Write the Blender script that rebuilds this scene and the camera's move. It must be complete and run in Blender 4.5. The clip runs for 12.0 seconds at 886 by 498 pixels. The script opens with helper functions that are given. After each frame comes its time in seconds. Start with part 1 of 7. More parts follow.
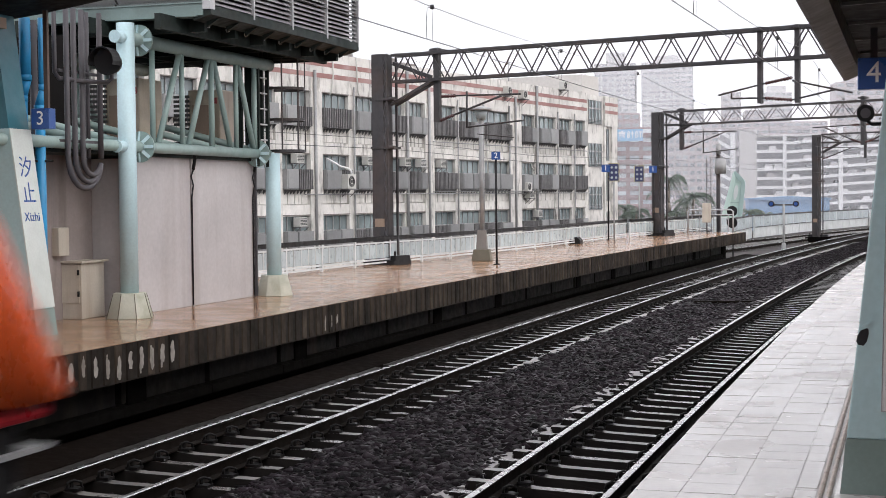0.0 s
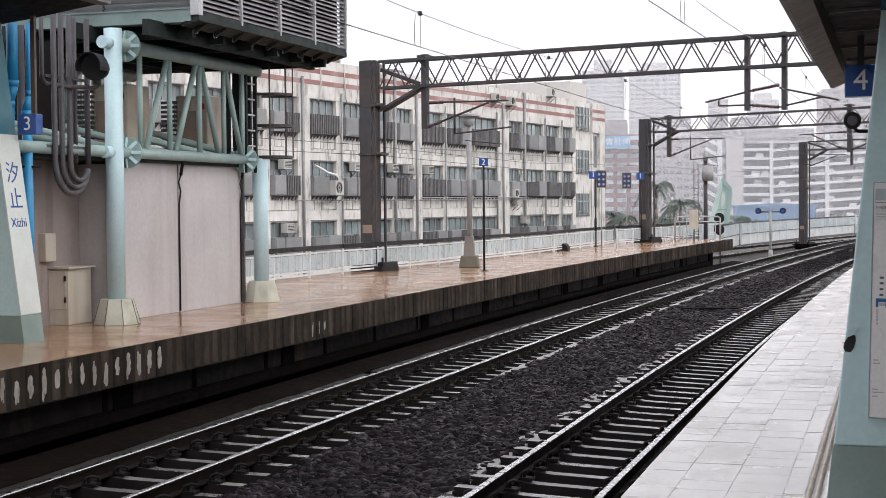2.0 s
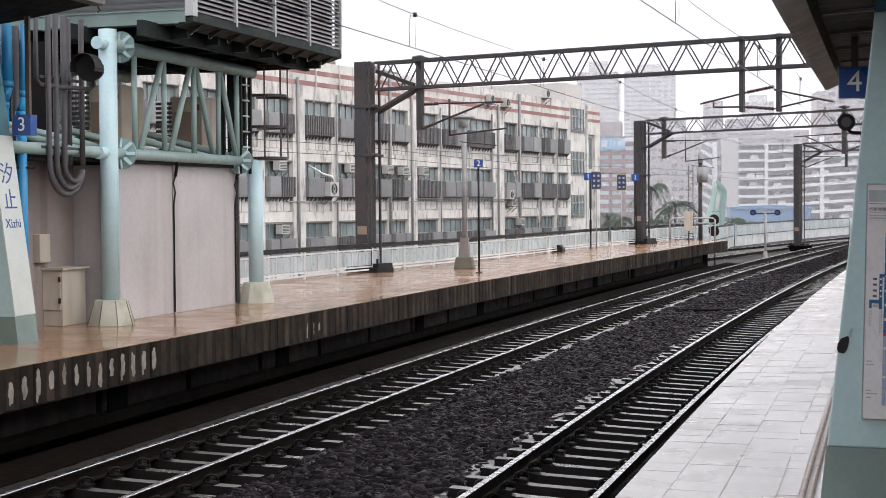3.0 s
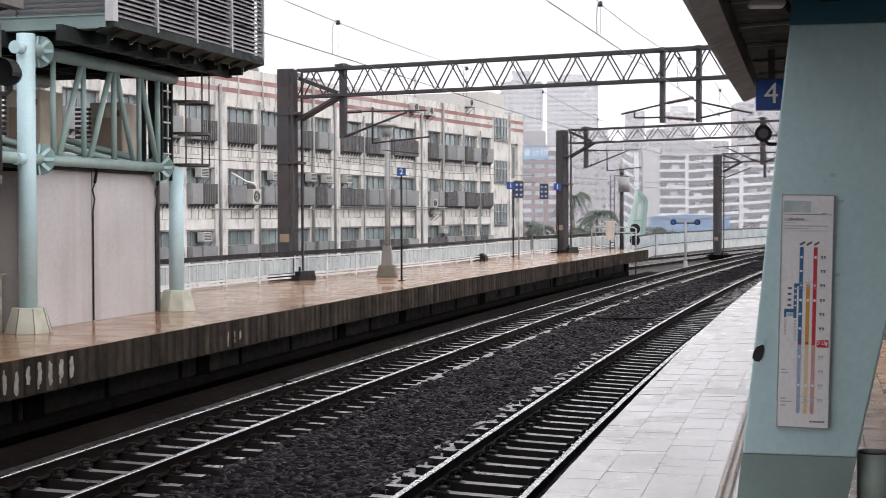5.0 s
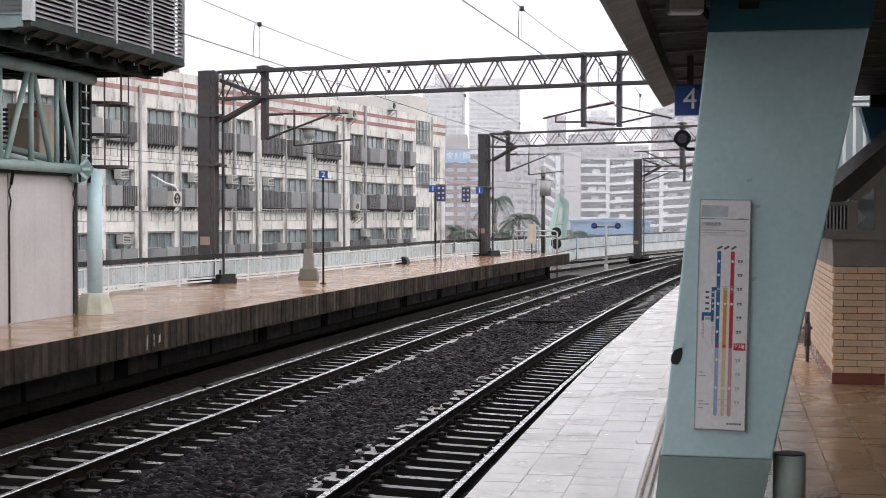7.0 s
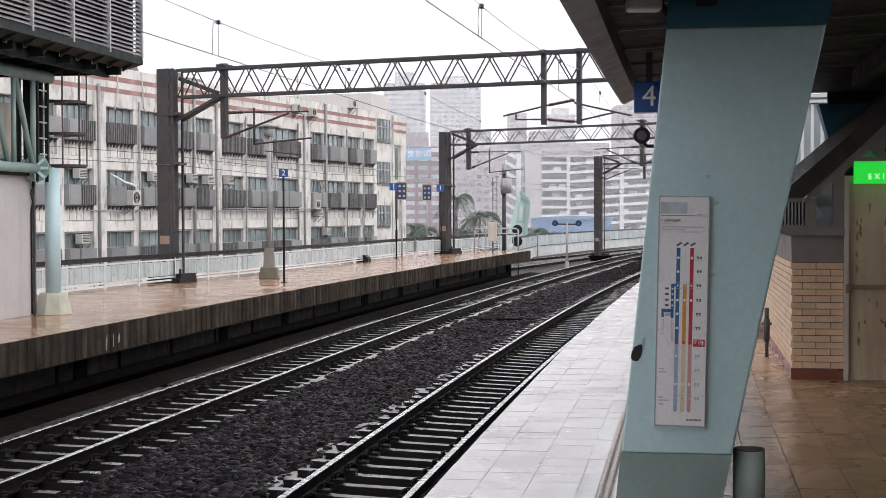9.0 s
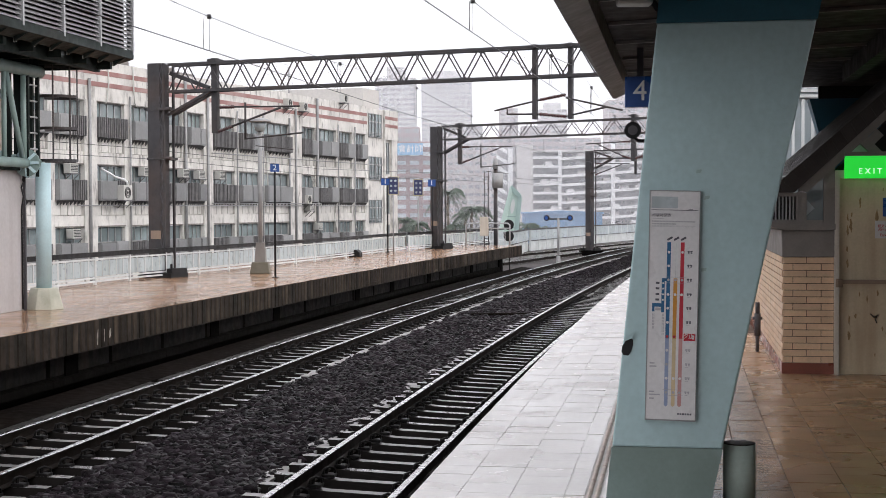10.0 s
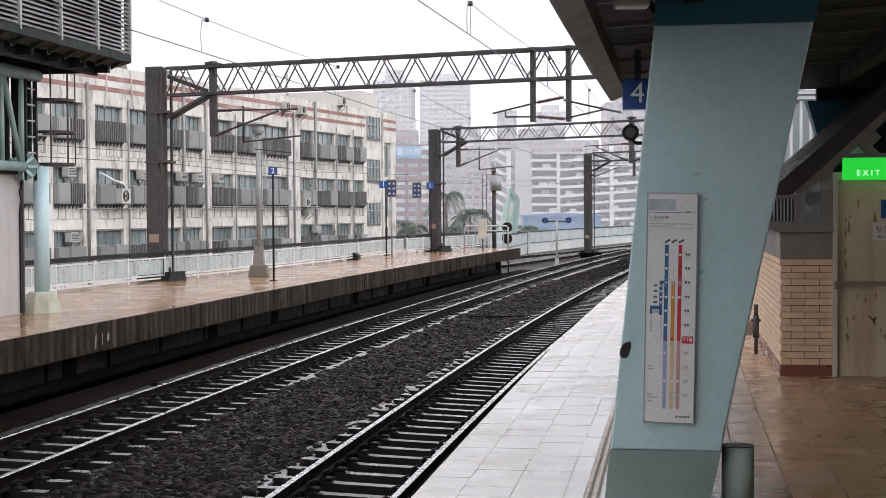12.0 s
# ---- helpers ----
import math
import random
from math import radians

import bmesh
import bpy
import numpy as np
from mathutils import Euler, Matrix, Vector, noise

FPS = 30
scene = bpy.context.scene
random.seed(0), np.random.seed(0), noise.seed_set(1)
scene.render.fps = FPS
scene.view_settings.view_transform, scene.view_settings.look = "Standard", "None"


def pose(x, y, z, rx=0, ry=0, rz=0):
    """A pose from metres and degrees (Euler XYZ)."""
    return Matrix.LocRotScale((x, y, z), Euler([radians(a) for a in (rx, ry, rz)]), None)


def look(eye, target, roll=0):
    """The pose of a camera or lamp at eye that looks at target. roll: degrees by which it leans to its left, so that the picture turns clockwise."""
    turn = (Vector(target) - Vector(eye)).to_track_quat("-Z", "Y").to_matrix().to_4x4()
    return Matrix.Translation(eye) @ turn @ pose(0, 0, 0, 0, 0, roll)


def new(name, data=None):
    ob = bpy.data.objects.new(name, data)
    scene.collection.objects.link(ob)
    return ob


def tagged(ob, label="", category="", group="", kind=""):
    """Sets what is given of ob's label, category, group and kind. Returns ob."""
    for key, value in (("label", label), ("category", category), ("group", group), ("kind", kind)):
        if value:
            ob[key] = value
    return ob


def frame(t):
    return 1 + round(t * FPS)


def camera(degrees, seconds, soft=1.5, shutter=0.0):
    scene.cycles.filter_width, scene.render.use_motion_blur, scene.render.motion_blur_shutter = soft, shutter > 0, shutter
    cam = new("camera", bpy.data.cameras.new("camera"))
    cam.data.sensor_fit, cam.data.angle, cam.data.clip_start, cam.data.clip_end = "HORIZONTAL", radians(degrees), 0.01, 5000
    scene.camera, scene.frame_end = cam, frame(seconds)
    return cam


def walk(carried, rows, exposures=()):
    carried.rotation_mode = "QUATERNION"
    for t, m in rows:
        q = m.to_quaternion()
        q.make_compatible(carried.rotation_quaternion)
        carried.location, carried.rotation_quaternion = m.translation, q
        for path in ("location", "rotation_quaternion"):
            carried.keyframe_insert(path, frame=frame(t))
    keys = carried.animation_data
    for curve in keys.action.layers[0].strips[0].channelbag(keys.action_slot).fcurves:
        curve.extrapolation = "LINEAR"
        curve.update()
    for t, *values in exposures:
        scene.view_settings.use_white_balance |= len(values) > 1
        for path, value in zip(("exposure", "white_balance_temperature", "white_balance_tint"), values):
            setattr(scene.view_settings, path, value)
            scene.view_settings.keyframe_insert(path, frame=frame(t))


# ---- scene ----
# ---- camera ----
cam = camera(33.57, 12.0, soft=0.8, shutter=0.5)
EYE = 1.813
ROWS = [
    (0.0, -0.0489, -0.0258, 0.0020, 8.588, -2.019, 0.574),
    (0.5, -0.0495, -0.0352, 0.0008, 8.505, -1.919, 0.510),
    (1.0, -0.0487, -0.0320, -0.0004, 8.350, -1.844, 0.504),
    (1.5, -0.0462, -0.0371, 0.0021, 8.171, -1.799, 0.538),
    (2.0, -0.0525, -0.0261, 0.0010, 8.101, -1.774, 0.467),
    (2.5, -0.0494, -0.0277, -0.0004, 8.075, -1.728, 0.426),
    (3.0, -0.0450, -0.0284, -0.0016, 7.912, -1.719, 0.421),
    (3.2, -0.0432, -0.0289, -0.0015, 7.780, -1.660, 0.400),
    (4.8, -0.0293, -0.0331, -0.0008, 5.305, -1.448, 0.160),
    (5.0, -0.0275, -0.0336, -0.0007, 4.927, -1.412, 0.131),
    (5.5, -0.0240, -0.0377, -0.0004, 3.914, -1.333, 0.052),
    (6.0, -0.0294, -0.0379, 0.0006, 3.070, -1.315, -0.002),
    (6.5, -0.0227, -0.0150, 0.0010, 2.538, -1.336, 0.102),
    (7.0, -0.0193, -0.0273, 0.0015, 1.899, -1.292, -0.060),
    (7.2, -0.0185, -0.0255, 0.0013, 1.624, -1.345, -0.030),
    (8.8, -0.0122, -0.0114, 0.0002, 0.452, -1.373, 0.155),
    (9.0, -0.0114, -0.0096, -0.0000, 0.385, -1.373, 0.180),
    (9.5, -0.0079, -0.0140, -0.0008, 0.188, -1.499, 0.102),
    (10.0, -0.0070, -0.0113, -0.0021, 0.056, -1.575, 0.191),
    (10.5, -0.0050, -0.0001, 0.0002, 0.008, -1.620, 0.278),
    (11.0, -0.0045, -0.0135, 0.0004, -0.068, -1.523, 0.273),
    (11.5, -0.0029, -0.0081, -0.0010, -0.071, -1.517, 0.290),
    (12.0, 0.0000, 0.0000, 0.0000, 0.000, -1.473, 0.332),
]
walk(cam, [(t, pose(x, y, EYE + z, 90 + pitch, roll, yaw)) for t, x, y, z, yaw, pitch, roll in ROWS])

# ---- light: an overcast, rainy day ----
world = bpy.data.worlds.new("overcast")
scene.world = world
world.use_nodes = True
wn = world.node_tree
sky = wn.nodes.new("ShaderNodeTexSky")
sky.sky_type, sky.sun_disc = "NISHITA", False
sky.sun_elevation, sky.sun_rotation = radians(32), radians(124)
sky.air_density, sky.dust_density, sky.ozone_density = 1.0, 6.0, 1.0
cloud = wn.nodes.new("ShaderNodeMix")
cloud.data_type = "RGBA"
cloud.inputs[0].default_value = 0.9
cloud.inputs[7].default_value = (12.15, 12.15, 12.85, 1)
wn.links.new(sky.outputs[0], cloud.inputs[6])
wn.links.new(cloud.outputs[2], wn.nodes["Background"].inputs["Color"])
wn.nodes["Background"].inputs["Strength"].default_value = 0.12
sun = new("sun", bpy.data.lights.new("sun", "SUN"))
sun.data.energy, sun.data.angle, sun.data.color = 0.6, radians(30), (1.0, 0.96, 0.92)
sun.matrix_world = look((60, -40, 45), (0, 0, 0))
scene.view_settings.exposure = 0.24

# ---- track geometry: concentric arcs ----
X0, TH, KAPPA = -3.198, 0.14327, 0.00117
GAP, RAIL_Z, FAR_Z, PLAT_FAR = 4.31, -0.913, -0.93, 0.046
EDGE = 1.576


def at(s, off):
    """Plan place and heading (from +y towards +x) at the length s along the near track, off metres to its right."""
    a = TH + KAPPA * s
    return (X0 + (math.cos(TH) - math.cos(a)) / KAPPA + off * math.cos(a),
            (math.sin(a) - math.sin(TH)) / KAPPA - off * math.sin(a), a)


def spot(s, off, z):
    x, y, a = at(s, off)
    return Vector((x, y, z))


def along(s, off, z=0.0):
    """A pose whose y axis runs along the track there."""
    x, y, a = at(s, off)
    return pose(x, y, z, 0, 0, -math.degrees(a))


# ---- materials ----
def link(nt, a, b):
    nt.links.new(a, b)


def material(name, colour, rough=0.6, metal=0.0, vary=0.15, scale=3.0, grain=40.0, bump=0.15, stain=None, stain_amount=0.4, stain_scale=0.8, streak=False,
             wet=0.0, island=False, each=False, spec=0.5, spread=0.22, patch=0.0):
    """A worn surface: colour varied at two scales, stains, streaks that run down, damp patches."""
    m = bpy.data.materials.new(name)
    m.use_nodes = True
    nt = m.node_tree
    b = nt.nodes["Principled BSDF"]
    tc = nt.nodes.new("ShaderNodeTexCoord")
    geo = nt.nodes.new("ShaderNodeNewGeometry")
    pos = geo.outputs["Position"]

    def tex(sc, detail=4.0, stretch=None):
        n = nt.nodes.new("ShaderNodeTexNoise")
        n.inputs["Scale"].default_value, n.inputs["Detail"].default_value = sc, detail
        v = tc.outputs["Object"] if stretch is None else pos
        if stretch is not None:
            mp = nt.nodes.new("ShaderNodeMapping")
            mp.inputs["Scale"].default_value = stretch
            link(nt, v, mp.inputs["Vector"])
            v = mp.outputs[0]
        else:
            v = pos
        link(nt, v, n.inputs["Vector"])
        return n.outputs["Fac"]

    def ramp(fac, lo, hi):
        r = nt.nodes.new("ShaderNodeMapRange")
        r.inputs["From Min"].default_value, r.inputs["From Max"].default_value = lo, hi
        link(nt, fac, r.inputs["Value"])
        return r.outputs["Result"]

    def mix(fac, a, bcol, mode="MIX"):
        n = nt.nodes.new("ShaderNodeMix")
        n.data_type, n.blend_type = "RGBA", mode
        if isinstance(fac, float):
            n.inputs[0].default_value = fac
        else:
            link(nt, fac, n.inputs[0])
        for sock, v in ((n.inputs[6], a), (n.inputs[7], bcol)):
            if isinstance(v, tuple):
                sock.default_value = (*v, 1)
            else:
                link(nt, v, sock)
        return n.outputs[2]

    dark = tuple(c * (1 - vary) for c in colour)
    light = tuple(min(1, c * (1 + vary)) for c in colour)
    base = mix(ramp(tex(scale), 0.3, 0.7), dark, light)
    fine = tex(grain, 6.0)
    base = mix(ramp(fine, 0.25, 0.75), mix(0.12, base, (0.0, 0.0, 0.0)), base)
    if stain:
        st = (2.4, 2.4, 0.75) if patch else (3.0, 3.0, 0.25) if streak else (1.0, 1.0, 1.0)
        s1 = ramp(tex(stain_scale, 6.0, st), 0.5, 0.72)
        if patch:
            pm = nt.nodes.new("ShaderNodeMath")
            pm.operation = "MULTIPLY"
            link(nt, s1, pm.inputs[0])
            link(nt, ramp(tex(patch, 5.0), 0.36, 0.56), pm.inputs[1])
            s1 = pm.outputs[0]
        mm = nt.nodes.new("ShaderNodeMath")
        mm.operation = "MULTIPLY"
        mm.inputs[1].default_value = stain_amount
        link(nt, s1, mm.inputs[0])
        base = mix(mm.outputs[0], base, stain)
    if island or each:
        src = geo.outputs["Random Per Island"] if island else nt.nodes.new("ShaderNodeObjectInfo").outputs["Random"]
        hs = nt.nodes.new("ShaderNodeMix")
        hs.data_type, hs.blend_type = "RGBA", "MULTIPLY"
        hs.inputs[0].default_value = 1.0
        r = ramp(src, 0.0, 1.0)
        cr = nt.nodes.new("ShaderNodeValToRGB")
        cr.color_ramp.elements[0].color = (1 - spread, 1 - spread, 1 - spread, 1)
        cr.color_ramp.elements[1].color = (1 + spread, 1 + spread, 1 + spread * 0.9, 1)
        link(nt, r, cr.inputs[0])
        link(nt, base, hs.inputs[6])
        link(nt, cr.outputs[0], hs.inputs[7])
        base = hs.outputs[2]
    link(nt, base, b.inputs["Base Color"])
    rr = nt.nodes.new("ShaderNodeMapRange")
    rr.inputs["From Min"].default_value, rr.inputs["From Max"].default_value = 0.35, 0.65
    rr.inputs["To Min"].default_value, rr.inputs["To Max"].default_value = max(0.03, rough - (wet or 0.1)), min(1, rough + 0.08)
    link(nt, tex(1.3 if wet else 7.0, 5.0), rr.inputs["Value"])
    link(nt, rr.outputs["Result"], b.inputs["Roughness"])
    b.inputs["Metallic"].default_value = metal
    b.inputs["Specular IOR Level"].default_value = spec
    if bump:
        bp = nt.nodes.new("ShaderNodeBump")
        bp.inputs["Strength"].default_value, bp.inputs["Distance"].default_value = bump, 0.01
        link(nt, fine, bp.inputs["Height"])
        link(nt, bp.outputs[0], b.inputs["Normal"])
    return m


RUST = (0.10, 0.055, 0.035)
GRIME = (0.05, 0.045, 0.04)
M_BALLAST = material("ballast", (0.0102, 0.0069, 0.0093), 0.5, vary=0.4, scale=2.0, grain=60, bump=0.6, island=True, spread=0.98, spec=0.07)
M_BED = material("ballast_bed", (0.006, 0.005, 0.005), 0.9, vary=0.3, grain=30, bump=0.8, spec=0.04)
M_SLAB = material("trackside_concrete", (0.011, 0.0085, 0.007), 0.85, vary=0.35, scale=1.2, grain=25, bump=0.3, stain=(0.004, 0.0035, 0.003), stain_amount=0.8, spec=0.05)
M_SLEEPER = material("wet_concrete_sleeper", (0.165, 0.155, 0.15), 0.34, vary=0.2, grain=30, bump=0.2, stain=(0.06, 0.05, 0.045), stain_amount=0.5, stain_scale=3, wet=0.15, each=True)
M_SLEEPER_SIDE = material("dark_sleeper_side", (0.014, 0.012, 0.011), 0.8, vary=0.3, grain=30, bump=0.2, spec=0.08)
M_RAIL_TOP = material("worn_rail_head", (0.47, 0.46, 0.46), 0.28, 1.0, vary=0.05, grain=3, bump=0.0)
M_RAIL = material("rusty_rail", (0.010, 0.007, 0.0055), 0.8, 0.0, vary=0.3, grain=50, bump=0.2, spec=0.1)
M_CLIP = material("dark_rail_clip", (0.008, 0.007, 0.007), 0.6, 0.0, bump=0.1, spec=0.2)
M_WHITE_TILE = material("wet_white_tile", (0.57, 0.532, 0.51), 0.25, vary=0.05, scale=1.0, grain=20, bump=0.02, stain=(0.36, 0.32, 0.28), stain_amount=0.15, stain_scale=1.3, wet=0.14, each=True, spec=0.5, spread=0.022)
M_WALKWAY = material("dark_brown_walkway", (0.0055, 0.0037, 0.0028), 0.8, vary=0.5, scale=0.6, grain=20, bump=0.3, spec=0.03)
# post paint lightened to make up for the pillar's shade on it
M_STUB = material("lightened_green_post_paint", (0.50, 0.60, 0.54), 0.55, vary=0.08, bump=0.06, stain=(0.3, 0.36, 0.3), stain_amount=0.25, stain_scale=3, streak=True)
M_GROUT = material("grout", (0.42, 0.385, 0.355), 0.7, bump=0.1)
M_TAN_TILE = material("wet_tan_floor_tile", (0.37, 0.215, 0.115), 0.3, vary=0.1, scale=1.0, grain=20, bump=0.03, stain=(0.13, 0.07, 0.04), stain_amount=0.4, wet=0.12, each=True, spread=0.07)
M_FAR_FLOOR = material("wet_orange_floor", (0.33, 0.19, 0.108), 0.19, vary=0.08, scale=0.5, grain=9, bump=0.0, stain=(0.30, 0.165, 0.095), stain_amount=0.5, stain_scale=0.4, wet=0.1)
M_FACE = material("stained_platform_face", (0.018, 0.0135, 0.0105), 0.85, vary=0.45, scale=1.5, grain=20, bump=0.3, spec=0.25, stain=(0.012, 0.009, 0.007), stain_amount=0.9, stain_scale=0.9, streak=True)
M_LIME = material("lime_deposit", (0.31, 0.28, 0.25), 0.6, vary=0.35, scale=9, stain=(0.13, 0.10, 0.08), stain_amount=0.7, stain_scale=1.5, streak=True)
# base kept near black to stand for the shade under the platforms
M_DARKCON = material("near_black_concrete", (0.0045, 0.004, 0.0036), 0.85, vary=0.3, bump=0.3, spec=0.03)
M_PALE_WALL = material("pale_wall_panel", (0.50, 0.472, 0.472), 0.55, vary=0.09, scale=0.8, grain=15, bump=0.05, stain=(0.30, 0.255, 0.24), stain_amount=0.5, stain_scale=0.7, streak=True)
M_MINT = material("mint_painted_steel", (0.31, 0.42, 0.40), 0.42, vary=0.07, scale=1.5, grain=30, bump=0.05, stain=(0.16, 0.19, 0.17), stain_amount=0.4, stain_scale=1.2, streak=True)
# mint paint darkened in its colour for the shade at the deck end
M_MINTDARK = material("shade_toned_mint_steel", (0.17, 0.235, 0.225), 0.5, vary=0.1, scale=1.5, grain=30, bump=0.05, stain=(0.07, 0.085, 0.08), stain_amount=0.5, stain_scale=1.2)
M_COLUMN = material("pale_blue_painted_column", (0.52, 0.70, 0.75), 0.4, vary=0.05, grain=30, bump=0.04, stain=(0.34, 0.40, 0.38), stain_amount=0.4, streak=True)
M_PLINTH = material("mossy_cream_plinth", (0.50, 0.50, 0.42), 0.6, vary=0.1, scale=2.5, bump=0.15, stain=(0.14, 0.15, 0.08), stain_amount=0.7, stain_scale=2.0)
M_MOSSCON = material("mossy_concrete", (0.13, 0.115, 0.085), 0.7, vary=0.2, scale=3, stain=(0.06, 0.05, 0.035), stain_amount=0.7, stain_scale=4)
M_PILLAR = material("pale_blue_pillar_paint", (0.41, 0.56, 0.575), 0.4, vary=0.04, scale=0.7, grain=25, bump=0.03, stain=(0.24, 0.34, 0.34), stain_amount=0.25, stain_scale=1.5)
M_TEAL = material("dark_teal_paint", (0.012, 0.10, 0.15), 0.45, vary=0.08, bump=0.03)
M_PILLAR_BASE = material("grey_green_base_paint", (0.20, 0.27, 0.25), 0.5, vary=0.08, bump=0.06, stain=(0.11, 0.14, 0.12))
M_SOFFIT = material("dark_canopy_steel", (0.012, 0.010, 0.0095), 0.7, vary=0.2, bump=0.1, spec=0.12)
M_FASCIA = material("canopy_fascia", (0.15, 0.138, 0.135), 0.6, vary=0.15, scale=2, stain=(0.08, 0.06, 0.05), stain_amount=0.6)
M_MAST = material("weathered_mast_steel", (0.054, 0.051, 0.054), 0.6, 0.3, vary=0.2, scale=2, grain=30, bump=0.15, stain=RUST, stain_amount=0.4)
M_WIRE = material("dark_wire", (0.05, 0.05, 0.052), 0.5, 0.5, bump=0)
M_INSUL = material("brown_porcelain", (0.07, 0.03, 0.03), 0.25, bump=0)
M_CONCWHITE = material("stained_white_render", (0.72, 0.695, 0.66), 0.7, vary=0.16, scale=0.7, grain=8, bump=0.1, stain=(0.17, 0.158, 0.142), stain_amount=0.95, stain_scale=1.3, streak=True, patch=0.9)
M_ROOFBLOCK = material("plain_pale_render", (0.66, 0.63, 0.60), 0.75, vary=0.05, scale=0.3, grain=6, bump=0.05, stain=(0.5, 0.47, 0.44), stain_amount=0.4, stain_scale=0.3)
M_STRIPE = material("red_brown_stripe", (0.36, 0.19, 0.175), 0.7, vary=0.12, scale=0.6, grain=8, stain=(0.5, 0.44, 0.42), stain_amount=0.5, stain_scale=0.6)
M_GREYPANEL = material("grey_panel", (0.27, 0.27, 0.275), 0.6, vary=0.12, scale=0.7, grain=8, bump=0.05, each=True)
M_GRILLE = material("dark_window_grille", (0.145, 0.14, 0.142), 0.6, 0.0, vary=0.2, bump=0.05)
M_GLASS = material("window_glass", (0.20, 0.24, 0.25), 0.12, vary=0.35, scale=0.5, grain=6, bump=0.0, each=True, spec=0.7)
M_FRAME = material("aluminium_frame", (0.33, 0.33, 0.33), 0.5, 0.3, bump=0.02)
M_AC = material("cream_air_conditioner", (0.56, 0.55, 0.52), 0.5, vary=0.06, stain=(0.3, 0.28, 0.24), stain_amount=0.4)
M_ACDARK = material("dark_grille", (0.03, 0.03, 0.03), 0.5)
M_TANK = material("tan_cabinet_metal", (0.30, 0.215, 0.155), 0.5, vary=0.1, stain=(0.2, 0.13, 0.09))
M_PIPE = material("grey_conduit", (0.085, 0.08, 0.088), 0.5, vary=0.15, bump=0.05, stain=(0.04, 0.035, 0.035), stain_amount=0.5, stain_scale=1.5, streak=True, spec=0.3)
M_BLUEPIPE = material("blue_pipe_paint", (0.025, 0.28, 0.56), 0.4, vary=0.1, bump=0.03, stain=(0.03, 0.12, 0.22))
M_BLUE = material("blue_sign_enamel", (0.011, 0.065, 0.27), 0.35, vary=0.04, bump=0)
M_WHITE = material("white_lettering", (0.85, 0.85, 0.85), 0.5, vary=0.02, bump=0)
M_FENCEWHITE = material("white_fence_paint", (0.66, 0.68, 0.68), 0.5, vary=0.06, scale=2, stain=(0.3, 0.3, 0.28), stain_amount=0.45)
M_FENCEPANEL = material("pale_fence_panel", (0.42, 0.475, 0.495), 0.35, vary=0.14, scale=0.6, grain=4, bump=0.0, stain=(0.2, 0.22, 0.225), stain_amount=0.7, stain_scale=1.2, streak=True)
M_BLACK = material("black_metal", (0.012, 0.012, 0.013), 0.5, 0.0, vary=0.2, bump=0.05, spec=0.25)
M_CREAM = material("cream_painted_metal", (0.55, 0.50, 0.43), 0.5, vary=0.06, bump=0.04, stain=(0.32, 0.25, 0.18), stain_amount=0.5, stain_scale=1.6, streak=True)
M_BRICK = material("cream_glazed_brick", (0.72, 0.50, 0.33), 0.4, vary=0.08, scale=6, grain=40, bump=0.08, each=True, spread=0.08)
M_MORTAR = material("dark_mortar", (0.11, 0.068, 0.045), 0.8, bump=0.2)
M_REDTILE = material("red_base_tile", (0.20, 0.055, 0.035), 0.3, vary=0.12, bump=0.05, wet=0.1)
M_DOOR = material("scuffed_cream_door", (0.64, 0.53, 0.37), 0.5, vary=0.1, bump=0.04, stain=(0.30, 0.17, 0.08), stain_amount=0.7, stain_scale=1.1, streak=True)
M_RUSTSTAIN = material("rust_stain", (0.33, 0.22, 0.11), 0.7, vary=0.25, scale=20, bump=0.05)
M_ROOFTILE = material("dark_roof_tile", (0.03, 0.023, 0.02), 0.6, vary=0.2, bump=0.2)
M_TRIM = material("grey_stone_trim", (0.21, 0.19, 0.175), 0.6, vary=0.12, bump=0.1)
M_LOUVRE = material("grey_metal_louvre", (0.44, 0.44, 0.45), 0.4, 0.35, vary=0.1, scale=2, bump=0.03, stain=(0.24, 0.22, 0.21), stain_amount=0.4)
M_DARKSTEEL = material("dark_green_steel", (0.018, 0.026, 0.024), 0.6, vary=0.2, bump=0.1, stain=(0.03, 0.026, 0.022), stain_amount=0.5, spec=0.2)
M_BOARD = material("white_notice_board", (0.66, 0.65, 0.65), 0.35, vary=0.03, bump=0)
M_ORANGE = material("orange_train_paint", (0.72, 0.10, 0.02), 0.3, vary=0.05, bump=0)
M_TRAINRED = material("dark_red_train_skirt", (0.36, 0.012, 0.02), 0.35, vary=0.1, bump=0)
M_LEAF = material("leaf", (0.055, 0.085, 0.055), 0.5, vary=0.3, scale=2, bump=0.05, island=True)
M_TRUNK = material("palm_trunk", (0.18, 0.15, 0.12), 0.8, vary=0.2, bump=0.4)


def glowing(name, colour, strength):
    m = bpy.data.materials.new(name)
    m.use_nodes = True
    b = m.node_tree.nodes["Principled BSDF"]
    b.inputs["Base Color"].default_value = (*colour, 1)
    b.inputs["Emission Color"].default_value = (*colour, 1)
    b.inputs["Emission Strength"].default_value = strength
    b.inputs["Roughness"].default_value = 0.3
    return m


M_EXIT = glowing("lit_green_exit_panel", (0.015, 0.6, 0.04), 0.75)
M_EXITWHITE = glowing("lit_white_letters", (0.8, 1.0, 0.85), 0.7)


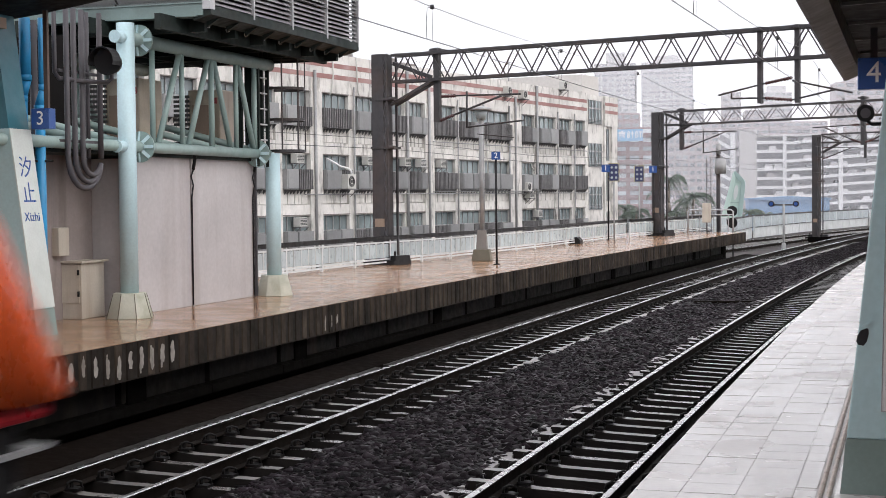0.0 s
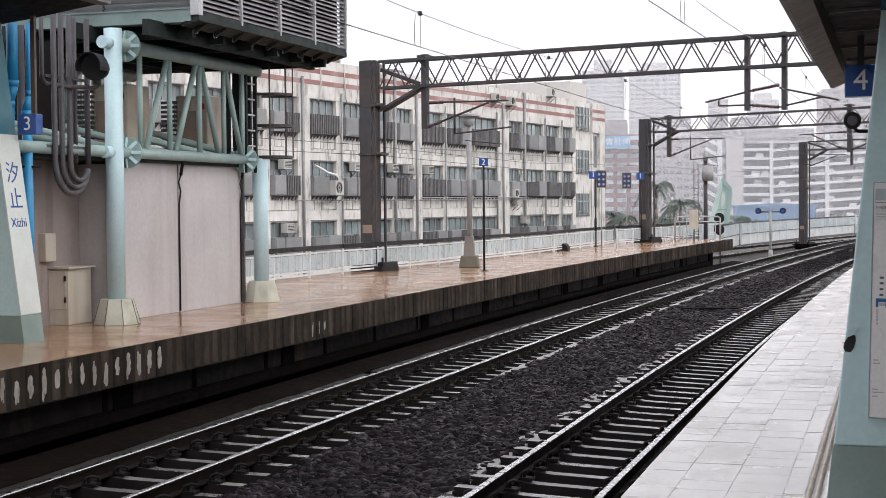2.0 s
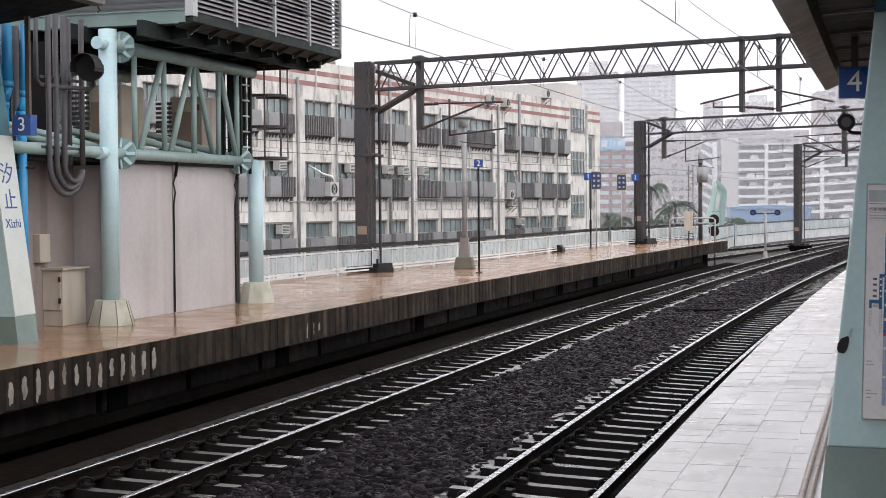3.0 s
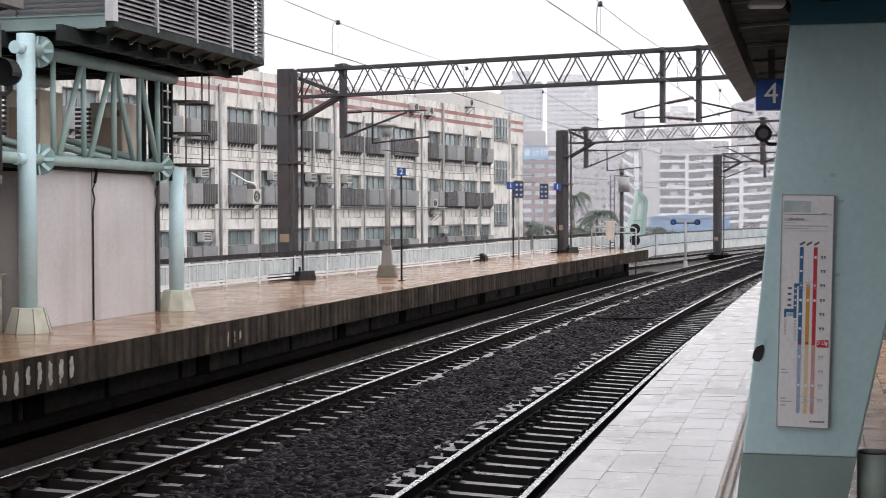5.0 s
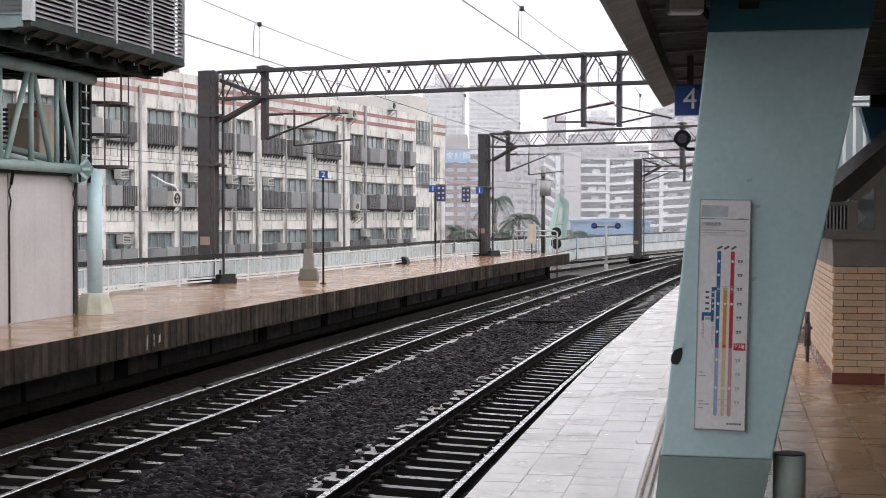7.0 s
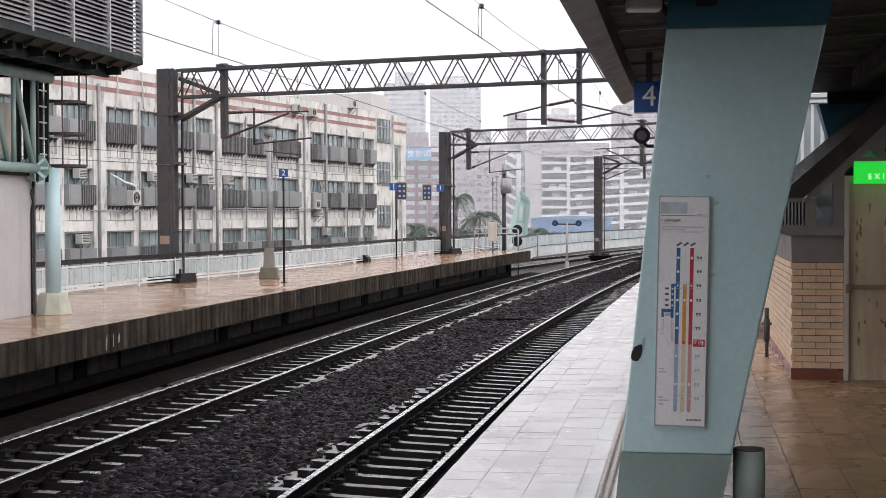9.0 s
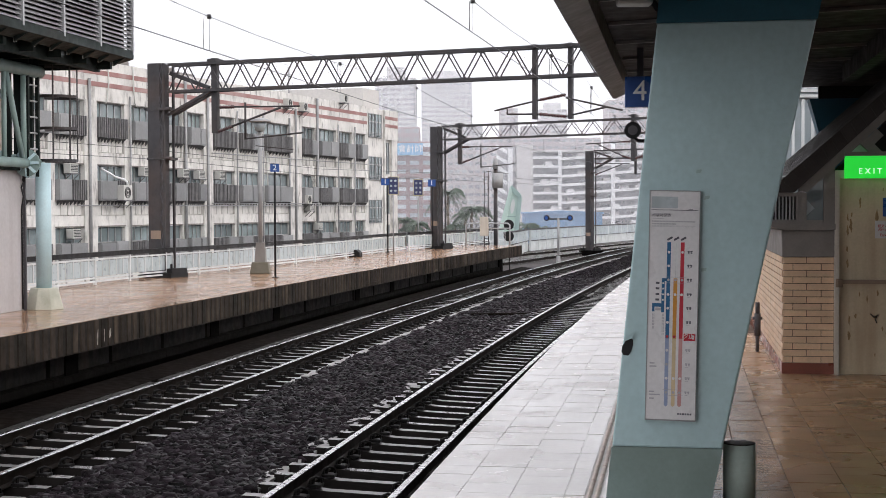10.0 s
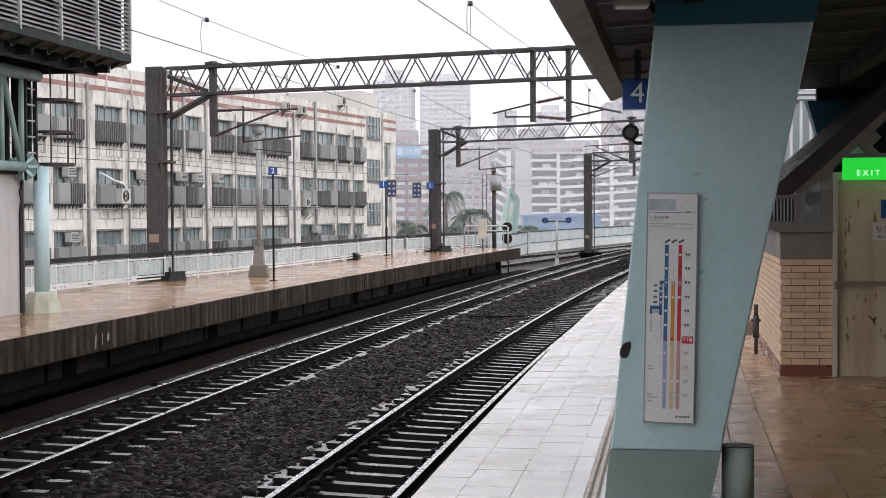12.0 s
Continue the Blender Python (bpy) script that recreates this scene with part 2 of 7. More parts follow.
# ---- building blocks ----
def box(bm, x0, x1, y0, y1, z0, z1, m=None):
    v = [bm.verts.new((x, y, z)) for z in (z0, z1) for y in (y0, y1) for x in (x0, x1)]
    for f in ((0, 2, 3, 1), (4, 5, 7, 6), (0, 1, 5, 4), (2, 6, 7, 3), (1, 3, 7, 5), (0, 4, 6, 2)):
        bm.faces.new([v[i] for i in f])
    if m is not None:
        bmesh.ops.transform(bm, matrix=m, verts=v)
    return v


def bar(bm, p, q, r, sides=8, r2=None):
    """A round bar from p to q."""
    p, q = Vector(p), Vector(q)
    d = (q - p).normalized()
    u = d.orthogonal().normalized()
    w = d.cross(u)
    rings = []
    for c, rad in ((p, r), (q, r if r2 is None else r2)):
        rings.append([bm.verts.new(c + rad * (math.cos(2 * math.pi * i / sides) * u + math.sin(2 * math.pi * i / sides) * w)) for i in range(sides)])
    for i in range(sides):
        j = (i + 1) % sides
        f = bm.faces.new((rings[0][i], rings[0][j], rings[1][j], rings[1][i]))
        f.smooth = sides > 6
    bm.faces.new(rings[0][::-1])
    bm.faces.new(rings[1])


def beam(bm, p, q, w, h=None, up=(0, 0, 1)):
    """A square bar from p to q, w wide and h high."""
    p, q = Vector(p), Vector(q)
    h = w if h is None else h
    d = (q - p).normalized()
    u = d.cross(Vector(up))
    u = (u if u.length > 1e-4 else d.orthogonal()).normalized()
    n = u.cross(d)
    vs = [bm.verts.new(c + a * w / 2 * u + b * h / 2 * n) for c in (p, q) for a, b in ((-1, -1), (1, -1), (1, 1), (-1, 1))]
    for f in ((3, 2, 1, 0), (4, 5, 6, 7), (0, 1, 5, 4), (1, 2, 6, 5), (2, 3, 7, 6), (3, 0, 4, 7)):
        bm.faces.new([vs[i] for i in f])


def path_bar(bm, pts, r, sides=8):
    """A round bar that follows a line of points, in one skin."""
    pts = [Vector(p) for p in pts]
    rings, u = [], None
    for i, p in enumerate(pts):
        d = (pts[min(i + 1, len(pts) - 1)] - pts[max(i - 1, 0)]).normalized()
        u = d.orthogonal() if u is None else u - d * u.dot(d)
        u.normalize()
        w = d.cross(u)
        rings.append([bm.verts.new(p + r * (math.cos(2 * math.pi * k / sides) * u + math.sin(2 * math.pi * k / sides) * w)) for k in range(sides)])
    for a, b in zip(rings, rings[1:]):
        for k in range(sides):
            bm.faces.new((a[k], a[(k + 1) % sides], b[(k + 1) % sides], b[k])).smooth = True
    bm.faces.new(rings[0][::-1])
    bm.faces.new(rings[-1])


def strap(bm, pts, w, h):
    """A flat strap, w thick and h high, along a line of points."""
    rings = []
    pts = [Vector(p) for p in pts]
    for i, p in enumerate(pts):
        d = (pts[min(i + 1, len(pts) - 1)] - pts[max(i - 1, 0)]).normalized()
        n = d.cross(Vector((0, 0, 1))).normalized()
        rings.append([bm.verts.new(p + a * w / 2 * n + Vector((0, 0, b * h / 2))) for a, b in ((-1, -1), (1, -1), (1, 1), (-1, 1))])
    for a, b in zip(rings, rings[1:]):
        for k in range(4):
            bm.faces.new((a[k], a[(k + 1) % 4], b[(k + 1) % 4], b[k]))
    bm.faces.new(rings[0][::-1])
    bm.faces.new(rings[-1])


def arc_points(c, r, a0, a1, u, w, n=8):
    c, u, w = Vector(c), Vector(u), Vector(w)
    return [c + r * (math.cos(a0 + (a1 - a0) * i / n) * u + math.sin(a0 + (a1 - a0) * i / n) * w) for i in range(n + 1)]


def prism(bm, outline, y0, y1):
    """A flat outline in x, z carried from y0 to y1."""
    a = [bm.verts.new((x, y0, z)) for x, z in outline]
    b = [bm.verts.new((x, y1, z)) for x, z in outline]
    n = len(a)
    bm.faces.new(a)
    bm.faces.new(b[::-1])
    for i in range(n):
        bm.faces.new((a[i], b[i], b[(i + 1) % n], a[(i + 1) % n]))


def sweep(bm, outline, s0, s1, step=2.0, off=0.0, z=0.0, closed=True):
    """A cross-section (offset, height) carried along the track."""
    n = max(1, int(round((s1 - s0) / step)))
    rings = []
    for i in range(n + 1):
        s = s0 + (s1 - s0) * i / n
        rings.append([bm.verts.new(spot(s, off + o, z + h)) for o, h in outline])
    k = len(outline)
    for a, b in zip(rings, rings[1:]):
        for i in range(k if closed else k - 1):
            j = (i + 1) % k
            bm.faces.new((a[i], a[j], b[j], b[i]))
    if closed:
        bm.faces.new(rings[0][::-1])
        bm.faces.new(rings[-1])


def mesh_of(name, bm, mat):
    bmesh.ops.recalc_face_normals(bm, faces=bm.faces)
    me = bpy.data.meshes.new(name)
    bm.to_mesh(me)
    bm.free()
    for m in (mat if isinstance(mat, (list, tuple)) else [mat]):
        me.materials.append(m)
    return me


def part(name, bm, mat, parent=None, label="", at_pose=None, bevel=0.0):
    ob = new(name, mesh_of(name, bm, mat))
    if parent is not None:
        ob.parent = parent
    if at_pose is not None:
        ob.matrix_basis = at_pose
    if bevel:
        b = ob.modifiers.new("bevel", "BEVEL")
        b.width, b.segments, b.limit_method = bevel, 2, "ANGLE"
    if label:
        tagged(ob, label)
    return ob


def piece(name, me, parent, m):
    ob = new(name, me)
    ob.parent = parent
    ob.matrix_basis = m
    return ob


def thing(name, m, label, category, group="", kind=""):
    ob = new(name)
    ob.empty_display_size = 0.2
    ob.matrix_basis = m
    return tagged(ob, label, category, group, kind)


def lettering(text, size, mat, parent, m, name="lettering", depth=0.002, align="CENTER"):
    cu = bpy.data.curves.new(name, "FONT")
    cu.body, cu.size, cu.align_x, cu.align_y, cu.extrude = text, size, align, "CENTER", depth
    tmp = bpy.data.objects.new("tmp", cu)
    scene.collection.objects.link(tmp)
    me = bpy.data.meshes.new_from_object(tmp.evaluated_get(bpy.context.evaluated_depsgraph_get()))
    bpy.data.objects.remove(tmp)
    me.materials.clear()
    me.materials.append(mat)
    ob = new(name, me)
    ob.parent = parent
    ob.matrix_basis = m
    return ob


# ---- ground and tracks ----
bm = bmesh.new()
box(bm, -900, 900, -300, 1500, -3.2, -3.0)
tagged(part("ground", bm, M_BED), "dark wet ground below the raised railway", "ground", kind="structure")

bm = bmesh.new()
sweep(bm, [(-13.5, -1.6), (1.62, -1.6), (1.62, -1.24), (-1.0, -1.24), (-1.15, -1.12), (-3.0, -1.12), (-3.2, -1.24), (-5.4, -1.24), (-5.85, -1.24), (-13.5, -1.2)], -40, 260, 4)
tagged(part("track_bed", bm, M_BED), "dark ballast bed under the two tracks", "track bed", kind="structure")

RAIL_SECTION = [(-0.062, -0.165), (0.062, -0.165), (0.062, -0.15), (0.012, -0.13), (0.012, -0.045), (0.035, -0.035), (0.036, -0.008), (0.024, 0.0), (-0.024, 0.0), (-0.036, -0.008), (-0.035, -0.035), (-0.012, -0.045), (-0.012, -0.13), (-0.062, -0.15)]


def rail(parent, off, z, s0, s1):
    bm = bmesh.new()
    n = int((s1 - s0) / 2)
    k = len(RAIL_SECTION)
    rings = [[bm.verts.new(spot(s0 + (s1 - s0) * i / n, off + o, z + h)) for o, h in RAIL_SECTION] for i in range(n + 1)]
    for a, b in zip(rings, rings[1:]):
        for i in range(k):
            f = bm.faces.new((a[i], a[(i + 1) % k], b[(i + 1) % k], b[i]))
            f.material_index = 1 if 6 <= i <= 8 else 0
    return part("rail", bm, [M_RAIL, M_RAIL_TOP], parent)


def sleeper_mesh():
    bm = bmesh.new()
    prism(bm, [(-1.02, -0.2), (1.02, -0.2), (1.02, 0.0), (0.62, 0.0), (0.3, -0.025), (-0.3, -0.025), (-0.62, 0.0), (-1.02, 0.0)], -0.105, 0.105)
    for v in bm.verts:
        if v.co.z > -0.1:
            v.co.y *= 0.7
    bm.normal_update()
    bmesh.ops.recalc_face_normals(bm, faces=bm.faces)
    # upward faces take the pale concrete, all other faces the dark tone
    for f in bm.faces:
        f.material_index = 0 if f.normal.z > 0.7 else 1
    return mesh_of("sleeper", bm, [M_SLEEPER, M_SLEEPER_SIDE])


def clip_mesh():
    bm = bmesh.new()
    box(bm, -0.07, 0.07, -0.07, 0.07, 0, 0.03)
    path_bar(bm, [(-0.05, -0.06, 0.03), (-0.05, -0.04, 0.08), (0.0, 0.0, 0.1), (0.05, 0.04, 0.08), (0.05, 0.06, 0.03)], 0.014, 5)
    bar(bm, (-0.03, 0.0, 0.02), (-0.03, 0.0, 0.09), 0.02, 6)
    return mesh_of("rail_clip", bm, M_CLIP)


SLEEPER, CLIP = sleeper_mesh(), clip_mesh()
GAUGE = 1.13
for name, off, zr, lift, phase, s_near in (("near_track", 0.0, RAIL_Z, 0.045, 0.1, 6.0), ("far_track", -GAP, FAR_Z, 0.026, 0.0, 10.0)):
    tr = thing(name, Matrix(), "ballasted railway track with concrete sleepers and worn rails", "railway track", "railway tracks", "structure")
    rail(tr, off + GAUGE / 2, zr, -40, 240)
    rail(tr, off - GAUGE / 2, zr + lift, -40, 240)
    tilt = math.degrees(math.atan2(lift, GAUGE))
    s = 15.0 - 0.59 * 20 + phase
    for i in range(150):
        if s > s_near:
            x, y, a = at(s, off)
            m = pose(x, y, zr + lift / 2 - 0.165, 0, 0, -math.degrees(a)) @ pose(0, 0, 0, 0, tilt, random.uniform(-0.4, 0.4))
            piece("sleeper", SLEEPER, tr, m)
            if s < 48:
                for o in (-GAUGE / 2 - 0.13, -GAUGE / 2 + 0.13, GAUGE / 2 - 0.13, GAUGE / 2 + 0.13):
                    piece("rail_clip", CLIP, tr, m @ pose(o, 0, 0.0))
        s += 0.59


# loose ballast stones, in one joined sheet
def stones(name, count, s0, s1, o0, o1, size, z, seed):
    rng = np.random.default_rng(seed)
    base = np.array([(1, 0, -.2), (-.5, .85, -.2), (-.5, -.85, -.2), (.5, .6, .5), (-.8, .1, .55), (.35, -.7, .5)], float)
    faces = np.array([(0, 1, 3), (1, 4, 3), (1, 2, 4), (2, 5, 4), (2, 0, 5), (0, 3, 5), (3, 4, 5)])
    s = rng.random(count) ** 1.5 * (s1 - s0) + s0
    o = rng.random(count) * (o1 - o0) + o0
    a = TH + KAPPA * s
    px = X0 + (math.cos(TH) - np.cos(a)) / KAPPA + o * np.cos(a)
    py = (np.sin(a) - math.sin(TH)) / KAPPA - o * np.sin(a)
    pz = z + 0.02 * np.sin(s * 3.1) * np.cos(o * 5.3) + rng.random(count) * 0.045
    sc = size * (0.6 + 0.8 * rng.random((count, 1, 1))) * np.stack([np.ones(count), 0.6 + 0.5 * rng.random(count), 0.5 + 0.6 * rng.random(count)], 1)[:, None, :]
    v = base[None] * sc * (0.75 + 0.5 * rng.random((count, 6, 3)))
    t, u = rng.random(count) * 6.28, (rng.random(count) - 0.5) * 1.4
    ct, st, cu, su = np.cos(t)[:, None], np.sin(t)[:, None], np.cos(u)[:, None], np.sin(u)[:, None]
    x, y, zz = v[:, :, 0], v[:, :, 1] * cu - v[:, :, 2] * su, v[:, :, 1] * su + v[:, :, 2] * cu
    v = np.stack([x * ct - y * st + px[:, None], x * st + y * ct + py[:, None], zz + pz[:, None]], 2).reshape(-1, 3)
    f = (faces[None] + 6 * np.arange(count)[:, None, None]).reshape(-1, 3)
    me = bpy.data.meshes.new(name)
    me.vertices.add(len(v))
    me.vertices.foreach_set("co", v.ravel())
    me.loops.add(f.size)
    me.loops.foreach_set("vertex_index", f.ravel().astype(np.int32))
    me.polygons.add(len(f))
    me.polygons.foreach_set("loop_start", np.arange(0, f.size, 3, dtype=np.int32))
    me.update(calc_edges=True)
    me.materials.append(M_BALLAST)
    return tagged(new(name, me), "loose dark grey crushed ballast stones, wet", "ballast", kind="stuff")


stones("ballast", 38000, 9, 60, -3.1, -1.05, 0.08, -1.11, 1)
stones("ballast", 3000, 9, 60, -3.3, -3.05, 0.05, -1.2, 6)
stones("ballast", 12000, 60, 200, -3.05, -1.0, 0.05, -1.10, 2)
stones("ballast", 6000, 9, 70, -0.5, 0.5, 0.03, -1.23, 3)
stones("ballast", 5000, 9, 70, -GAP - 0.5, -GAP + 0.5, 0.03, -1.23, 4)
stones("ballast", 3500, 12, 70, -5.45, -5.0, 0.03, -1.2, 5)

M_KERBSTRIP = material("grey_track_kerb", (0.019, 0.0165, 0.015), 0.6, vary=0.3, scale=1.5, grain=25, bump=0.3, stain=(0.012, 0.010, 0.009), stain_amount=0.8, stain_scale=0.8, spec=0.2)
M_PALESTRIP = material("pale_spilled_grout", (0.235, 0.22, 0.215), 0.45, vary=0.2, scale=4, grain=30, bump=0.3, stain=(0.1, 0.09, 0.085), stain_amount=0.6, stain_scale=3, wet=0.1)


def ragged_strip(off, width, s0, s1, seed, gaps):
    """A thin ragged strip of spilled grout along the sleeper ends."""
    r = random.Random(seed)
    bm = bmesh.new()
    s, prev = s0, None
    while s < s1:
        a, b = off - width * r.uniform(0.25, 0.6), off + width * r.uniform(0.25, 0.6)
        cur = [bm.verts.new(spot(s, a, -1.05)), bm.verts.new(spot(s, b, -1.05))]
        if prev and r.random() > gaps:
            bm.faces.new((prev[0], prev[1], cur[1], cur[0]))
        prev = cur
        s += r.uniform(0.08, 0.2)
    top = list(bm.faces)
    res = bmesh.ops.extrude_face_region(bm, geom=top)
    bmesh.ops.translate(bm, vec=(0, 0, -0.1), verts=[e for e in res["geom"] if isinstance(e, bmesh.types.BMVert)])
    tagged(part("grout_spill", bm, M_PALESTRIP), "ragged pale strip of grout along the sleeper ends", "grout", kind="stuff")


ragged_strip(-1.09, 0.24, 10, 75, 3, 0.04)
ragged_strip(-3.16, 0.17, 24, 85, 4, 0.05)

bm = bmesh.new()
gr = random.Random(21)
s, prev = 9.0, None
while s < 40:
    cur = [bm.verts.new(spot(s, -5.45 + gr.uniform(-0.015, 0.015), -1.035)), bm.verts.new(spot(s, -5.2 + gr.uniform(-0.02, 0.02), -1.06))]
    if prev and gr.random() > 0.04:
        bm.faces.new((prev[0], prev[1], cur[1], cur[0]))
    prev = cur
    s += gr.uniform(0.15, 0.4)
skirt = bmesh.ops.extrude_face_region(bm, geom=list(bm.faces))
bmesh.ops.translate(bm, vec=(0, 0, -0.12), verts=[e for e in skirt["geom"] if isinstance(e, bmesh.types.BMVert)])
tagged(part("track_kerb", bm, M_KERBSTRIP), "broken grey concrete kerb along the far rail", "kerb", kind="structure")

ct = thing("cable_trough", pose(1.43, 39.3, -1.1, 0, 0, 1.0), "dark cable trough laid across the ballast between the tracks", "cable trough")
bm = bmesh.new()
box(bm, -0.72, 0.75, -0.1, 0.1, 0, 0.09)
part("trough", bm, M_RAIL, ct)
bm = bmesh.new()
box(bm, -0.74, 0.77, -0.13, 0.13, 0.09, 0.11)
part("lid", bm, M_SLAB, ct)

# ---- near platform ----
near = thing("near_platform", Matrix(), "platform paved with wet white and tan tiles", "platform", kind="structure")
bm = bmesh.new()
sweep(bm, [(EDGE + 0.02, -0.25), (EDGE + 0.02, -0.012), (9.5, -0.012), (9.5, -0.25)], -12, 130, 2)
part("slab", bm, M_GROUT, near)
bm = bmesh.new()
sweep(bm, [(EDGE + 0.25, -1.6), (EDGE + 0.25, -0.25), (9.4, -0.25), (9.4, -1.6)], -12, 130, 2)
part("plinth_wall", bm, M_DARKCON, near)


def tile_mesh(name, w, l, mat, h=0.03):
    bm = bmesh.new()
    g = 0.0022 if mat is M_WHITE_TILE else 0.0045
    box(bm, -w / 2 + g, w / 2 - g, -l / 2 + g, l / 2 - g, -h, 0)
    return mesh_of(name, bm, mat)


def long_band(o0, o1, s0, s1, mat, parent, name, z=0.0):
    bm = bmesh.new()
    sweep(bm, [(o0 + 0.004, -0.03), (o0 + 0.004, 0.0), (o1 - 0.004, 0.0), (o1 - 0.004, -0.03)], s0, s1, 2, z=z)
    return part(name, bm, mat, parent)


# ---- far platform ----
far = thing("far_platform", Matrix(), "raised island platform with a wet orange floor and stained concrete edge", "platform", kind="structure")
FAR_EDGE = -6.08
bm = bmesh.new()
sweep(bm, [(FAR_EDGE - 0.01, -0.13), (FAR_EDGE - 0.01, 0.0), (-11.2, 0.0), (-11.2, -0.13)], -10, 70.0, 2, z=PLAT_FAR)
part("floor_slab", bm, M_FAR_FLOOR, far)
bm = bmesh.new()
sweep(bm, [(FAR_EDGE, -0.48), (FAR_EDGE, -0.004), (FAR_EDGE - 0.009, -0.004), (FAR_EDGE - 0.009, -0.14), (FAR_EDGE - 0.25, -0.14), (FAR_EDGE - 0.25, -0.48)], -10, 70.0, 2, z=PLAT_FAR)
part("edge_beam", bm, M_FACE, far)
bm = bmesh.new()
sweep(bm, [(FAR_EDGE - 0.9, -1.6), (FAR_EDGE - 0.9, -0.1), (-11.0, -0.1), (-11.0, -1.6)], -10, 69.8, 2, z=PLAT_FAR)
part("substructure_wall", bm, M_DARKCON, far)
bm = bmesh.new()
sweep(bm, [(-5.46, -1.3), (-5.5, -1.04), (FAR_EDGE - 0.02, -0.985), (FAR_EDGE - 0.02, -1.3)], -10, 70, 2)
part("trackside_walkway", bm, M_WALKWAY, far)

# ---- equipment tower on the far platform ----
TOWER = along(22, 0)
# grimy render, darkened further in its colour for the wall's shadow
M_STAINWALL = material("grimy_shadow_toned_wall", (0.30, 0.255, 0.245), 0.7, vary=0.15, scale=0.8, grain=20, bump=0.1, stain=(0.09, 0.07, 0.06), stain_amount=0.9, stain_scale=0.8, streak=True)


def L(off, s, z):
    """A place in the tower's own frame: offset, length along the track, height."""
    return (off, s - 22, z)


def column(s, off, top=4.42, stubs=(2.62, 4.24)):
    col = thing("steel_column", along(s, off, PLAT_FAR), "pale blue round steel column on a mossy cream plinth", "column", "tower columns")
    bm = bmesh.new()
    bar(bm, (0, 0, 0.3), (0, 0, top), 0.135, 24)
    part("shaft", bm, M_COLUMN, col)
    bm = bmesh.new()
    bar(bm, (0, 0, 0), (0, 0, 0.38), 0.36, 8, 0.25)
    part("plinth", bm, M_PLINTH, col, "mossy cream concrete plinth", bevel=0.008)
    for k in range(8 if stubs else 0):
        a = k * math.pi / 4
        bm = bmesh.new()
        beam(bm, (0.36 * math.cos(a), 0.36 * math.sin(a), 0.004), (0.252 * math.cos(a), 0.252 * math.sin(a), 0.37), 0.012, 0.008)
        part("seam", bm, M_MOSSCON, col, "dark mossy seam")
    for z in stubs:
        bm = bmesh.new()
        bar(bm, (0, -0.08, z - PLAT_FAR), (0, -0.3, z - PLAT_FAR), 0.085, 20)
        bar(bm, (0, -0.295, z - PLAT_FAR), (0, -0.315, z - PLAT_FAR), 0.095, 20)
        part("stub", bm, M_COLUMN, col)
    return col


column(20.0, -8.02)
column(25.05, -8.0, 2.6, ())

house = thing("equipment_house", TOWER, "low pale equipment house with stained wall panels", "building")
for i, (a, b) in enumerate(((20.42, 22.36), (22.39, 24.78))):
    bm = bmesh.new()
    box(bm, *sorted((-8.32, -8.24)), a - 22, b - 22, PLAT_FAR, 2.5)
    part("wall_panel", bm, M_PALE_WALL, house, bevel=0.006)
bm = bmesh.new()
box(bm, -11.0, -8.325, 20.44 - 22, 24.76 - 22, PLAT_FAR, 2.46)
part("wall_core", bm, M_PALE_WALL, house)
bm = bmesh.new()
box(bm, -11.0, -8.92, 12 - 22, 20.43 - 22, PLAT_FAR, 2.5)
part("recessed_wall", bm, M_STAINWALL, house, "grimy brown-stained wall set back, shadow toned into its colour")
for s in (20.36, 24.785):
    bm = bmesh.new()
    box(bm, -8.34, -8.2, s - 22, s - 21.95, PLAT_FAR, 2.5)
    part("corner_trim", bm, M_PIPE, house)
bm = bmesh.new()
box(bm, -11.1, -8.15, 12 - 22, 24.9 - 22, 2.5, 2.56)
part("roof_slab", bm, M_DARKSTEEL, house)
for s in (22.375, 24.7):
    bm = bmesh.new()
    pts = [(-8.1, s - 22.12, 2.62), (-8.14, s - 22.02, 2.5), (-8.2, s - 21.97, 2.32), (-8.21, s - 22.03, 2.2), (-8.2, s - 21.98, 2.05), (-8.22, s - 22.0, 1.85), (-8.22, s - 22.0, PLAT_FAR + 0.02)]
    path_bar(bm, pts[:3], 0.03, 6)
    path_bar(bm, pts[2:], 0.014, 6)
    part("hanging_cable", bm, M_BLACK, house)

truss = thing("pipe_truss", TOWER, "mint painted tubular steel truss under a machine deck", "truss")
for z, r in ((2.63, 0.085), (4.25, 0.11)):
    bm = bmesh.new()
    bar(bm, L(-8.05, 15.5 if z < 3 else 20.0, z), L(-8.05, 25.1, z), r, 16)
    part("chord", bm, M_MINT, truss)
    bm = bmesh.new()
    bar(bm, L(-10.6, 15.5 if z < 3 else 20.0, z), L(-10.6, 25.1, z), r, 12)
    part("chord", bm, M_MINT, truss)
for s0, z0, s1, z1, r in ((20.82, 2.7, 20.82, 4.2, .045), (20.98, 2.7, 21.72, 4.2, .05), (21.77, 2.7, 21.77, 4.2, .045), (21.97, 2.7, 22.7, 4.2, .05), (22.8, 2.7, 22.8, 4.2, .05),
                          (23.5, 2.7, 22.87, 4.2, .05), (23.72, 2.7, 23.72, 4.2, .045), (24.4, 2.7, 23.78, 4.2, .05), (24.45, 2.7, 24.45, 4.2, .05)):
    for off in (-8.05, -10.6):
        bm = bmesh.new()
        bar(bm, L(off, s0, z0), L(off, s1, z1), r, 10)
        part("brace", bm, M_MINT, truss)
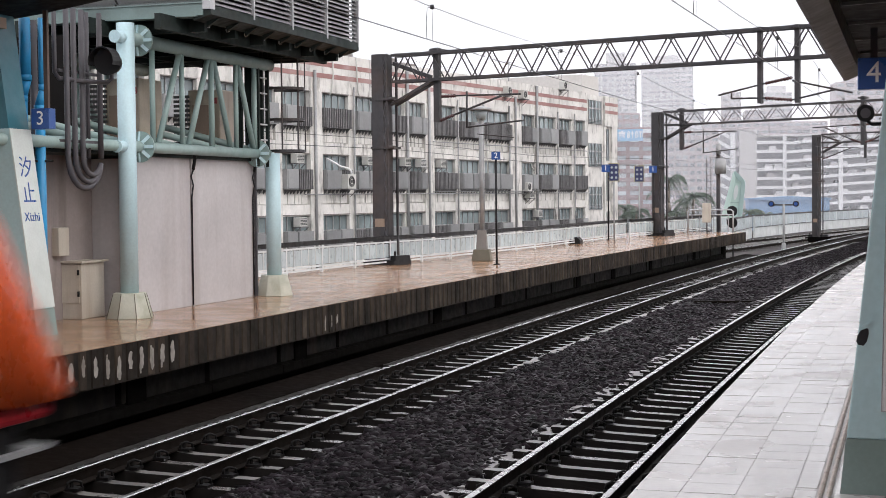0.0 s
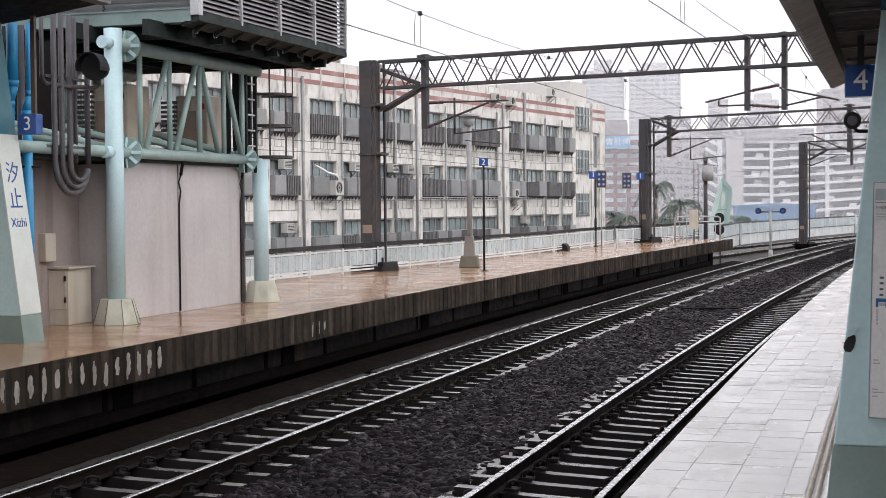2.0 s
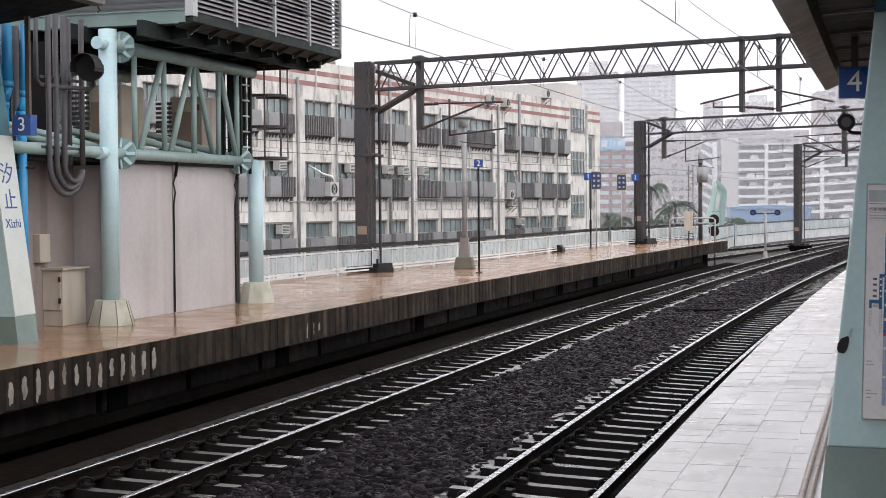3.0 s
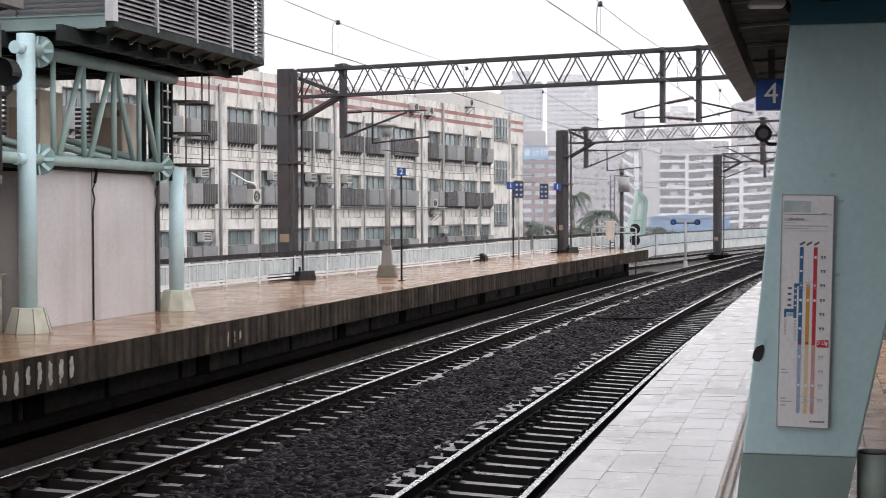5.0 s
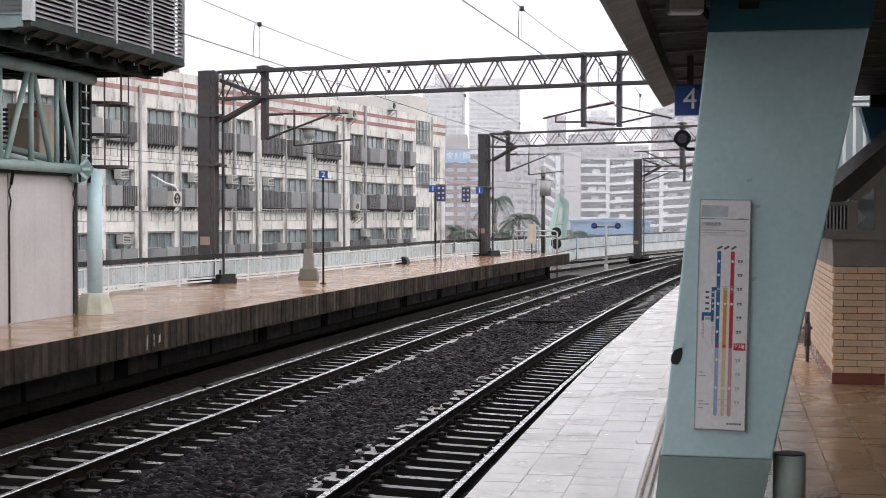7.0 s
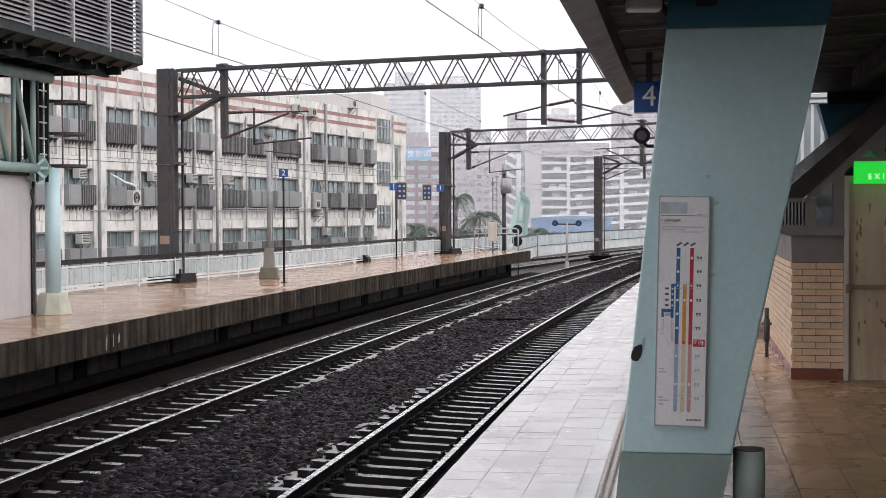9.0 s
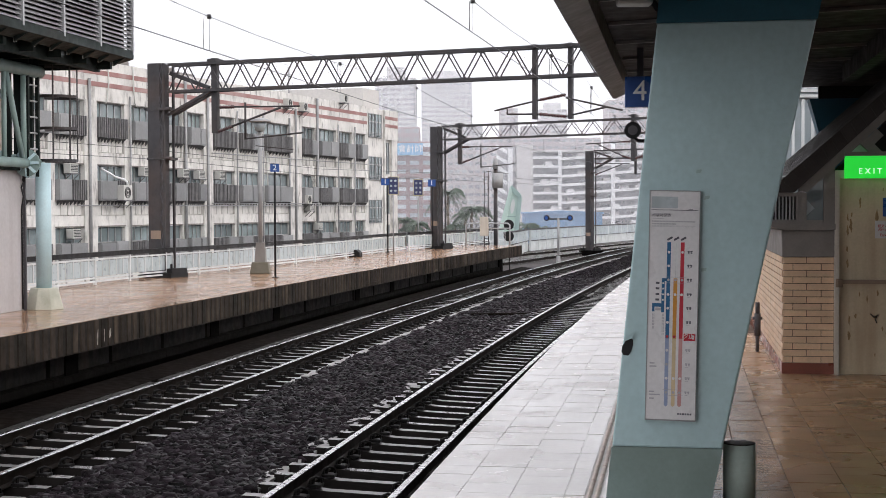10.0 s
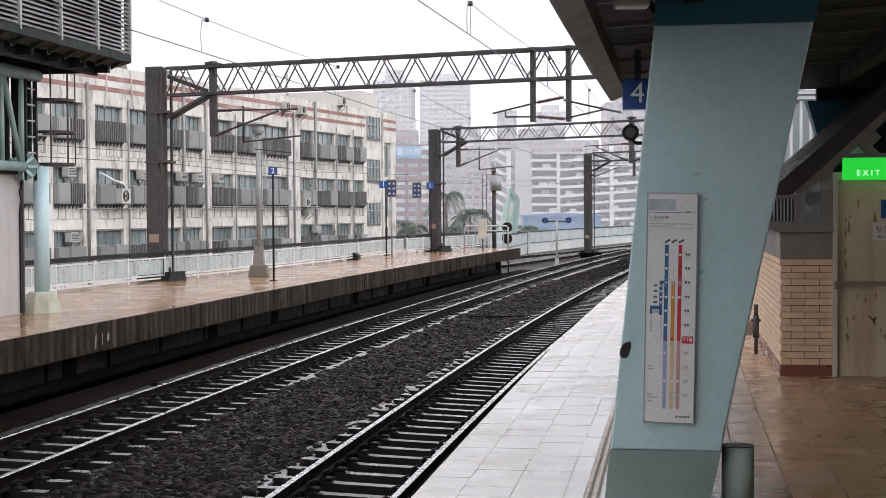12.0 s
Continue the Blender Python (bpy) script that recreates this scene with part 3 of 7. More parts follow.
for s0, s1 in ((17.6, 19.2), (18.6, 20.2), (20.2, 21.8), (21.8, 23.4), (23.4, 24.8)):
    bm = bmesh.new()
    bar(bm, L(-8.1, s1, 2.66), L(-10.5, s0, 3.4), 0.06, 10)
    part("cross_brace", bm, M_MINT, truss)
for s, z in ((20.42, 2.63), (20.42, 4.25), (24.55, 2.63)):
    bm = bmesh.new()
    bar(bm, L(-8.05, s, z), L(-8.05, s + 0.025, z), 0.24, 20)
    fl_ = part("flange", bm, M_MINT, truss, "round mint flange with stiffening ribs")
    for k in range(8):
        a = k * math.pi / 4
        bm = bmesh.new()
        beam(bm, L(-8.05, s + 0.05, z), L(-8.05 + 0.22 * math.cos(a), s + 0.03, z + 0.22 * math.sin(a)), 0.012, 0.05)
        beam(bm, L(-8.05 + 0.09 * math.cos(a), s - 0.05, z + 0.09 * math.sin(a)), L(-8.05 + 0.23 * math.cos(a), s - 0.01, z + 0.23 * math.sin(a)), 0.012, 0.05)
        part("rib", bm, M_COLUMN, fl_)

deck = thing("louvred_machine_house", TOWER, "grey metal louvred machine house on a dark steel deck", "machine house")
O1, S1, S2, ZB = -6.8, 20.35, 26.35, 4.6
bm = bmesh.new()
box(bm, -11.4, O1 - 0.28, S1 - 21.6, S2 - 22.1, ZB - 0.03, ZB + 0.06)
part("deck_plate", bm, M_DARKSTEEL, deck)
for s in np.linspace(S1 + 0.45, S2 - 0.3, 6):
    bm = bmesh.new()
    box(bm, -11.4, O1 - 0.3, s - 22.05, s - 21.95, ZB - 0.22, ZB - 0.04)
    part("deck_beam", bm, M_DARKSTEEL, deck)
for o in (-7.4, -8.6, -9.8):
    bm = bmesh.new()
    box(bm, o - 0.05, o + 0.05, S1 - 22.5, S2 - 22.2, ZB - 0.26, ZB - 0.03)
    part("deck_joist", bm, M_DARKSTEEL, deck)
bm = bmesh.new()
prism(bm, [(O1 - 0.27, ZB - 0.1), (O1 + 0.02, ZB - 0.02), (O1 + 0.02, ZB + 0.12), (O1 - 0.27, ZB + 0.12)], S1 - 22, S2 - 22)
part("edge_channel", bm, M_DARKSTEEL, deck)
bm = bmesh.new()
box(bm, -11.4, O1 - 0.1, S1 - 22.03, S1 - 21.9, ZB - 0.03, ZB + 0.15)
box(bm, -11.4, O1 - 0.1, S1 - 22.05, S1 - 21.9, ZB + 0.15, ZB + 0.17)
box(bm, -11.4, O1 - 0.2, S1 - 22.05, S1 - 21.8, ZB - 0.045, ZB - 0.03)
part("end_channel", bm, M_MINTDARK, deck, "mint painted steel channel")
for k in range(9):
    bm = bmesh.new()
    s = S1 + 0.35 + k * 0.66
    prism(bm, [(O1 - 0.22, ZB - 0.17), (O1 + 0.0, ZB - 0.04), (O1 - 0.22, ZB - 0.04)], s - 22.03, s - 21.97)
    part("bracket", bm, M_DARKSTEEL, deck)
    bm = bmesh.new()
    bar(bm, L(O1 - 0.33, s + 0.2, ZB - 0.12), L(O1 - 0.29, s + 0.2, ZB - 0.12), 0.03, 8)
    part("bolt_head", bm, M_WHITE, deck)
bm = bmesh.new()
box(bm, -11.3, O1 - 0.12, S1 - 21.9, S2 - 22.12, ZB + 0.1, 6.9)
part("casing", bm, M_ACDARK, deck)
for s in np.linspace(S1, S2, 5):
    bm = bmesh.new()
    w = 0.16 if s == S1 else 0.05
    box(bm, O1 - 0.1, O1 + 0.03, s - 22 - 0.04, s - 22 + w - 0.04, ZB + 0.06, 6.95)
    part("post", bm, M_LOUVRE, deck)


def slat_mesh(length, axis):
    bm = bmesh.new()
    v = box(bm, -0.012, 0.012, 0, length, -0.03, 0.03)
    for w in v:
        w.co.x += 0.035 * (-1 if w.co.z > 0 else 1)
    if axis == "x":
        bmesh.ops.rotate(bm, cent=(0, 0, 0), matrix=Matrix.Rotation(math.pi / 2, 3, "Z"), verts=bm.verts)
    return mesh_of("slat", bm, M_LOUVRE)


side_slat, end_slat = slat_mesh((S2 - S1) / 4 - 0.04, "y"), slat_mesh(1.45, "x")
for bay in range(4):
    for k in range(20):
        piece("slat", side_slat, deck, pose(O1 - 0.04, S1 - 22 + bay * (S2 - S1) / 4 + 0.02, ZB + 0.17 + k * 0.075))
for bay in range(3):
    for k in range(20):
        piece("slat", end_slat, deck, pose(O1 - 0.12 - bay * 1.5, S1 - 22 + 0.03, ZB + 0.17 + k * 0.075))

ladder = thing("caged_ladder", TOWER, "dark steel access ladder inside a hooped safety cage", "ladder")
for s in (24.55, 24.95):
    bm = bmesh.new()
    box(bm, -8.06, -8.0, s - 22.02, s - 21.96, 2.4, 4.6)
    part("stile", bm, M_DARKSTEEL, ladder)
for k in range(8):
    bm = bmesh.new()
    bar(bm, L(-8.03, 24.55, 2.6 + 0.28 * k), L(-8.03, 24.95, 2.6 + 0.28 * k), 0.018, 6)
    part("rung", bm, M_LOUVRE, ladder)
cage_c = (-7.85, 25.35)
for z in (2.69, 3.26, 3.83, 4.4):
    bm = bmesh.new()
    pts = arc_points(L(cage_c[0], cage_c[1], z), 0.36, math.radians(-150), math.radians(150), (1, 0, 0), (0, 1, 0), 14)
    strap(bm, pts, 0.012, 0.05)
    part("hoop", bm, M_MAST, ladder)
for k in range(6):
    a = math.radians(-125 + 50 * k)
    bm = bmesh.new()
    p = Vector(L(cage_c[0], cage_c[1], 0)) + 0.36 * Vector((math.cos(a), math.sin(a), 0))
    beam(bm, p + Vector((0, 0, 2.68)), p + Vector((0, 0, 4.42)), 0.022, 0.012)
    part("cage_bar", bm, M_MAST, ladder)

# added dark sheet standing in for the dark space behind the conduits
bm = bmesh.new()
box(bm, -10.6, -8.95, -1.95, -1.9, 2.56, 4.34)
part("backing_panel", bm, M_SOFFIT, deck, "dark sheet added for the dark gap behind the conduits")
post = thing("lattice_post", along(24.7, -8.25, 0), "dark green steel post beside the ladder", "post")
bm = bmesh.new()
for x in (-0.14, 0.14):
    for y in (-0.14, 0.14):
        box(bm, x - 0.035, x + 0.035, y - 0.035, y + 0.035, 2.56, 4.6)
part("corner_angle", bm, M_DARKSTEEL, post)
bm = bmesh.new()
box(bm, -0.15, 0.12, 0.1, 0.13, 2.56, 4.6)
part("web_plate", bm, M_DARKSTEEL, post)

M_CREAMPANEL = material("cream_condenser_panel", (0.52, 0.45, 0.35), 0.5, vary=0.1, stain=(0.2, 0.12, 0.06), stain_amount=0.5, stain_scale=2, streak=True)
for s, off, flip in ((25.3, -9.3, 0), (22.45, -9.3, 0)):
    ac = thing("condenser_cabinet", along(s, off, 2.56), "tan metal condenser cabinet with dark side louvres", "air conditioner", "condenser cabinets")
    bm = bmesh.new()
    box(bm, -0.35, 0.3, -0.38, 0.38, 0.1, 1.28)
    part("casing", bm, M_CREAMPANEL, ac, bevel=0.02)
    bm = bmesh.new()
    box(bm, -0.26, 0.08, -0.4, -0.375, 0.15, 1.0)
    part("fan_panel", bm, M_TANK, ac, "rusty tan fan panel")
    bm = bmesh.new()
    for k in range(12):
        box(bm, -0.62, -0.3, -0.43, -0.4, 0.2 + k * 0.085, 0.25 + k * 0.085)
    part("louvre", bm, M_ACDARK, ac)
    bm = bmesh.new()
    box(bm, 0.14, 0.25, -0.39, -0.376, 1.02, 1.13)
    part("label_plate", bm, M_TRAINRED, ac)
    bm = bmesh.new()
    box(bm, -0.3, 0.3, -0.4, 0.4, 0, 0.1)
    part("base_rail", bm, M_DARKSTEEL, ac)

pipes = thing("conduit_bundle", TOWER, "bundle of grey conduits that bend under the truss", "conduits")
BEND_Z = 2.42
for sk, top in ((18.228, 4.5), (18.411, 4.5), (18.611, 4.5), (18.815, 4.5), (18.918, 4.5), (19.082, 4.5)):
    bm = bmesh.new()
    deep = -7.92 if sk in (18.228, 18.411, 18.611, 19.082) else -8.02
    run = [L(deep, sk, top), L(deep, sk, BEND_Z)]
    if sk < 18.7:
        r = (19.082 - sk) / 2
        run += arc_points(L(deep, sk + r, BEND_Z), r, math.pi, 1.9 * math.pi, (0, 1, 0), (0, 0, 1), 10)[1:]
    path_bar(bm, run, 0.04 if deep > -8 else 0.03, 12)
    part("conduit", bm, M_PIPE, pipes)
for z in (2.63, 3.6):
    bm = bmesh.new()
    box(bm, -8.0, -7.965, 18.1 - 22, 19.15 - 22, z, z + 0.04)
    part("clamp_bar", bm, M_PIPE, pipes)

lampth = thing("platform_floodlight", along(18.83, -7.6, 3.76), "black hooded signal lamp hanging on a bracket", "signal lamp")
bm = bmesh.new()
bar(bm, (0.0, 0.05, 0), (0.06, -0.15, 0), 0.16, 20, 0.19)
bar(bm, (-0.02, 0.1, 0), (0, 0.05, 0), 0.12, 16, 0.16)
part("housing", bm, M_BLACK, lampth)
bm = bmesh.new()
prs = [(0.2 * math.cos(a), 0.2 * math.sin(a)) for a in np.linspace(-0.3, math.pi + 0.3, 14)]
prism(bm, [(x + 0.05, z) for x, z in prs] + [(0.93 * x + 0.05, 0.93 * z) for x, z in prs[::-1]], -0.32, -0.1)
part("hood", bm, M_BLACK, lampth)
bm = bmesh.new()
path_bar(bm, [(-0.02, 0.1, 0.0), (-0.02, 0.1, -0.22), (-0.1, 0.1, -0.27), (-0.28, -0.3, -0.27), (-0.42, -0.62, -0.25), (-0.45, -0.68, -0.17), (-0.45, -0.68, 0.95)], 0.032, 10)
part("bracket_pipe", bm, M_PIPE, lampth)

# ---- slanted station pillar, signs and cabinets of the far platform ----
M_TEALMID = material("teal_paint", (0.03, 0.14, 0.18), 0.45, vary=0.08, bump=0.03)
M_STRIPWHITE = material("white_name_strip", (0.6, 0.64, 0.61), 0.4, vary=0.05, bump=0.02, stain=(0.3, 0.33, 0.28), stain_amount=0.3)
pil = thing("far_slanted_pillar", along(16.95, -7.6, PLAT_FAR), "slanted mint pillar with a white name strip and grey base", "pillar")


def slanted(bm, w, y0, y1, z0, z1, lean, x0=0.0):
    a0, a1 = x0 - lean * z0, x0 - lean * z1
    prism(bm, [(a0 - w, z0), (a0, z0), (a1, z1), (a1 - w, z1)], y0, y1)


bm = bmesh.new()
slanted(bm, 1.1, 0, 0.45, 0.36, 2.72, 0.135, 0)
part("body", bm, M_PILLAR, pil)
bm = bmesh.new()
slanted(bm, 1.1, 0, 0.45, 2.72, 4.3, 0.135, 0)
part("top", bm, M_TEALMID, pil, "teal painted top")
bm = bmesh.new()
slanted(bm, 1.12, -0.01, 0.46, 0.0, 0.36, 0.135, 0.01)
part("base", bm, M_PILLAR_BASE, pil)
bm = bmesh.new()
slanted(bm, 0.016, -0.004, 0.47, 0.37, 2.72, 0.135, 0.016)
part("name_strip", bm, M_STRIPWHITE, pil, "white enamel strip with blue name lettering")
for txt, z, sz in (("汐", 2.2, 0.3), ("止", 1.86, 0.3), ("Xizhi", 1.56, 0.17)):
    lettering(txt, sz, M_BLUE, pil, pose(0.019 - 0.135 * z, 0.23, z, 0, -7.7, 0) @ pose(0, 0, 0, 90, 0, 90))


M_RUSTPOST = material("brown_hanger_paint", (0.09, 0.062, 0.05), 0.6, vary=0.15, bump=0.05)


def number_box(name, m, text, label, w=0.27, hang=0.0, drop=1.0, steel=None):
    sg = thing(name, m, label, "sign", "platform number signs")
    bm = bmesh.new()
    box(bm, -w / 2, w / 2, -0.08, 0.08, -w / 2, w / 2)
    part("sign_box", bm, M_BLUE, sg, bevel=0.008)
    bm = bmesh.new()
    box(bm, hang - 0.03, hang + 0.03, -0.025, 0.025, w / 2, drop)
    part("hanger", bm, steel or M_PIPE, sg)
    lettering(text, w * 0.95, M_WHITE, sg, pose(0, -0.083, 0, 90, 0, 0))
    return sg


number_box("hanging_number_sign", pose(*spot(17.35, -7.71, 2.9), 0, 0, -9.5), "3", "blue hanging sign with a white number 3", 0.27, 0.06, 1.42, M_RUSTPOST)
for s, off, runs in ((17.845, -8.06, ((0.034, 3.32, 4.3), (0.07, PLAT_FAR, 3.12))), (17.76, -8.25, ((0.078, 3.45, 4.3), (0.05, PLAT_FAR, 3.25)))):
    dp = thing("blue_downpipe", along(s, off), "bright blue painted drain pipe", "pipe", "blue drain pipes")
    (ra, za, zb), (rb, zc, zd) = runs
    bm = bmesh.new()
    bar(bm, (0, 0, za), (0, 0, zb), ra, 16)
    part("upper_pipe", bm, M_BLUEPIPE, dp)
    bm = bmesh.new()
    bar(bm, (-0.03, 0, zc), (-0.03, 0, zd), rb, 16)
    part("lower_pipe", bm, M_BLUEPIPE, dp)
    bm = bmesh.new()
    bar(bm, (-0.03, 0, zd), (0, 0, za), rb, 16, ra)
    part("reducer", bm, M_BLUEPIPE, dp)
    for z, r, x in ((za, ra, 0), (zd - 0.08, rb, -0.03)):
        bm = bmesh.new()
        bar(bm, (x, 0, z), (x, 0, z + 0.08), r * 1.14, 16)
        part("collar", bm, M_BLUEPIPE, dp)
    bm = bmesh.new()
    bar(bm, (-0.16, 0, 2.36), (0.16, 0, 2.36), 0.016, 8)
    part("bracket", bm, M_BLACK, dp)
gp = thing("grey_downpipe", along(18.03, -8.3), "grey drain pipe between the blue ones", "pipe")
bm = bmesh.new()
bar(bm, (0, 0, PLAT_FAR), (0, 0, 4.3), 0.055, 14)
part("pipe", bm, M_PIPE, gp)

cab = thing("switch_cabinet", along(19.75, -8.84, PLAT_FAR), "small cream metal switch cabinet with rusty hinges", "cabinet")
bm = bmesh.new()
box(bm, -0.24, 0.24, -0.15, 0.5, 0, 0.84)
part("body", bm, M_CREAM, cab, bevel=0.01)
bm = bmesh.new()
v = box(bm, -0.29, 0.29, -0.2, 0.55, 0.84, 0.87)
part("lid", bm, M_CREAM, cab)
bm = bmesh.new()
box(bm, -0.22, 0.21, -0.165, -0.151, 0.24, 0.82)
door = part("door", bm, M_CREAM, cab, bevel=0.004)
for z in (0.38, 0.7):
    bm = bmesh.new()
    bar(bm, (0.2, -0.17, z - 0.04), (0.2, -0.17, z + 0.04), 0.018, 8)
    part("hinge", bm, M_BLACK, door)
bm = bmesh.new()
bar(bm, (-0.17, -0.165, 0.42), (-0.17, -0.2, 0.42), 0.025, 10)
box(bm, -0.185, -0.155, -0.2, -0.185, 0.3, 0.42)
part("handle", bm, M_BLACK, door)
jb = thing("junction_box", along(19.5, -8.85, 1.0), "cream junction box on the wall", "electrical box")
bm = bmesh.new()
box(bm, -0.16, 0.04, -0.15, 0.13, 0, 0.42)
part("body", bm, M_CREAM, jb, bevel=0.01)

fcan = thing("far_canopy", along(12, 0), "dark underside of the far platform's canopy", "canopy", kind="structure")
bm = bmesh.new()
prism(bm, [(-12.5, 4.22), (-8.6, 4.22), (-7.8, 4.31), (-6.7, 4.47), (-6.7, 4.6), (-12.5, 4.6)], -20, 5.6)
part("roof_sheet", bm, M_SOFFIT, fcan)
bm = bmesh.new()
prism(bm, [(-6.74, 4.44), (-6.62, 4.46), (-6.62, 4.66), (-6.74, 4.66)], -20, 5.64)
part("edge_gutter", bm, M_FASCIA, fcan)
bm = bmesh.new()
box(bm, -9.6, -8.0, 4.9, 5.06, 4.06, 4.2)
part("end_beam", bm, M_TANK, fcan, "tan painted beam")

# ---- catenary portals, wires ----
def frame_of(ax, ay, dx, dy):
    """A pose whose x axis runs along a portal."""
    return pose(ax, ay, 0, 0, 0, math.degrees(math.atan2(dy, dx)))


def mast(parent, u, z0, z1, w=0.34, d=0.5):
    bm = bmesh.new()
    box(bm, u - 0.27, u + 0.09, -d / 2, d / 2 - 0.06, z0, z1)
    part("mast_box", bm, M_MAST, parent)
    for y in (-d / 2 + 0.03, d / 2 - 0.03):
        bm = bmesh.new()
        box(bm, u + 0.18, u + 0.23, y - 0.03, y + 0.03, z0, z1)
        part("mast_angle", bm, M_MAST, parent)
    n = int((z1 - z0) / 0.3)
    for k in range(n):
        za, zb = z0 + (z1 - z0) * k / n, z0 + (z1 - z0) * (k + 1) / n
        bm = bmesh.new()
        q = (u + 0.09, u + 0.2) if k % 2 else (u + 0.2, u + 0.09)
        beam(bm, (q[0], -d / 2 + 0.01, za), (q[1], -d / 2 + 0.01, zb), 0.018, 0.018)
        part("lacing_bar", bm, M_PIPE, parent)
    for z in (z0 + (z1 - z0) * 0.55, z0 + (z1 - z0) * 0.78):
        bm = bmesh.new()
        box(bm, u - 0.3, u + 0.3, -d / 2 - 0.02, d / 2 + 0.02, z, z + 0.06)
        bar(bm, (u + 0.3, -d / 2, z + 0.03), (u + 0.45, -d / 2, z + 0.03), 0.05, 8)
        part("band", bm, M_MAST, parent)
    bm = bmesh.new()
    box(bm, u - 0.5, u + 0.5, -0.4, 0.4, z0, z0 + 0.12)
    for x in (-0.42, 0.42):
        box(bm, u + x - 0.08, u + x + 0.08, -0.35, 0.35, z0 + 0.12, z0 + 0.24)
        bar(bm, (u + x, -0.25, z0 + 0.24), (u + x, -0.25, z0 + 0.36), 0.03, 6)
    part("base_plate", bm, M_BLACK, parent)
    bm = bmesh.new()
    box(bm, u - 0.2, u + 0.1, -d / 2 - 0.012, -d / 2 - 0.002, z0 + 1.0, z0 + 1.22)
    part("number_plate", bm, M_TANK, parent, "small weathered tan plate")


def lattice_beam(parent, u0, u1, zb, zt, pitch, w=0.3):
    for y in (-w / 2, w / 2):
        for z, h in ((zb, 0.07), (zt, 0.075)):
            bm = bmesh.new()
            beam(bm, (u0, y, z), (u1, y, z), 0.06, h)
            part("chord", bm, M_MAST, parent)
        n = int((u1 - u0) / pitch)
        for k in range(n):
            a = u0 + (u1 - u0) * k / n
            b = u0 + (u1 - u0) * (k + 1) / n
            for p, q in (((a, zb), ((a + b) / 2, zt)), (((a + b) / 2, zt), (b, zb))):
                bm = bmesh.new()
                beam(bm, (p[0], y, p[1]), (q[0], y, q[1]), 0.028, 0.028)
                part("lattice_bar", bm, M_MAST, parent)


def strut(parent, u, z0, z1, w=0.13):
    bm = bmesh.new()
    box(bm, u - w / 2, u + w / 2, -0.07, 0.07, z0, z1)
    box(bm, u - w * 0.8, u + w * 0.8, -0.2, 0.2, z1 - 0.09, z1 - 0.03)
    part("drop_post", bm, M_MAST, parent)


def insulator(parent, p, q):
    """A ribbed insulator turned in one skin."""
    p, q = Vector(p), Vector(q)
    bm = bmesh.new()
    d = (q - p).normalized()
    u = d.orthogonal().normalized()
    w = d.cross(u)
    n, rings = 9, []
    for k in range(2 * n + 1):
        c, r = p.lerp(q, k / (2 * n)), 0.05 if k % 2 else 0.022
        rings.append([bm.verts.new(c + r * (math.cos(i * math.pi / 4) * u + math.sin(i * math.pi / 4) * w)) for i in range(8)])
    for a, b in zip(rings, rings[1:]):
        for i in range(8):
            bm.faces.new((a[i], a[(i + 1) % 8], b[(i + 1) % 8], b[i]))
    part("insulator", bm, M_INSUL, parent, "brown ribbed porcelain insulator")


def tube(parent, p, q, r=0.022):
    bm = bmesh.new()
    bar(bm, p, q, r, 8)
    part("arm_tube", bm, M_MAST, parent)


def side_arm(parent, u, z_hi, z_lo, sgn, reach, v=None):
    """A cantilever arm: stay, strut, registration tube."""
    insulator(parent, (u + sgn * 0.12, 0, z_hi), (u + sgn * 0.55, 0, z_hi))
    tube(parent, (u + sgn * 0.55, 0, z_hi), (u + sgn * reach, 0, z_hi - 0.04))
    insulator(parent, (u + sgn * 0.08, 0, z_lo), (u + sgn * 0.5, 0, z_lo + 0.13))
    tube(parent, (u + sgn * 0.5, 0, z_lo + 0.13), (u + sgn * (reach - 0.55), 0, z_hi - 0.06), 0.028)
    if v:
        tube(parent, (u + sgn * v, 0, z_hi + 0.1), (u + sgn * v, 0, z_lo - 0.22), 0.028)
        tube(parent, (u + sgn * v, 0, z_lo - 0.2), (u + sgn * (reach + 0.1), 0, z_lo - 0.08))
        tube(parent, (u + sgn * (v + 0.3), 0, z_lo - 0.38), (u + sgn * (reach - 0.2), 0, z_lo - 0.5), 0.012)


def knee(parent, u, zb):
    for p, q, t in (((u + 0.27, 0, 5.35), (u + 1.45, 0, zb + 0.05), 0.1), ((u + 0.27, -0.12, zb - 0.62), (u + 1.6, -0.12, zb - 0.02), 0.07), ((u + 0.27, 0.12, zb - 0.62), (u + 1.6, 0.12, zb - 0.02), 0.07)):
        bm = bmesh.new()
        beam(bm, p, q, t, t)
        part("knee_brace", bm, M_MAST, parent)


PL = "dark lattice steel catenary portal over the tracks"
p1 = thing("catenary_portal", frame_of(-7.36, 38.34, 0.9188, -0.3947), PL, "catenary portal", "catenary portals")
mast(p1, 0.0, PLAT_FAR, 5.6)
mast(p1, 14.6, 0.0, 5.55)
lattice_beam(p1, 0.3, 14.3, 4.86, 5.55, 0.8)
knee(p1, 0.0, 4.88)
strut(p1, 1.63, 3.76, 5.68, 0.16)
strut(p1, 10.31, 3.88, 5.62, 0.1)
strut(p1, 11.18, 3.86, 5.62, 0.1)
side_arm(p1, 1.63, 4.42, 3.8, 1, 2.45, 0.88)
insulator(p1, (10.42, 0, 4.33), (11.06, 0, 4.43))
tube(p1, (10.42, 0, 4.33), (9.3, 0, 4.11))
tube(p1, (11.06, 0, 4.36), (12.42, 0, 4.03))
insulator(p1, (10.42, 0, 4.0), (11.06, 0, 3.93))
tube(p1, (10.42, 0, 4.0), (9.62, 0, 4.02))
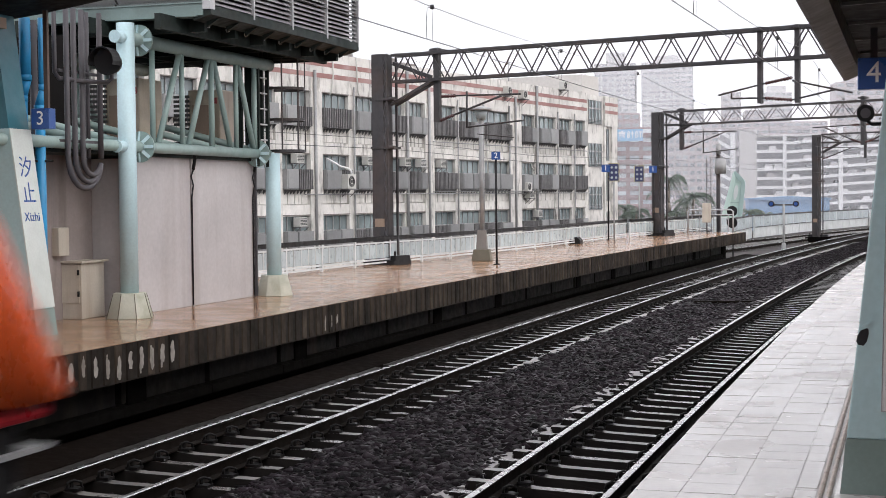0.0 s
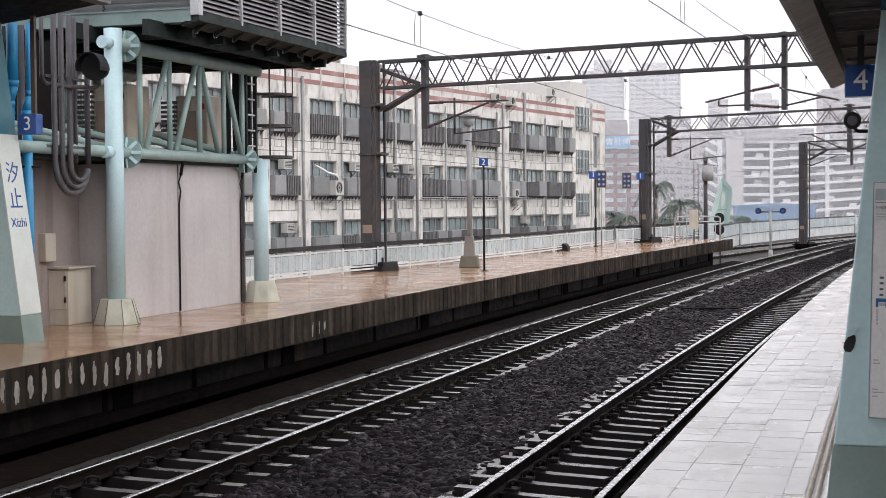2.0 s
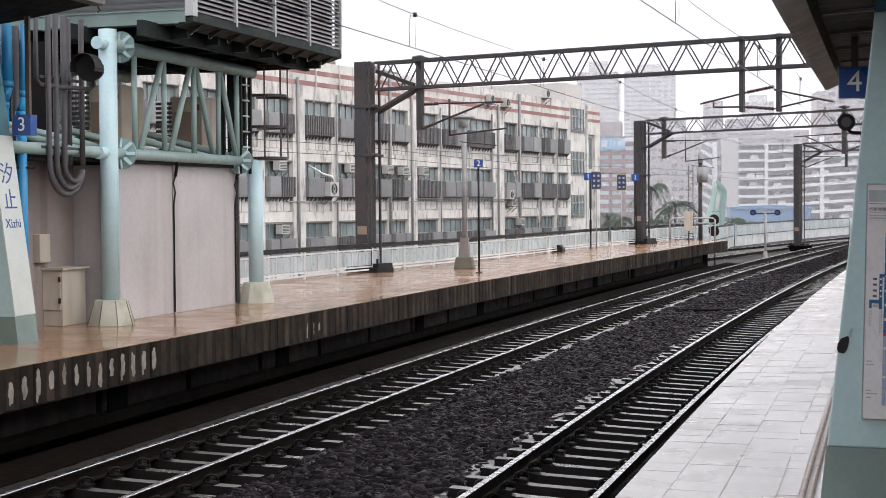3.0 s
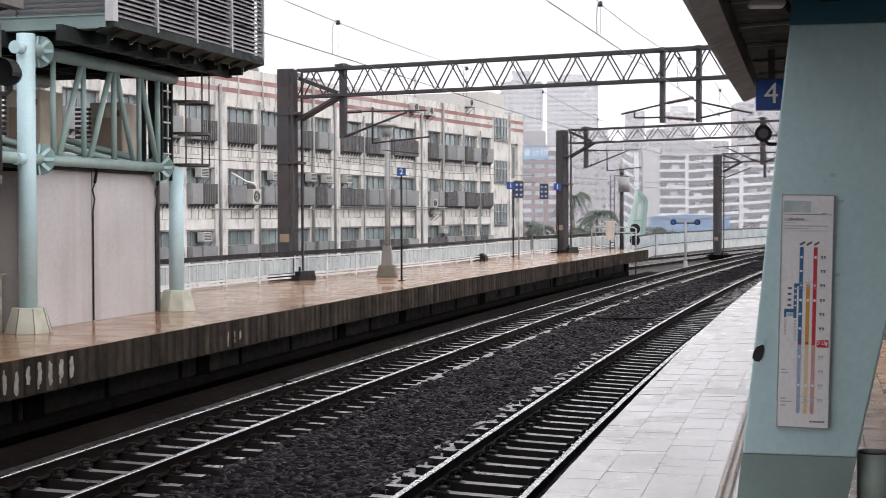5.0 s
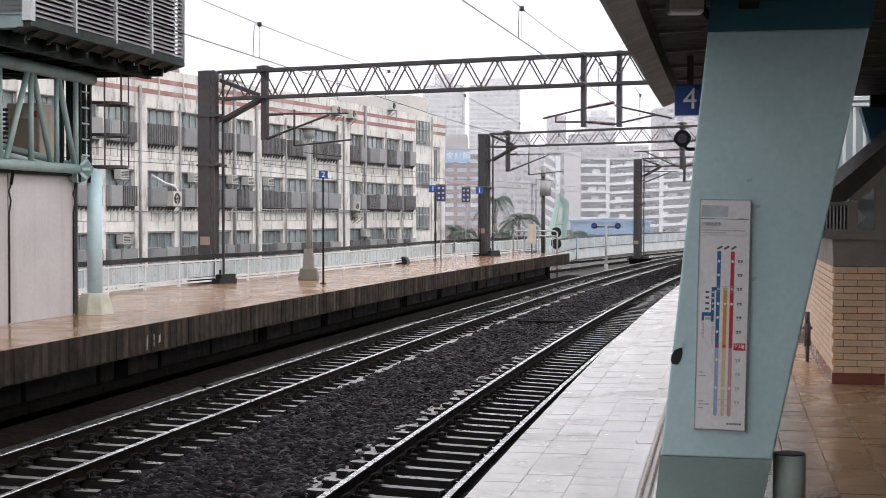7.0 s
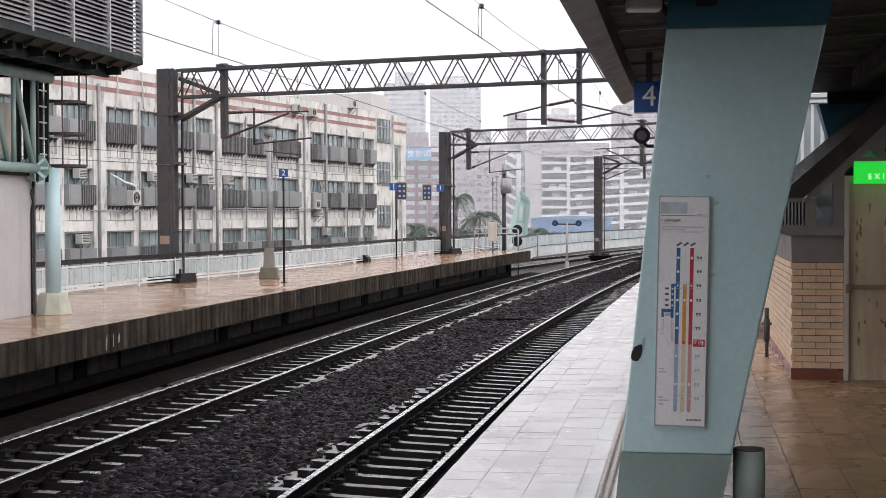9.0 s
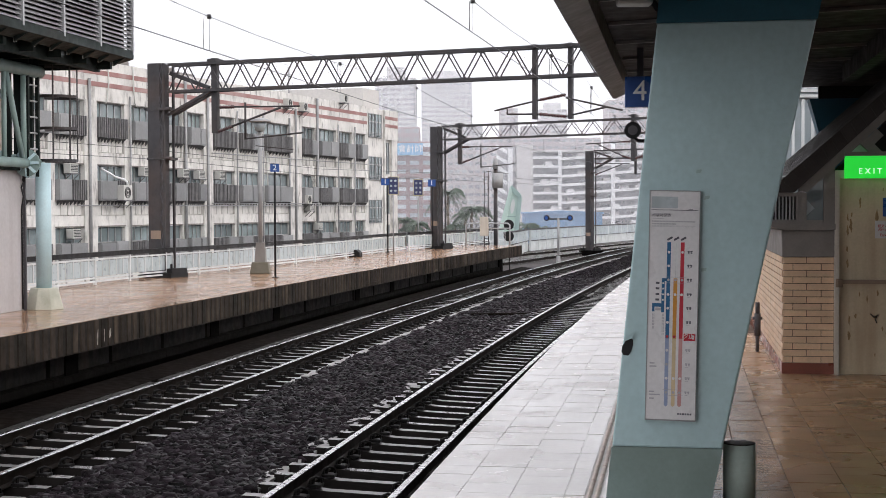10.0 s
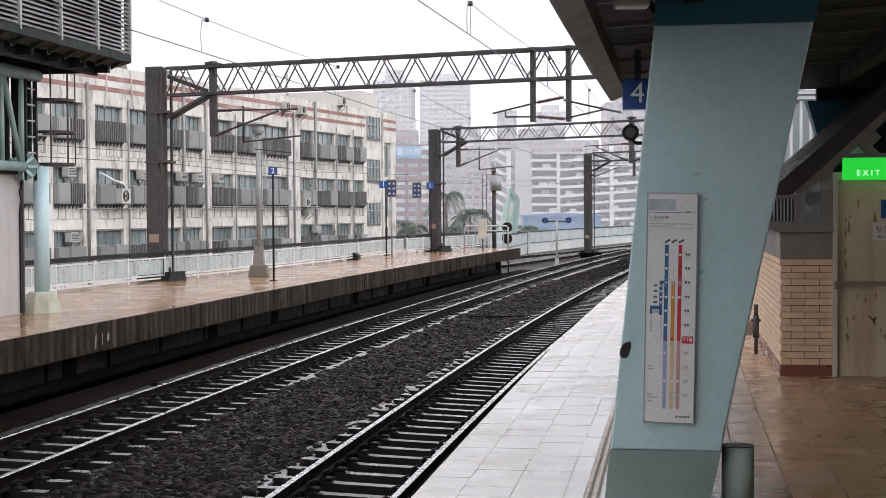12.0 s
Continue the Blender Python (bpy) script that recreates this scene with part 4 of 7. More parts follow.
tube(p1, (9.62, 0, 4.02), (9.62, 0, 4.17))
tube(p1, (11.06, 0, 3.93), (12.05, 0, 4.12))

p2 = thing("catenary_portal", frame_of(-0.26, 64.96, 0.8218, -0.5697), PL, "catenary portal", "catenary portals")
mast(p2, 0.0, PLAT_FAR, 5.42)
mast(p2, 13.5, 0.0, 5.4)
lattice_beam(p2, 0.3, 13.2, 4.84, 5.42, 0.95)
knee(p2, 0.0, 4.86)
strut(p2, 1.15, 3.74, 5.55, 0.16)
strut(p2, 9.62, 3.7, 5.6, 0.16)
side_arm(p2, 1.15, 4.5, 3.8, 1, 2.7, 1.09)
side_arm(p2, 9.62, 4.5, 3.8, -1, 2.2, None)
side_arm(p2, 9.62, 4.5, 3.8, 1, 2.0, None)

p3 = thing("catenary_portal", frame_of(9.24, 92.58, 0.8, -0.6), PL, "catenary portal", "catenary portals")
mast(p3, 0.0, -0.95, 5.4)
mast(p3, 13.5, -0.5, 5.4)
lattice_beam(p3, 0.3, 13.2, 4.9, 5.42, 1.0)
knee(p3, 0.0, 4.92)
strut(p3, 3.2, 3.9, 5.5)
side_arm(p3, 0.2, 4.6, 3.9, 1, 2.6, None)
bm = bmesh.new()
box(bm, -0.6, 0.6, -0.5, 0.5, -1.2, -0.85)
part("footing", bm, M_DARKCON, p3)


def wire_pair(z_low, z_high, sag, supports, droppers, label):
    """Contact and messenger wire, straight in plan from support to support, with looped droppers."""
    w = thing("overhead_wires", Matrix(), label, "overhead wires", "overhead wires")

    def place(s, high):
        for (a, oa), (b, ob) in zip(supports, supports[1:]):
            if a <= s <= b:
                f = (s - a) / (b - a)
                p = spot(a, oa, 0).lerp(spot(b, ob, 0), f)
                p.z = z_high - sag * 4 * f * (1 - f) if high else z_low
                return p

    first, last = supports[0][0], supports[-1][0]
    n = int((last - first) / 2.5)
    for name, high, r in (("contact_wire", False, 0.0075), ("messenger_wire", True, 0.006)):
        bm = bmesh.new()
        path_bar(bm, [place(first + (last - first) * k / n, high) for k in range(n + 1)], r, 5)
        part(name, bm, M_WIRE, w)
    for s in droppers:
        lo, hi = place(s, False), place(s, True)
        bm = bmesh.new()
        bar(bm, lo, hi, 0.004, 5)
        bow = (place(s - 0.3, False) - lo)
        path_bar(bm, [hi, hi + 0.8 * bow + Vector((0, 0, -0.04)), lo.lerp(hi, 0.5) + bow, lo + bow * 0.9], 0.006, 5)
        bar(bm, hi - Vector((0, 0, 0.035)), hi + Vector((0, 0, 0.035)), 0.034, 10)
        part("dropper", bm, M_WIRE, w)
    return w


wire_pair(4.3, 5.2, 0.45, ((-15, -0.3), (8, -0.1), (36, 0.55), (62, 0.2), (92, 0.4), (125, 0.2), (160, 0.3)), (12.0, 21.2, 30.5, 39.5, 48.0, 56.5, 66, 75, 84), "overhead contact and messenger wires above the near track")
wire_pair(4.3, 5.15, 0.32, ((-15, -4.3), (10, -4.2), (38, -4.2), (64, -4.4), (94, -4.2), (125, -4.3), (160, -4.3)), (14.0, 22.7, 31.2, 39.6, 48.0, 56.5, 66, 75, 84), "overhead contact and messenger wires above the far track")
fw = thing("feeder_wires", Matrix(), "thin feeder wires strung from mast to mast", "overhead wires", "overhead wires")
for dz, du in ((3.4, -0.3), (3.1, 0.3)):
    bm = bmesh.new()
    path_bar(bm, [(-11.5 + du, 14, dz), (-9.6 + du, 26, dz - 0.15), (-7.5 + du, 38.2, dz), (-4.0 + du, 51, dz - 0.2), (-0.4 + du, 64.8, dz), (9.0 + du, 92, dz), (30, 140, dz)], 0.008, 5)
    part("feeder_wire", bm, M_WIRE, fw)

# ---- fence behind the far platform ----
FENCE = [(-9.9, 27.0), (-8.95, 31.0), (-7.85, 36.1), (-6.2, 41.5), (-4.1, 50.2), (-1.9, 61.0), (0.2, 67.0), (2.6, 75.0)]
fence = thing("platform_fence", Matrix(), "white railing with pale panels and a black top rail", "fence", kind="structure")


def resample(pts, step):
    out, carry = [], 0.0
    for (x0, y0), (x1, y1) in zip(pts, pts[1:]):
        d = math.hypot(x1 - x0, y1 - y0)
        t = carry
        while t < d:
            out.append((x0 + (x1 - x0) * t / d, y0 + (y1 - y0) * t / d, math.atan2(y1 - y0, x1 - x0)))
            t += step
        carry = t - d
    return out


stations = resample(FENCE, 1.9)
bay_bits = {}
for w, l in (("post", 0), ("panel", 1), ("rail", 2)):
    bm = bmesh.new()
    if l == 0:
        box(bm, -0.03, 0.03, -0.03, 0.03, 0, 0.66)
        mat = M_FENCEWHITE
    elif l == 1:
        box(bm, 0.08, 1.82, -0.01, 0.01, 0.2, 0.56)
        mat = M_FENCEPANEL
    else:
        for z in (0.08, 0.16, 0.6):
            box(bm, 0, 1.9, -0.022, 0.022, z - 0.02, z + 0.02)
        for k in range(1, 5):
            box(bm, 0.38 * k - 0.012, 0.38 * k + 0.012, -0.026, 0.026, 0.2, 0.58)
        mat = M_FENCEWHITE
    bay_bits[w] = mesh_of(w, bm, mat)
bm = bmesh.new()
box(bm, 0, 1.9, -0.05, 0.05, 0.66, 0.77)
bay_bits["top_rail"] = mesh_of("top_rail", bm, M_BLACK)
for x, y, a in stations:
    m = pose(x, y, PLAT_FAR, 0, 0, math.degrees(a))
    for nm, me in bay_bits.items():
        piece(nm, me, fence, m)

line_fence = thing("lineside_fence", Matrix(), "pale concrete lineside fence with slanted pickets", "fence", kind="structure")
bm = bmesh.new()
for k in range(9):
    v = box(bm, 0.25 * k, 0.25 * k + 0.145, -0.03, 0.03, 0.0, 0.67)
    for q in v:
        if q.co.z < 0.3:
            q.co.x -= 0.12
picket = mesh_of("picket_row", bm, M_FENCEWHITE)
bm = bmesh.new()
box(bm, 0, 2.25, -0.04, 0.04, 0.7, 1.35)
lf_panel = mesh_of("panel", bm, M_FENCEPANEL)
bm = bmesh.new()
box(bm, 0, 2.25, -0.05, 0.05, 1.36, 1.46)
box(bm, 0, 2.25, -0.05, 0.05, 0.65, 0.7)
lf_rail = mesh_of("top_rail", bm, M_MAST)
bm = bmesh.new()
box(bm, -0.05, 0.05, -0.06, 0.06, 0, 1.4)
lf_post = mesh_of("post", bm, M_FENCEWHITE)
for x, y, a in resample([(2.4, 76.0), (5.3, 95.0), (10.2, 111.0), (16.4, 128.0), (30.0, 158.0), (52.0, 195.0)], 2.25):
    m = pose(x, y, -0.98, 0, 0, math.degrees(a))
    for nm, me in (("picket_row", picket), ("panel", lf_panel), ("top_rail", lf_rail), ("post", lf_post)):
        piece(nm, me, line_fence, m)

# ballast colour paled here for haze and wet sheen at a grazing view
M_GRAVEL = material("haze_paled_gravel", (0.065, 0.057, 0.055), 0.8, vary=0.35, scale=0.8, grain=12, bump=0.5, stain=(0.02, 0.017, 0.016), stain_amount=0.7, stain_scale=0.6, spec=0.2)
bm = bmesh.new()
sweep(bm, [(-5.3, -1.3), (-5.3, -1.19), (-13.2, -1.15), (-13.2, -1.3)], 70.2, 190, 4)
tagged(part("side_ballast", bm, M_GRAVEL), "gravel bed beside the running lines, paled grey for haze and wet sheen", "gravel bed", kind="structure")
third = thing("third_track", Matrix(), "third track that curves away behind the platform end", "railway track", "railway tracks", "structure")
for mat, pts in ((M_RAIL_TOP, [(2.6, 82.0), (4.8, 90.0), (7.6, 96.8), (11.0, 106.7), (15.4, 118.6), (27.0, 145.0)]), (M_RAIL_TOP, [(3.0, 75.0), (4.9, 81.0), (7.0, 87.6), (10.0, 96.8), (13.8, 107.5), (26.0, 135.0)])):
    bm = bmesh.new()
    for (x0, y0), (x1, y1) in zip(pts, pts[1:]):
        beam(bm, (x0, y0, -0.96), (x1, y1, -0.96), 0.07, 0.03)
    part("rail_head", bm, mat, third)
    bm = bmesh.new()
    for (x0, y0), (x1, y1) in zip(pts, pts[1:]):
        beam(bm, (x0, y0, -1.04), (x1, y1, -1.04), 0.06, 0.13)
    part("rail", bm, M_RAIL, third)
bm = bmesh.new()
for x, y, a in resample([(2.8, 78.5), (4.85, 85.5), (7.3, 92.2), (10.5, 101.7), (14.6, 113.0), (26.5, 140.0)], 0.62):
    box(bm, -1.2, 1.2, -0.1, 0.1, -1.17, -1.08, pose(x, y, 0, 0, 0, math.degrees(a) - 90))
part("sleeper_row", bm, M_SLEEPER, third)

# ---- white factory building ----
FAC = pose(-17.0625, 85.8, 0, 0, 0, -19)
fac = thing("factory_building", FAC, "stained white four-storey factory with red-brown roof stripes", "building")
Y0, Y1 = -32.0, 40.2
bm = bmesh.new()
box(bm, -14.0, -0.32, Y0, Y1 - 0.02, -3.0, 9.2)
part("core_wall", bm, M_CONCWHITE, fac)
bm = bmesh.new()
box(bm, -0.5, 0.06, Y0, 33.3, 7.75, 9.95)
box(bm, -0.5, 0.06, 37.3, Y1, 7.5, 9.95)
part("parapet", bm, M_CONCWHITE, fac)
bm = bmesh.new()
box(bm, -14.0, -0.5, Y0 + 0.1, Y1 - 0.2, 9.2, 9.4)
part("roof", bm, M_TRIM, fac)
for z in (9.3, 8.66):
    bm = bmesh.new()
    box(bm, 0.05, 0.075, Y0, 33.3, z - 0.13, z + 0.13)
    box(bm, 0.05, 0.075, 37.3, Y1, z - 0.13, z + 0.13)
    part("stripe", bm, M_STRIPE, fac, "red-brown painted stripe")
PILASTERS = [(-31.5, .3), (-28.0, .3), (-24.4, .3), (-20.8, .6), (-17.0, .3), (-13.6, .3), (-10.2, .3), (-6.6, .62), (-2.74, .3), (0.7, .26), (3.8, .26), (6.74, .6), (10.7, .3), (14.5, .3), (19.8, .95), (23.5, .3), (27.4, .26), (30.5, .26), (33.35, .35)]
for y, h in PILASTERS:
    bm = bmesh.new()
    box(bm, -0.3, 0.1 if h > 0.5 else 0.02, y - h, y + h, -3.0, 7.75)
    part("pilaster", bm, M_CONCWHITE, fac)
    if h > 0.5:
        bm = bmesh.new()
        bar(bm, (0.18, y - 0.2, -3), (0.18, y - 0.2, 8.9), 0.09, 8)
        part("drain_pipe", bm, M_FRAME, fac)
RB_TOP = 11.5
TOPS = (7.7, 4.25, 0.88)
rnd = random.Random(5)


def window_unit(parent, y0, y1, z0, z1, lights, x=-0.22):
    bm = bmesh.new()
    box(bm, x - 0.03, x, y0, y1, z0, z1)
    win = part("window", bm, M_GLASS, parent)
    bm = bmesh.new()
    t = 0.05
    for k in range(lights + 1):
        y = y0 + (y1 - y0) * k / lights
        box(bm, x, x + 0.06, y - t / 2, y + t / 2, z0, z1)
    box(bm, x, x + 0.062, y0, y1, z0 - t / 2, z0 + t / 2)
    box(bm, x, x + 0.062, y0, y1, z1 - t, z1)
    part("window_frame", bm, M_FRAME, win)
    return win


bm = bmesh.new()
prism(bm, [(0.0, -0.28), (0.26, -0.01), (0.0, -0.01)], -0.02, 0.02)
BRACKET = mesh_of("bracket", bm, M_GRILLE)
ac_spots = []
for (ya, ha), (yb, hb) in zip(PILASTERS, PILASTERS[1:]):
    a, b = ya + ha, yb - hb
    for level, top in enumerate(TOPS):
        window_unit(fac, a + 0.02, b - 0.02, top - 0.85, top, 4)
        mid = (a + b) / 2 + rnd.uniform(-0.3, 0.3)
        for c, d in ((a + 0.05, mid - 0.03), (mid + 0.03, b - 0.05)):
            ribbed = rnd.random() < (0.75 if level == 0 else 0.3)
            pale = rnd.random() < 0.14
            bm = bmesh.new()
            zt, zbm = top - 0.84 + rnd.uniform(-0.06, 0.03), top - 1.93
            if ribbed and not pale:
                n = max(5, int((d - c) / 0.17))
                rib = []
                for k in range(n):
                    y, w = c + (d - c) * k / n, (d - c) / n
                    rib += [(0.22, y), (0.22, y + w * 0.4), (0.3, y + w * 0.45), (0.3, y + w * 0.95)]
                outline = [(-0.05, c)] + rib + [(0.22, d), (-0.05, d)]
                lo = [bm.verts.new((x, y, zbm)) for x, y in outline]
                hi = [bm.verts.new((x, y, zt)) for x, y in outline]
                bm.faces.new(lo)
                bm.faces.new(hi[::-1])
                for i in range(len(lo)):
                    j = (i + 1) % len(lo)
                    bm.faces.new((lo[i], lo[j], hi[j], hi[i]))
                part("window_cage", bm, M_GRILLE, fac, "dark ribbed window cage")
            else:
                box(bm, -0.05, 0.3, c, d, zbm, zt)
                box(bm, 0.3, 0.33, c + 0.06, d - 0.06, zbm + 0.06, zt - 0.06)
                part("window_panel", bm, M_GREYPANEL, fac, "flat grey sheet panel over the window")
            for k in range(4):
                piece("bracket", BRACKET, fac, pose(0, c + (d - c) * (k + 0.5) / 4, zbm))
        n = 4
        for k in range(n):
            bm = bmesh.new()
            c, d = a + (b - a) * k / n, a + (b - a) * (k + 1) / n
            box(bm, -0.3, -0.12, c + 0.03, d - 0.03, top - 2.72, top - 1.96)
            part("spandrel_panel", bm, M_CONCWHITE, fac)
        bm = bmesh.new()
        box(bm, -0.3, 0.0, a, b, top - 3.4, top - 2.76)
        part("spandrel_band", bm, M_CONCWHITE, fac)
        bm = bmesh.new()
        box(bm, -0.1, 0.06, a, b, top, top + 0.06)
        part("lintel_drip", bm, M_TRIM, fac)
        if rnd.random() < 0.08:
            ac_spots.append((rnd.uniform(a + 0.5, b - 0.5), top - 0.62, level))
# pipes along and down the facade
for z, a, b in ((2.05, -8.0, 33.4), (5.35, 7.0, 33.0), (2.2, 7.0, 24.0)):
    bm = bmesh.new()
    bar(bm, (0.2, a, z), (0.2, b, z), 0.035, 6)
    part("service_pipe", bm, M_FRAME, fac)
for y, r in ((3.75, 0.1), (18.6, 0.07), (23.4, 0.11), (27.3, 0.06), (30.6, 0.06), (10.6, 0.05), (-2.6, 0.06), (14.4, 0.05)):
    bm = bmesh.new()
    bar(bm, (0.15, y, -3), (0.15, y, 8.2 if r < 0.1 else 9.9), r, 8)
    part("drain_pipe", bm, M_FRAME, fac)
# stair bay at the end of the facade
bm = bmesh.new()
box(bm, -0.45, -0.1, 33.7, 37.2, -3.0, 9.9)
part("stair_bay_wall", bm, M_CONCWHITE, fac, "grey-stained stair bay")
for z0, z1 in ((7.6, 9.5), (4.15, 6.05), (0.7, 2.55)):
    for c, d in ((34.0, 35.3), (35.45, 36.75)):
        w = window_unit(fac, c, d, z0, z1, 2, -0.09)
        for za, zb in [(z0 + (z1 - z0) * 0.62, z0 + (z1 - z0) * 0.68)] + [(z0 + 0.12 * k, z0 + 0.12 * k + 0.04) for k in range(4)]:
            bm = bmesh.new()
            box(bm, -0.015, 0.025, c, d, za, zb)
            part("window_bar", bm, M_FRAME, w)
bm = bmesh.new()
box(bm, -0.45, 0.02, 37.25, 37.6, -3, 7.5)
box(bm, -0.45, 0.02, 39.0, 40.2, -3, 7.5)
box(bm, -0.45, -0.2, 37.6, 39.0, -3, 7.5)
part("end_bay_wall", bm, M_CONCWHITE, fac)
for z0, z1 in ((4.7, 7.3), (1.4, 3.8), (-1.6, 0.5)):
    window_unit(fac, 37.65, 38.6, z0, z1, 2, -0.15)
# rooftop block
bm = bmesh.new()
box(bm, -22, -0.46, 33.72, 37.2, 9.4, RB_TOP)
part("roof_block", bm, M_ROOFBLOCK, fac, "plain pale rooftop block")
bm = bmesh.new()
box(bm, -7.6, -4.6, 33.66, 33.72, RB_TOP - 1.0, RB_TOP - 0.86)
part("roof_block_slot", bm, M_TRIM, fac)
bm = bmesh.new()
bar(bm, (-6.6, 33.0, 9.4), (-6.6, 33.0, RB_TOP + 1.6), 0.07, 8)
bar(bm, (-6.9, 33.0, RB_TOP + 1.2), (-6.3, 33.0, RB_TOP + 1.2), 0.03, 6)
part("aerial_mast", bm, M_FRAME, fac)

for y, x, w, h in ((0.0, -2.5, 1.6, 0.8), (3.2, -1.0, 0.7, 0.5), (5.5, -1.2, 1.8, 0.35), (-3.5, -2.0, 2.2, 0.3)):
    rt = thing("rooftop_unit", FAC @ pose(x, y, 9.4), "grey rooftop ventilation unit", "ventilator", "rooftop units")
    bm = bmesh.new()
    box(bm, -0.5, 0.5, -w / 2, w / 2, 0, h + 0.5)
    part("casing", bm, M_TRIM, rt, bevel=0.05)
    bm = bmesh.new()
    bar(bm, (0.2, -w / 2, h + 0.3), (0.2, w / 2 + 0.4, h + 0.3), 0.14, 10)
    part("duct", bm, M_LOUVRE, rt)


def wall_ac(m, w=0.75, h=0.5, window=True):
    u = thing("air_conditioner", m, "cream air conditioner hung on the factory wall", "air conditioner", "wall air conditioners")
    bm = bmesh.new()
    box(bm, 0, 0.42, -w / 2, w / 2, 0, h)
    part("casing", bm, M_AC, u, bevel=0.02)
    bm = bmesh.new()
    if window:
        for k in range(5):
            box(bm, 0.42, 0.432, -w / 2 + 0.06, w / 2 - 0.06, 0.08 + k * 0.08, 0.12 + k * 0.08)
    else:
        bar(bm, (0.42, -0.06, h / 2), (0.43, -0.06, h / 2), h * 0.12, 14)
        for rr in (0.22, 0.3, 0.37):
            ring = arc_points((0.43, -0.06, h / 2), h * rr, 0, 2 * math.pi, (0, 1, 0), (0, 0, 1), 18)
            path_bar(bm, ring, 0.018, 5)
    part("grille", bm, M_ACDARK, u)
    bm = bmesh.new()
    box(bm, -0.02, 0.5, -w / 2 - 0.05, w / 2 + 0.05, -0.06, -0.01)
    beam(bm, (0.48, -w / 2, -0.04), (0, -w / 2, -0.45), 0.03)
    beam(bm, (0.48, w / 2, -0.04), (0, w / 2, -0.45), 0.03)
    part("bracket", bm, M_GRILLE, u)
    return u


for y, z in [(a[0], a[1]) for a in ac_spots] + [(-1.2, 3.75), (3.3, 3.75), (5.3, 3.7), (8.0, 3.72), (-8.7, 3.75), (-8.5, 0.3), (23.3, 0.3), (21.8, 1.7)]:
    wall_ac(FAC @ pose(0.0, y, z))
wall_ac(FAC @ pose(0.3, -3.85, 2.35), 0.9, 0.82, False)
cp = thing("condenser_pipe", FAC @ pose(0.32, -3.85, 0), "white insulated pipe bent over to a condenser", "pipe")
bm = bmesh.new()
path_bar(bm, [(-0.3, -1.6, 4.05), (0.05, -1.45, 3.85), (0.15, -0.9, 3.62), (0.2, -0.1, 3.5), (0.22, 0.2, 3.35), (0.22, 0.25, 3.12)], 0.06, 8)
part("pipe", bm, M_WHITE, cp)
for y, z in ((18.0, 8.9), (20.6, 8.8), (28.0, 9.9), (21.2, 2.2)):
    wall_ac(FAC @ pose(0.1, y, z), 0.7, 0.62, False)
for y, z0, z1, bend in ((-4.9, 7.6, 9.9, -0.3), (-2.3, 7.6, 9.9, 0.4), (1.2, 7.5, 9.9, 0.6), (26.5, 0.3, 1.6, 0.5), (30.4, 0.3, 1.7, 0.5), (22.3, 3.6, 4.2, 0.5), (14.9, 2.6, 6.0, 0.4)):
    hp = thing("hanging_pipe", FAC @ pose(0.16, y, 0), "thin pale pipe that hangs down the factory wall", "pipe", "hanging pipes")
    bm = bmesh.new()
    path_bar(bm, [(0, 0, z1), (0.02, 0.02, (z0 + z1) / 2), (0, bend * 0.4, z0 + 0.3), (0, bend, z0)], 0.04, 6)
    part("pipe", bm, M_AC, hp)

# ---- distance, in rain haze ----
# tower and brick colours are paled towards the haze
M_TOWER = material("haze_paled_tower_tile", (0.52, 0.50, 0.50), 0.7, vary=0.06, scale=0.1, grain=1.0, bump=0.0)
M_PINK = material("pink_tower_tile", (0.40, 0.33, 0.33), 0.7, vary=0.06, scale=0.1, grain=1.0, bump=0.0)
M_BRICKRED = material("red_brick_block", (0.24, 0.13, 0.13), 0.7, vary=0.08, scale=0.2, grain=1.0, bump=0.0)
M_DARKWIN = material("dark_window_band", (0.075, 0.08, 0.095), 0.3, vary=0.2, scale=0.2, grain=1.0, bump=0.0, each=True)
M_BLUEHOARD = material("blue_sheet_wall", (0.14, 0.27, 0.45), 0.6, vary=0.08, scale=0.2, bump=0.0)
M_SIGNBLUE = material("pale_blue_sign_board", (0.16, 0.40, 0.66), 0.5, vary=0.05, scale=0.3, bump=0.0)


# window tone lifted to cut its contrast as haze would
M_TOWERWIN = material("tower_window", (0.21, 0.215, 0.24), 0.3, vary=0.25, scale=0.2, grain=1.0, bump=0.0, each=True, spread=0.5)


M_PALEWIN = material("pale_office_window", (0.46, 0.50, 0.55), 0.3, vary=0.2, scale=0.2, grain=1.0, bump=0.0, each=True, spread=0.3)


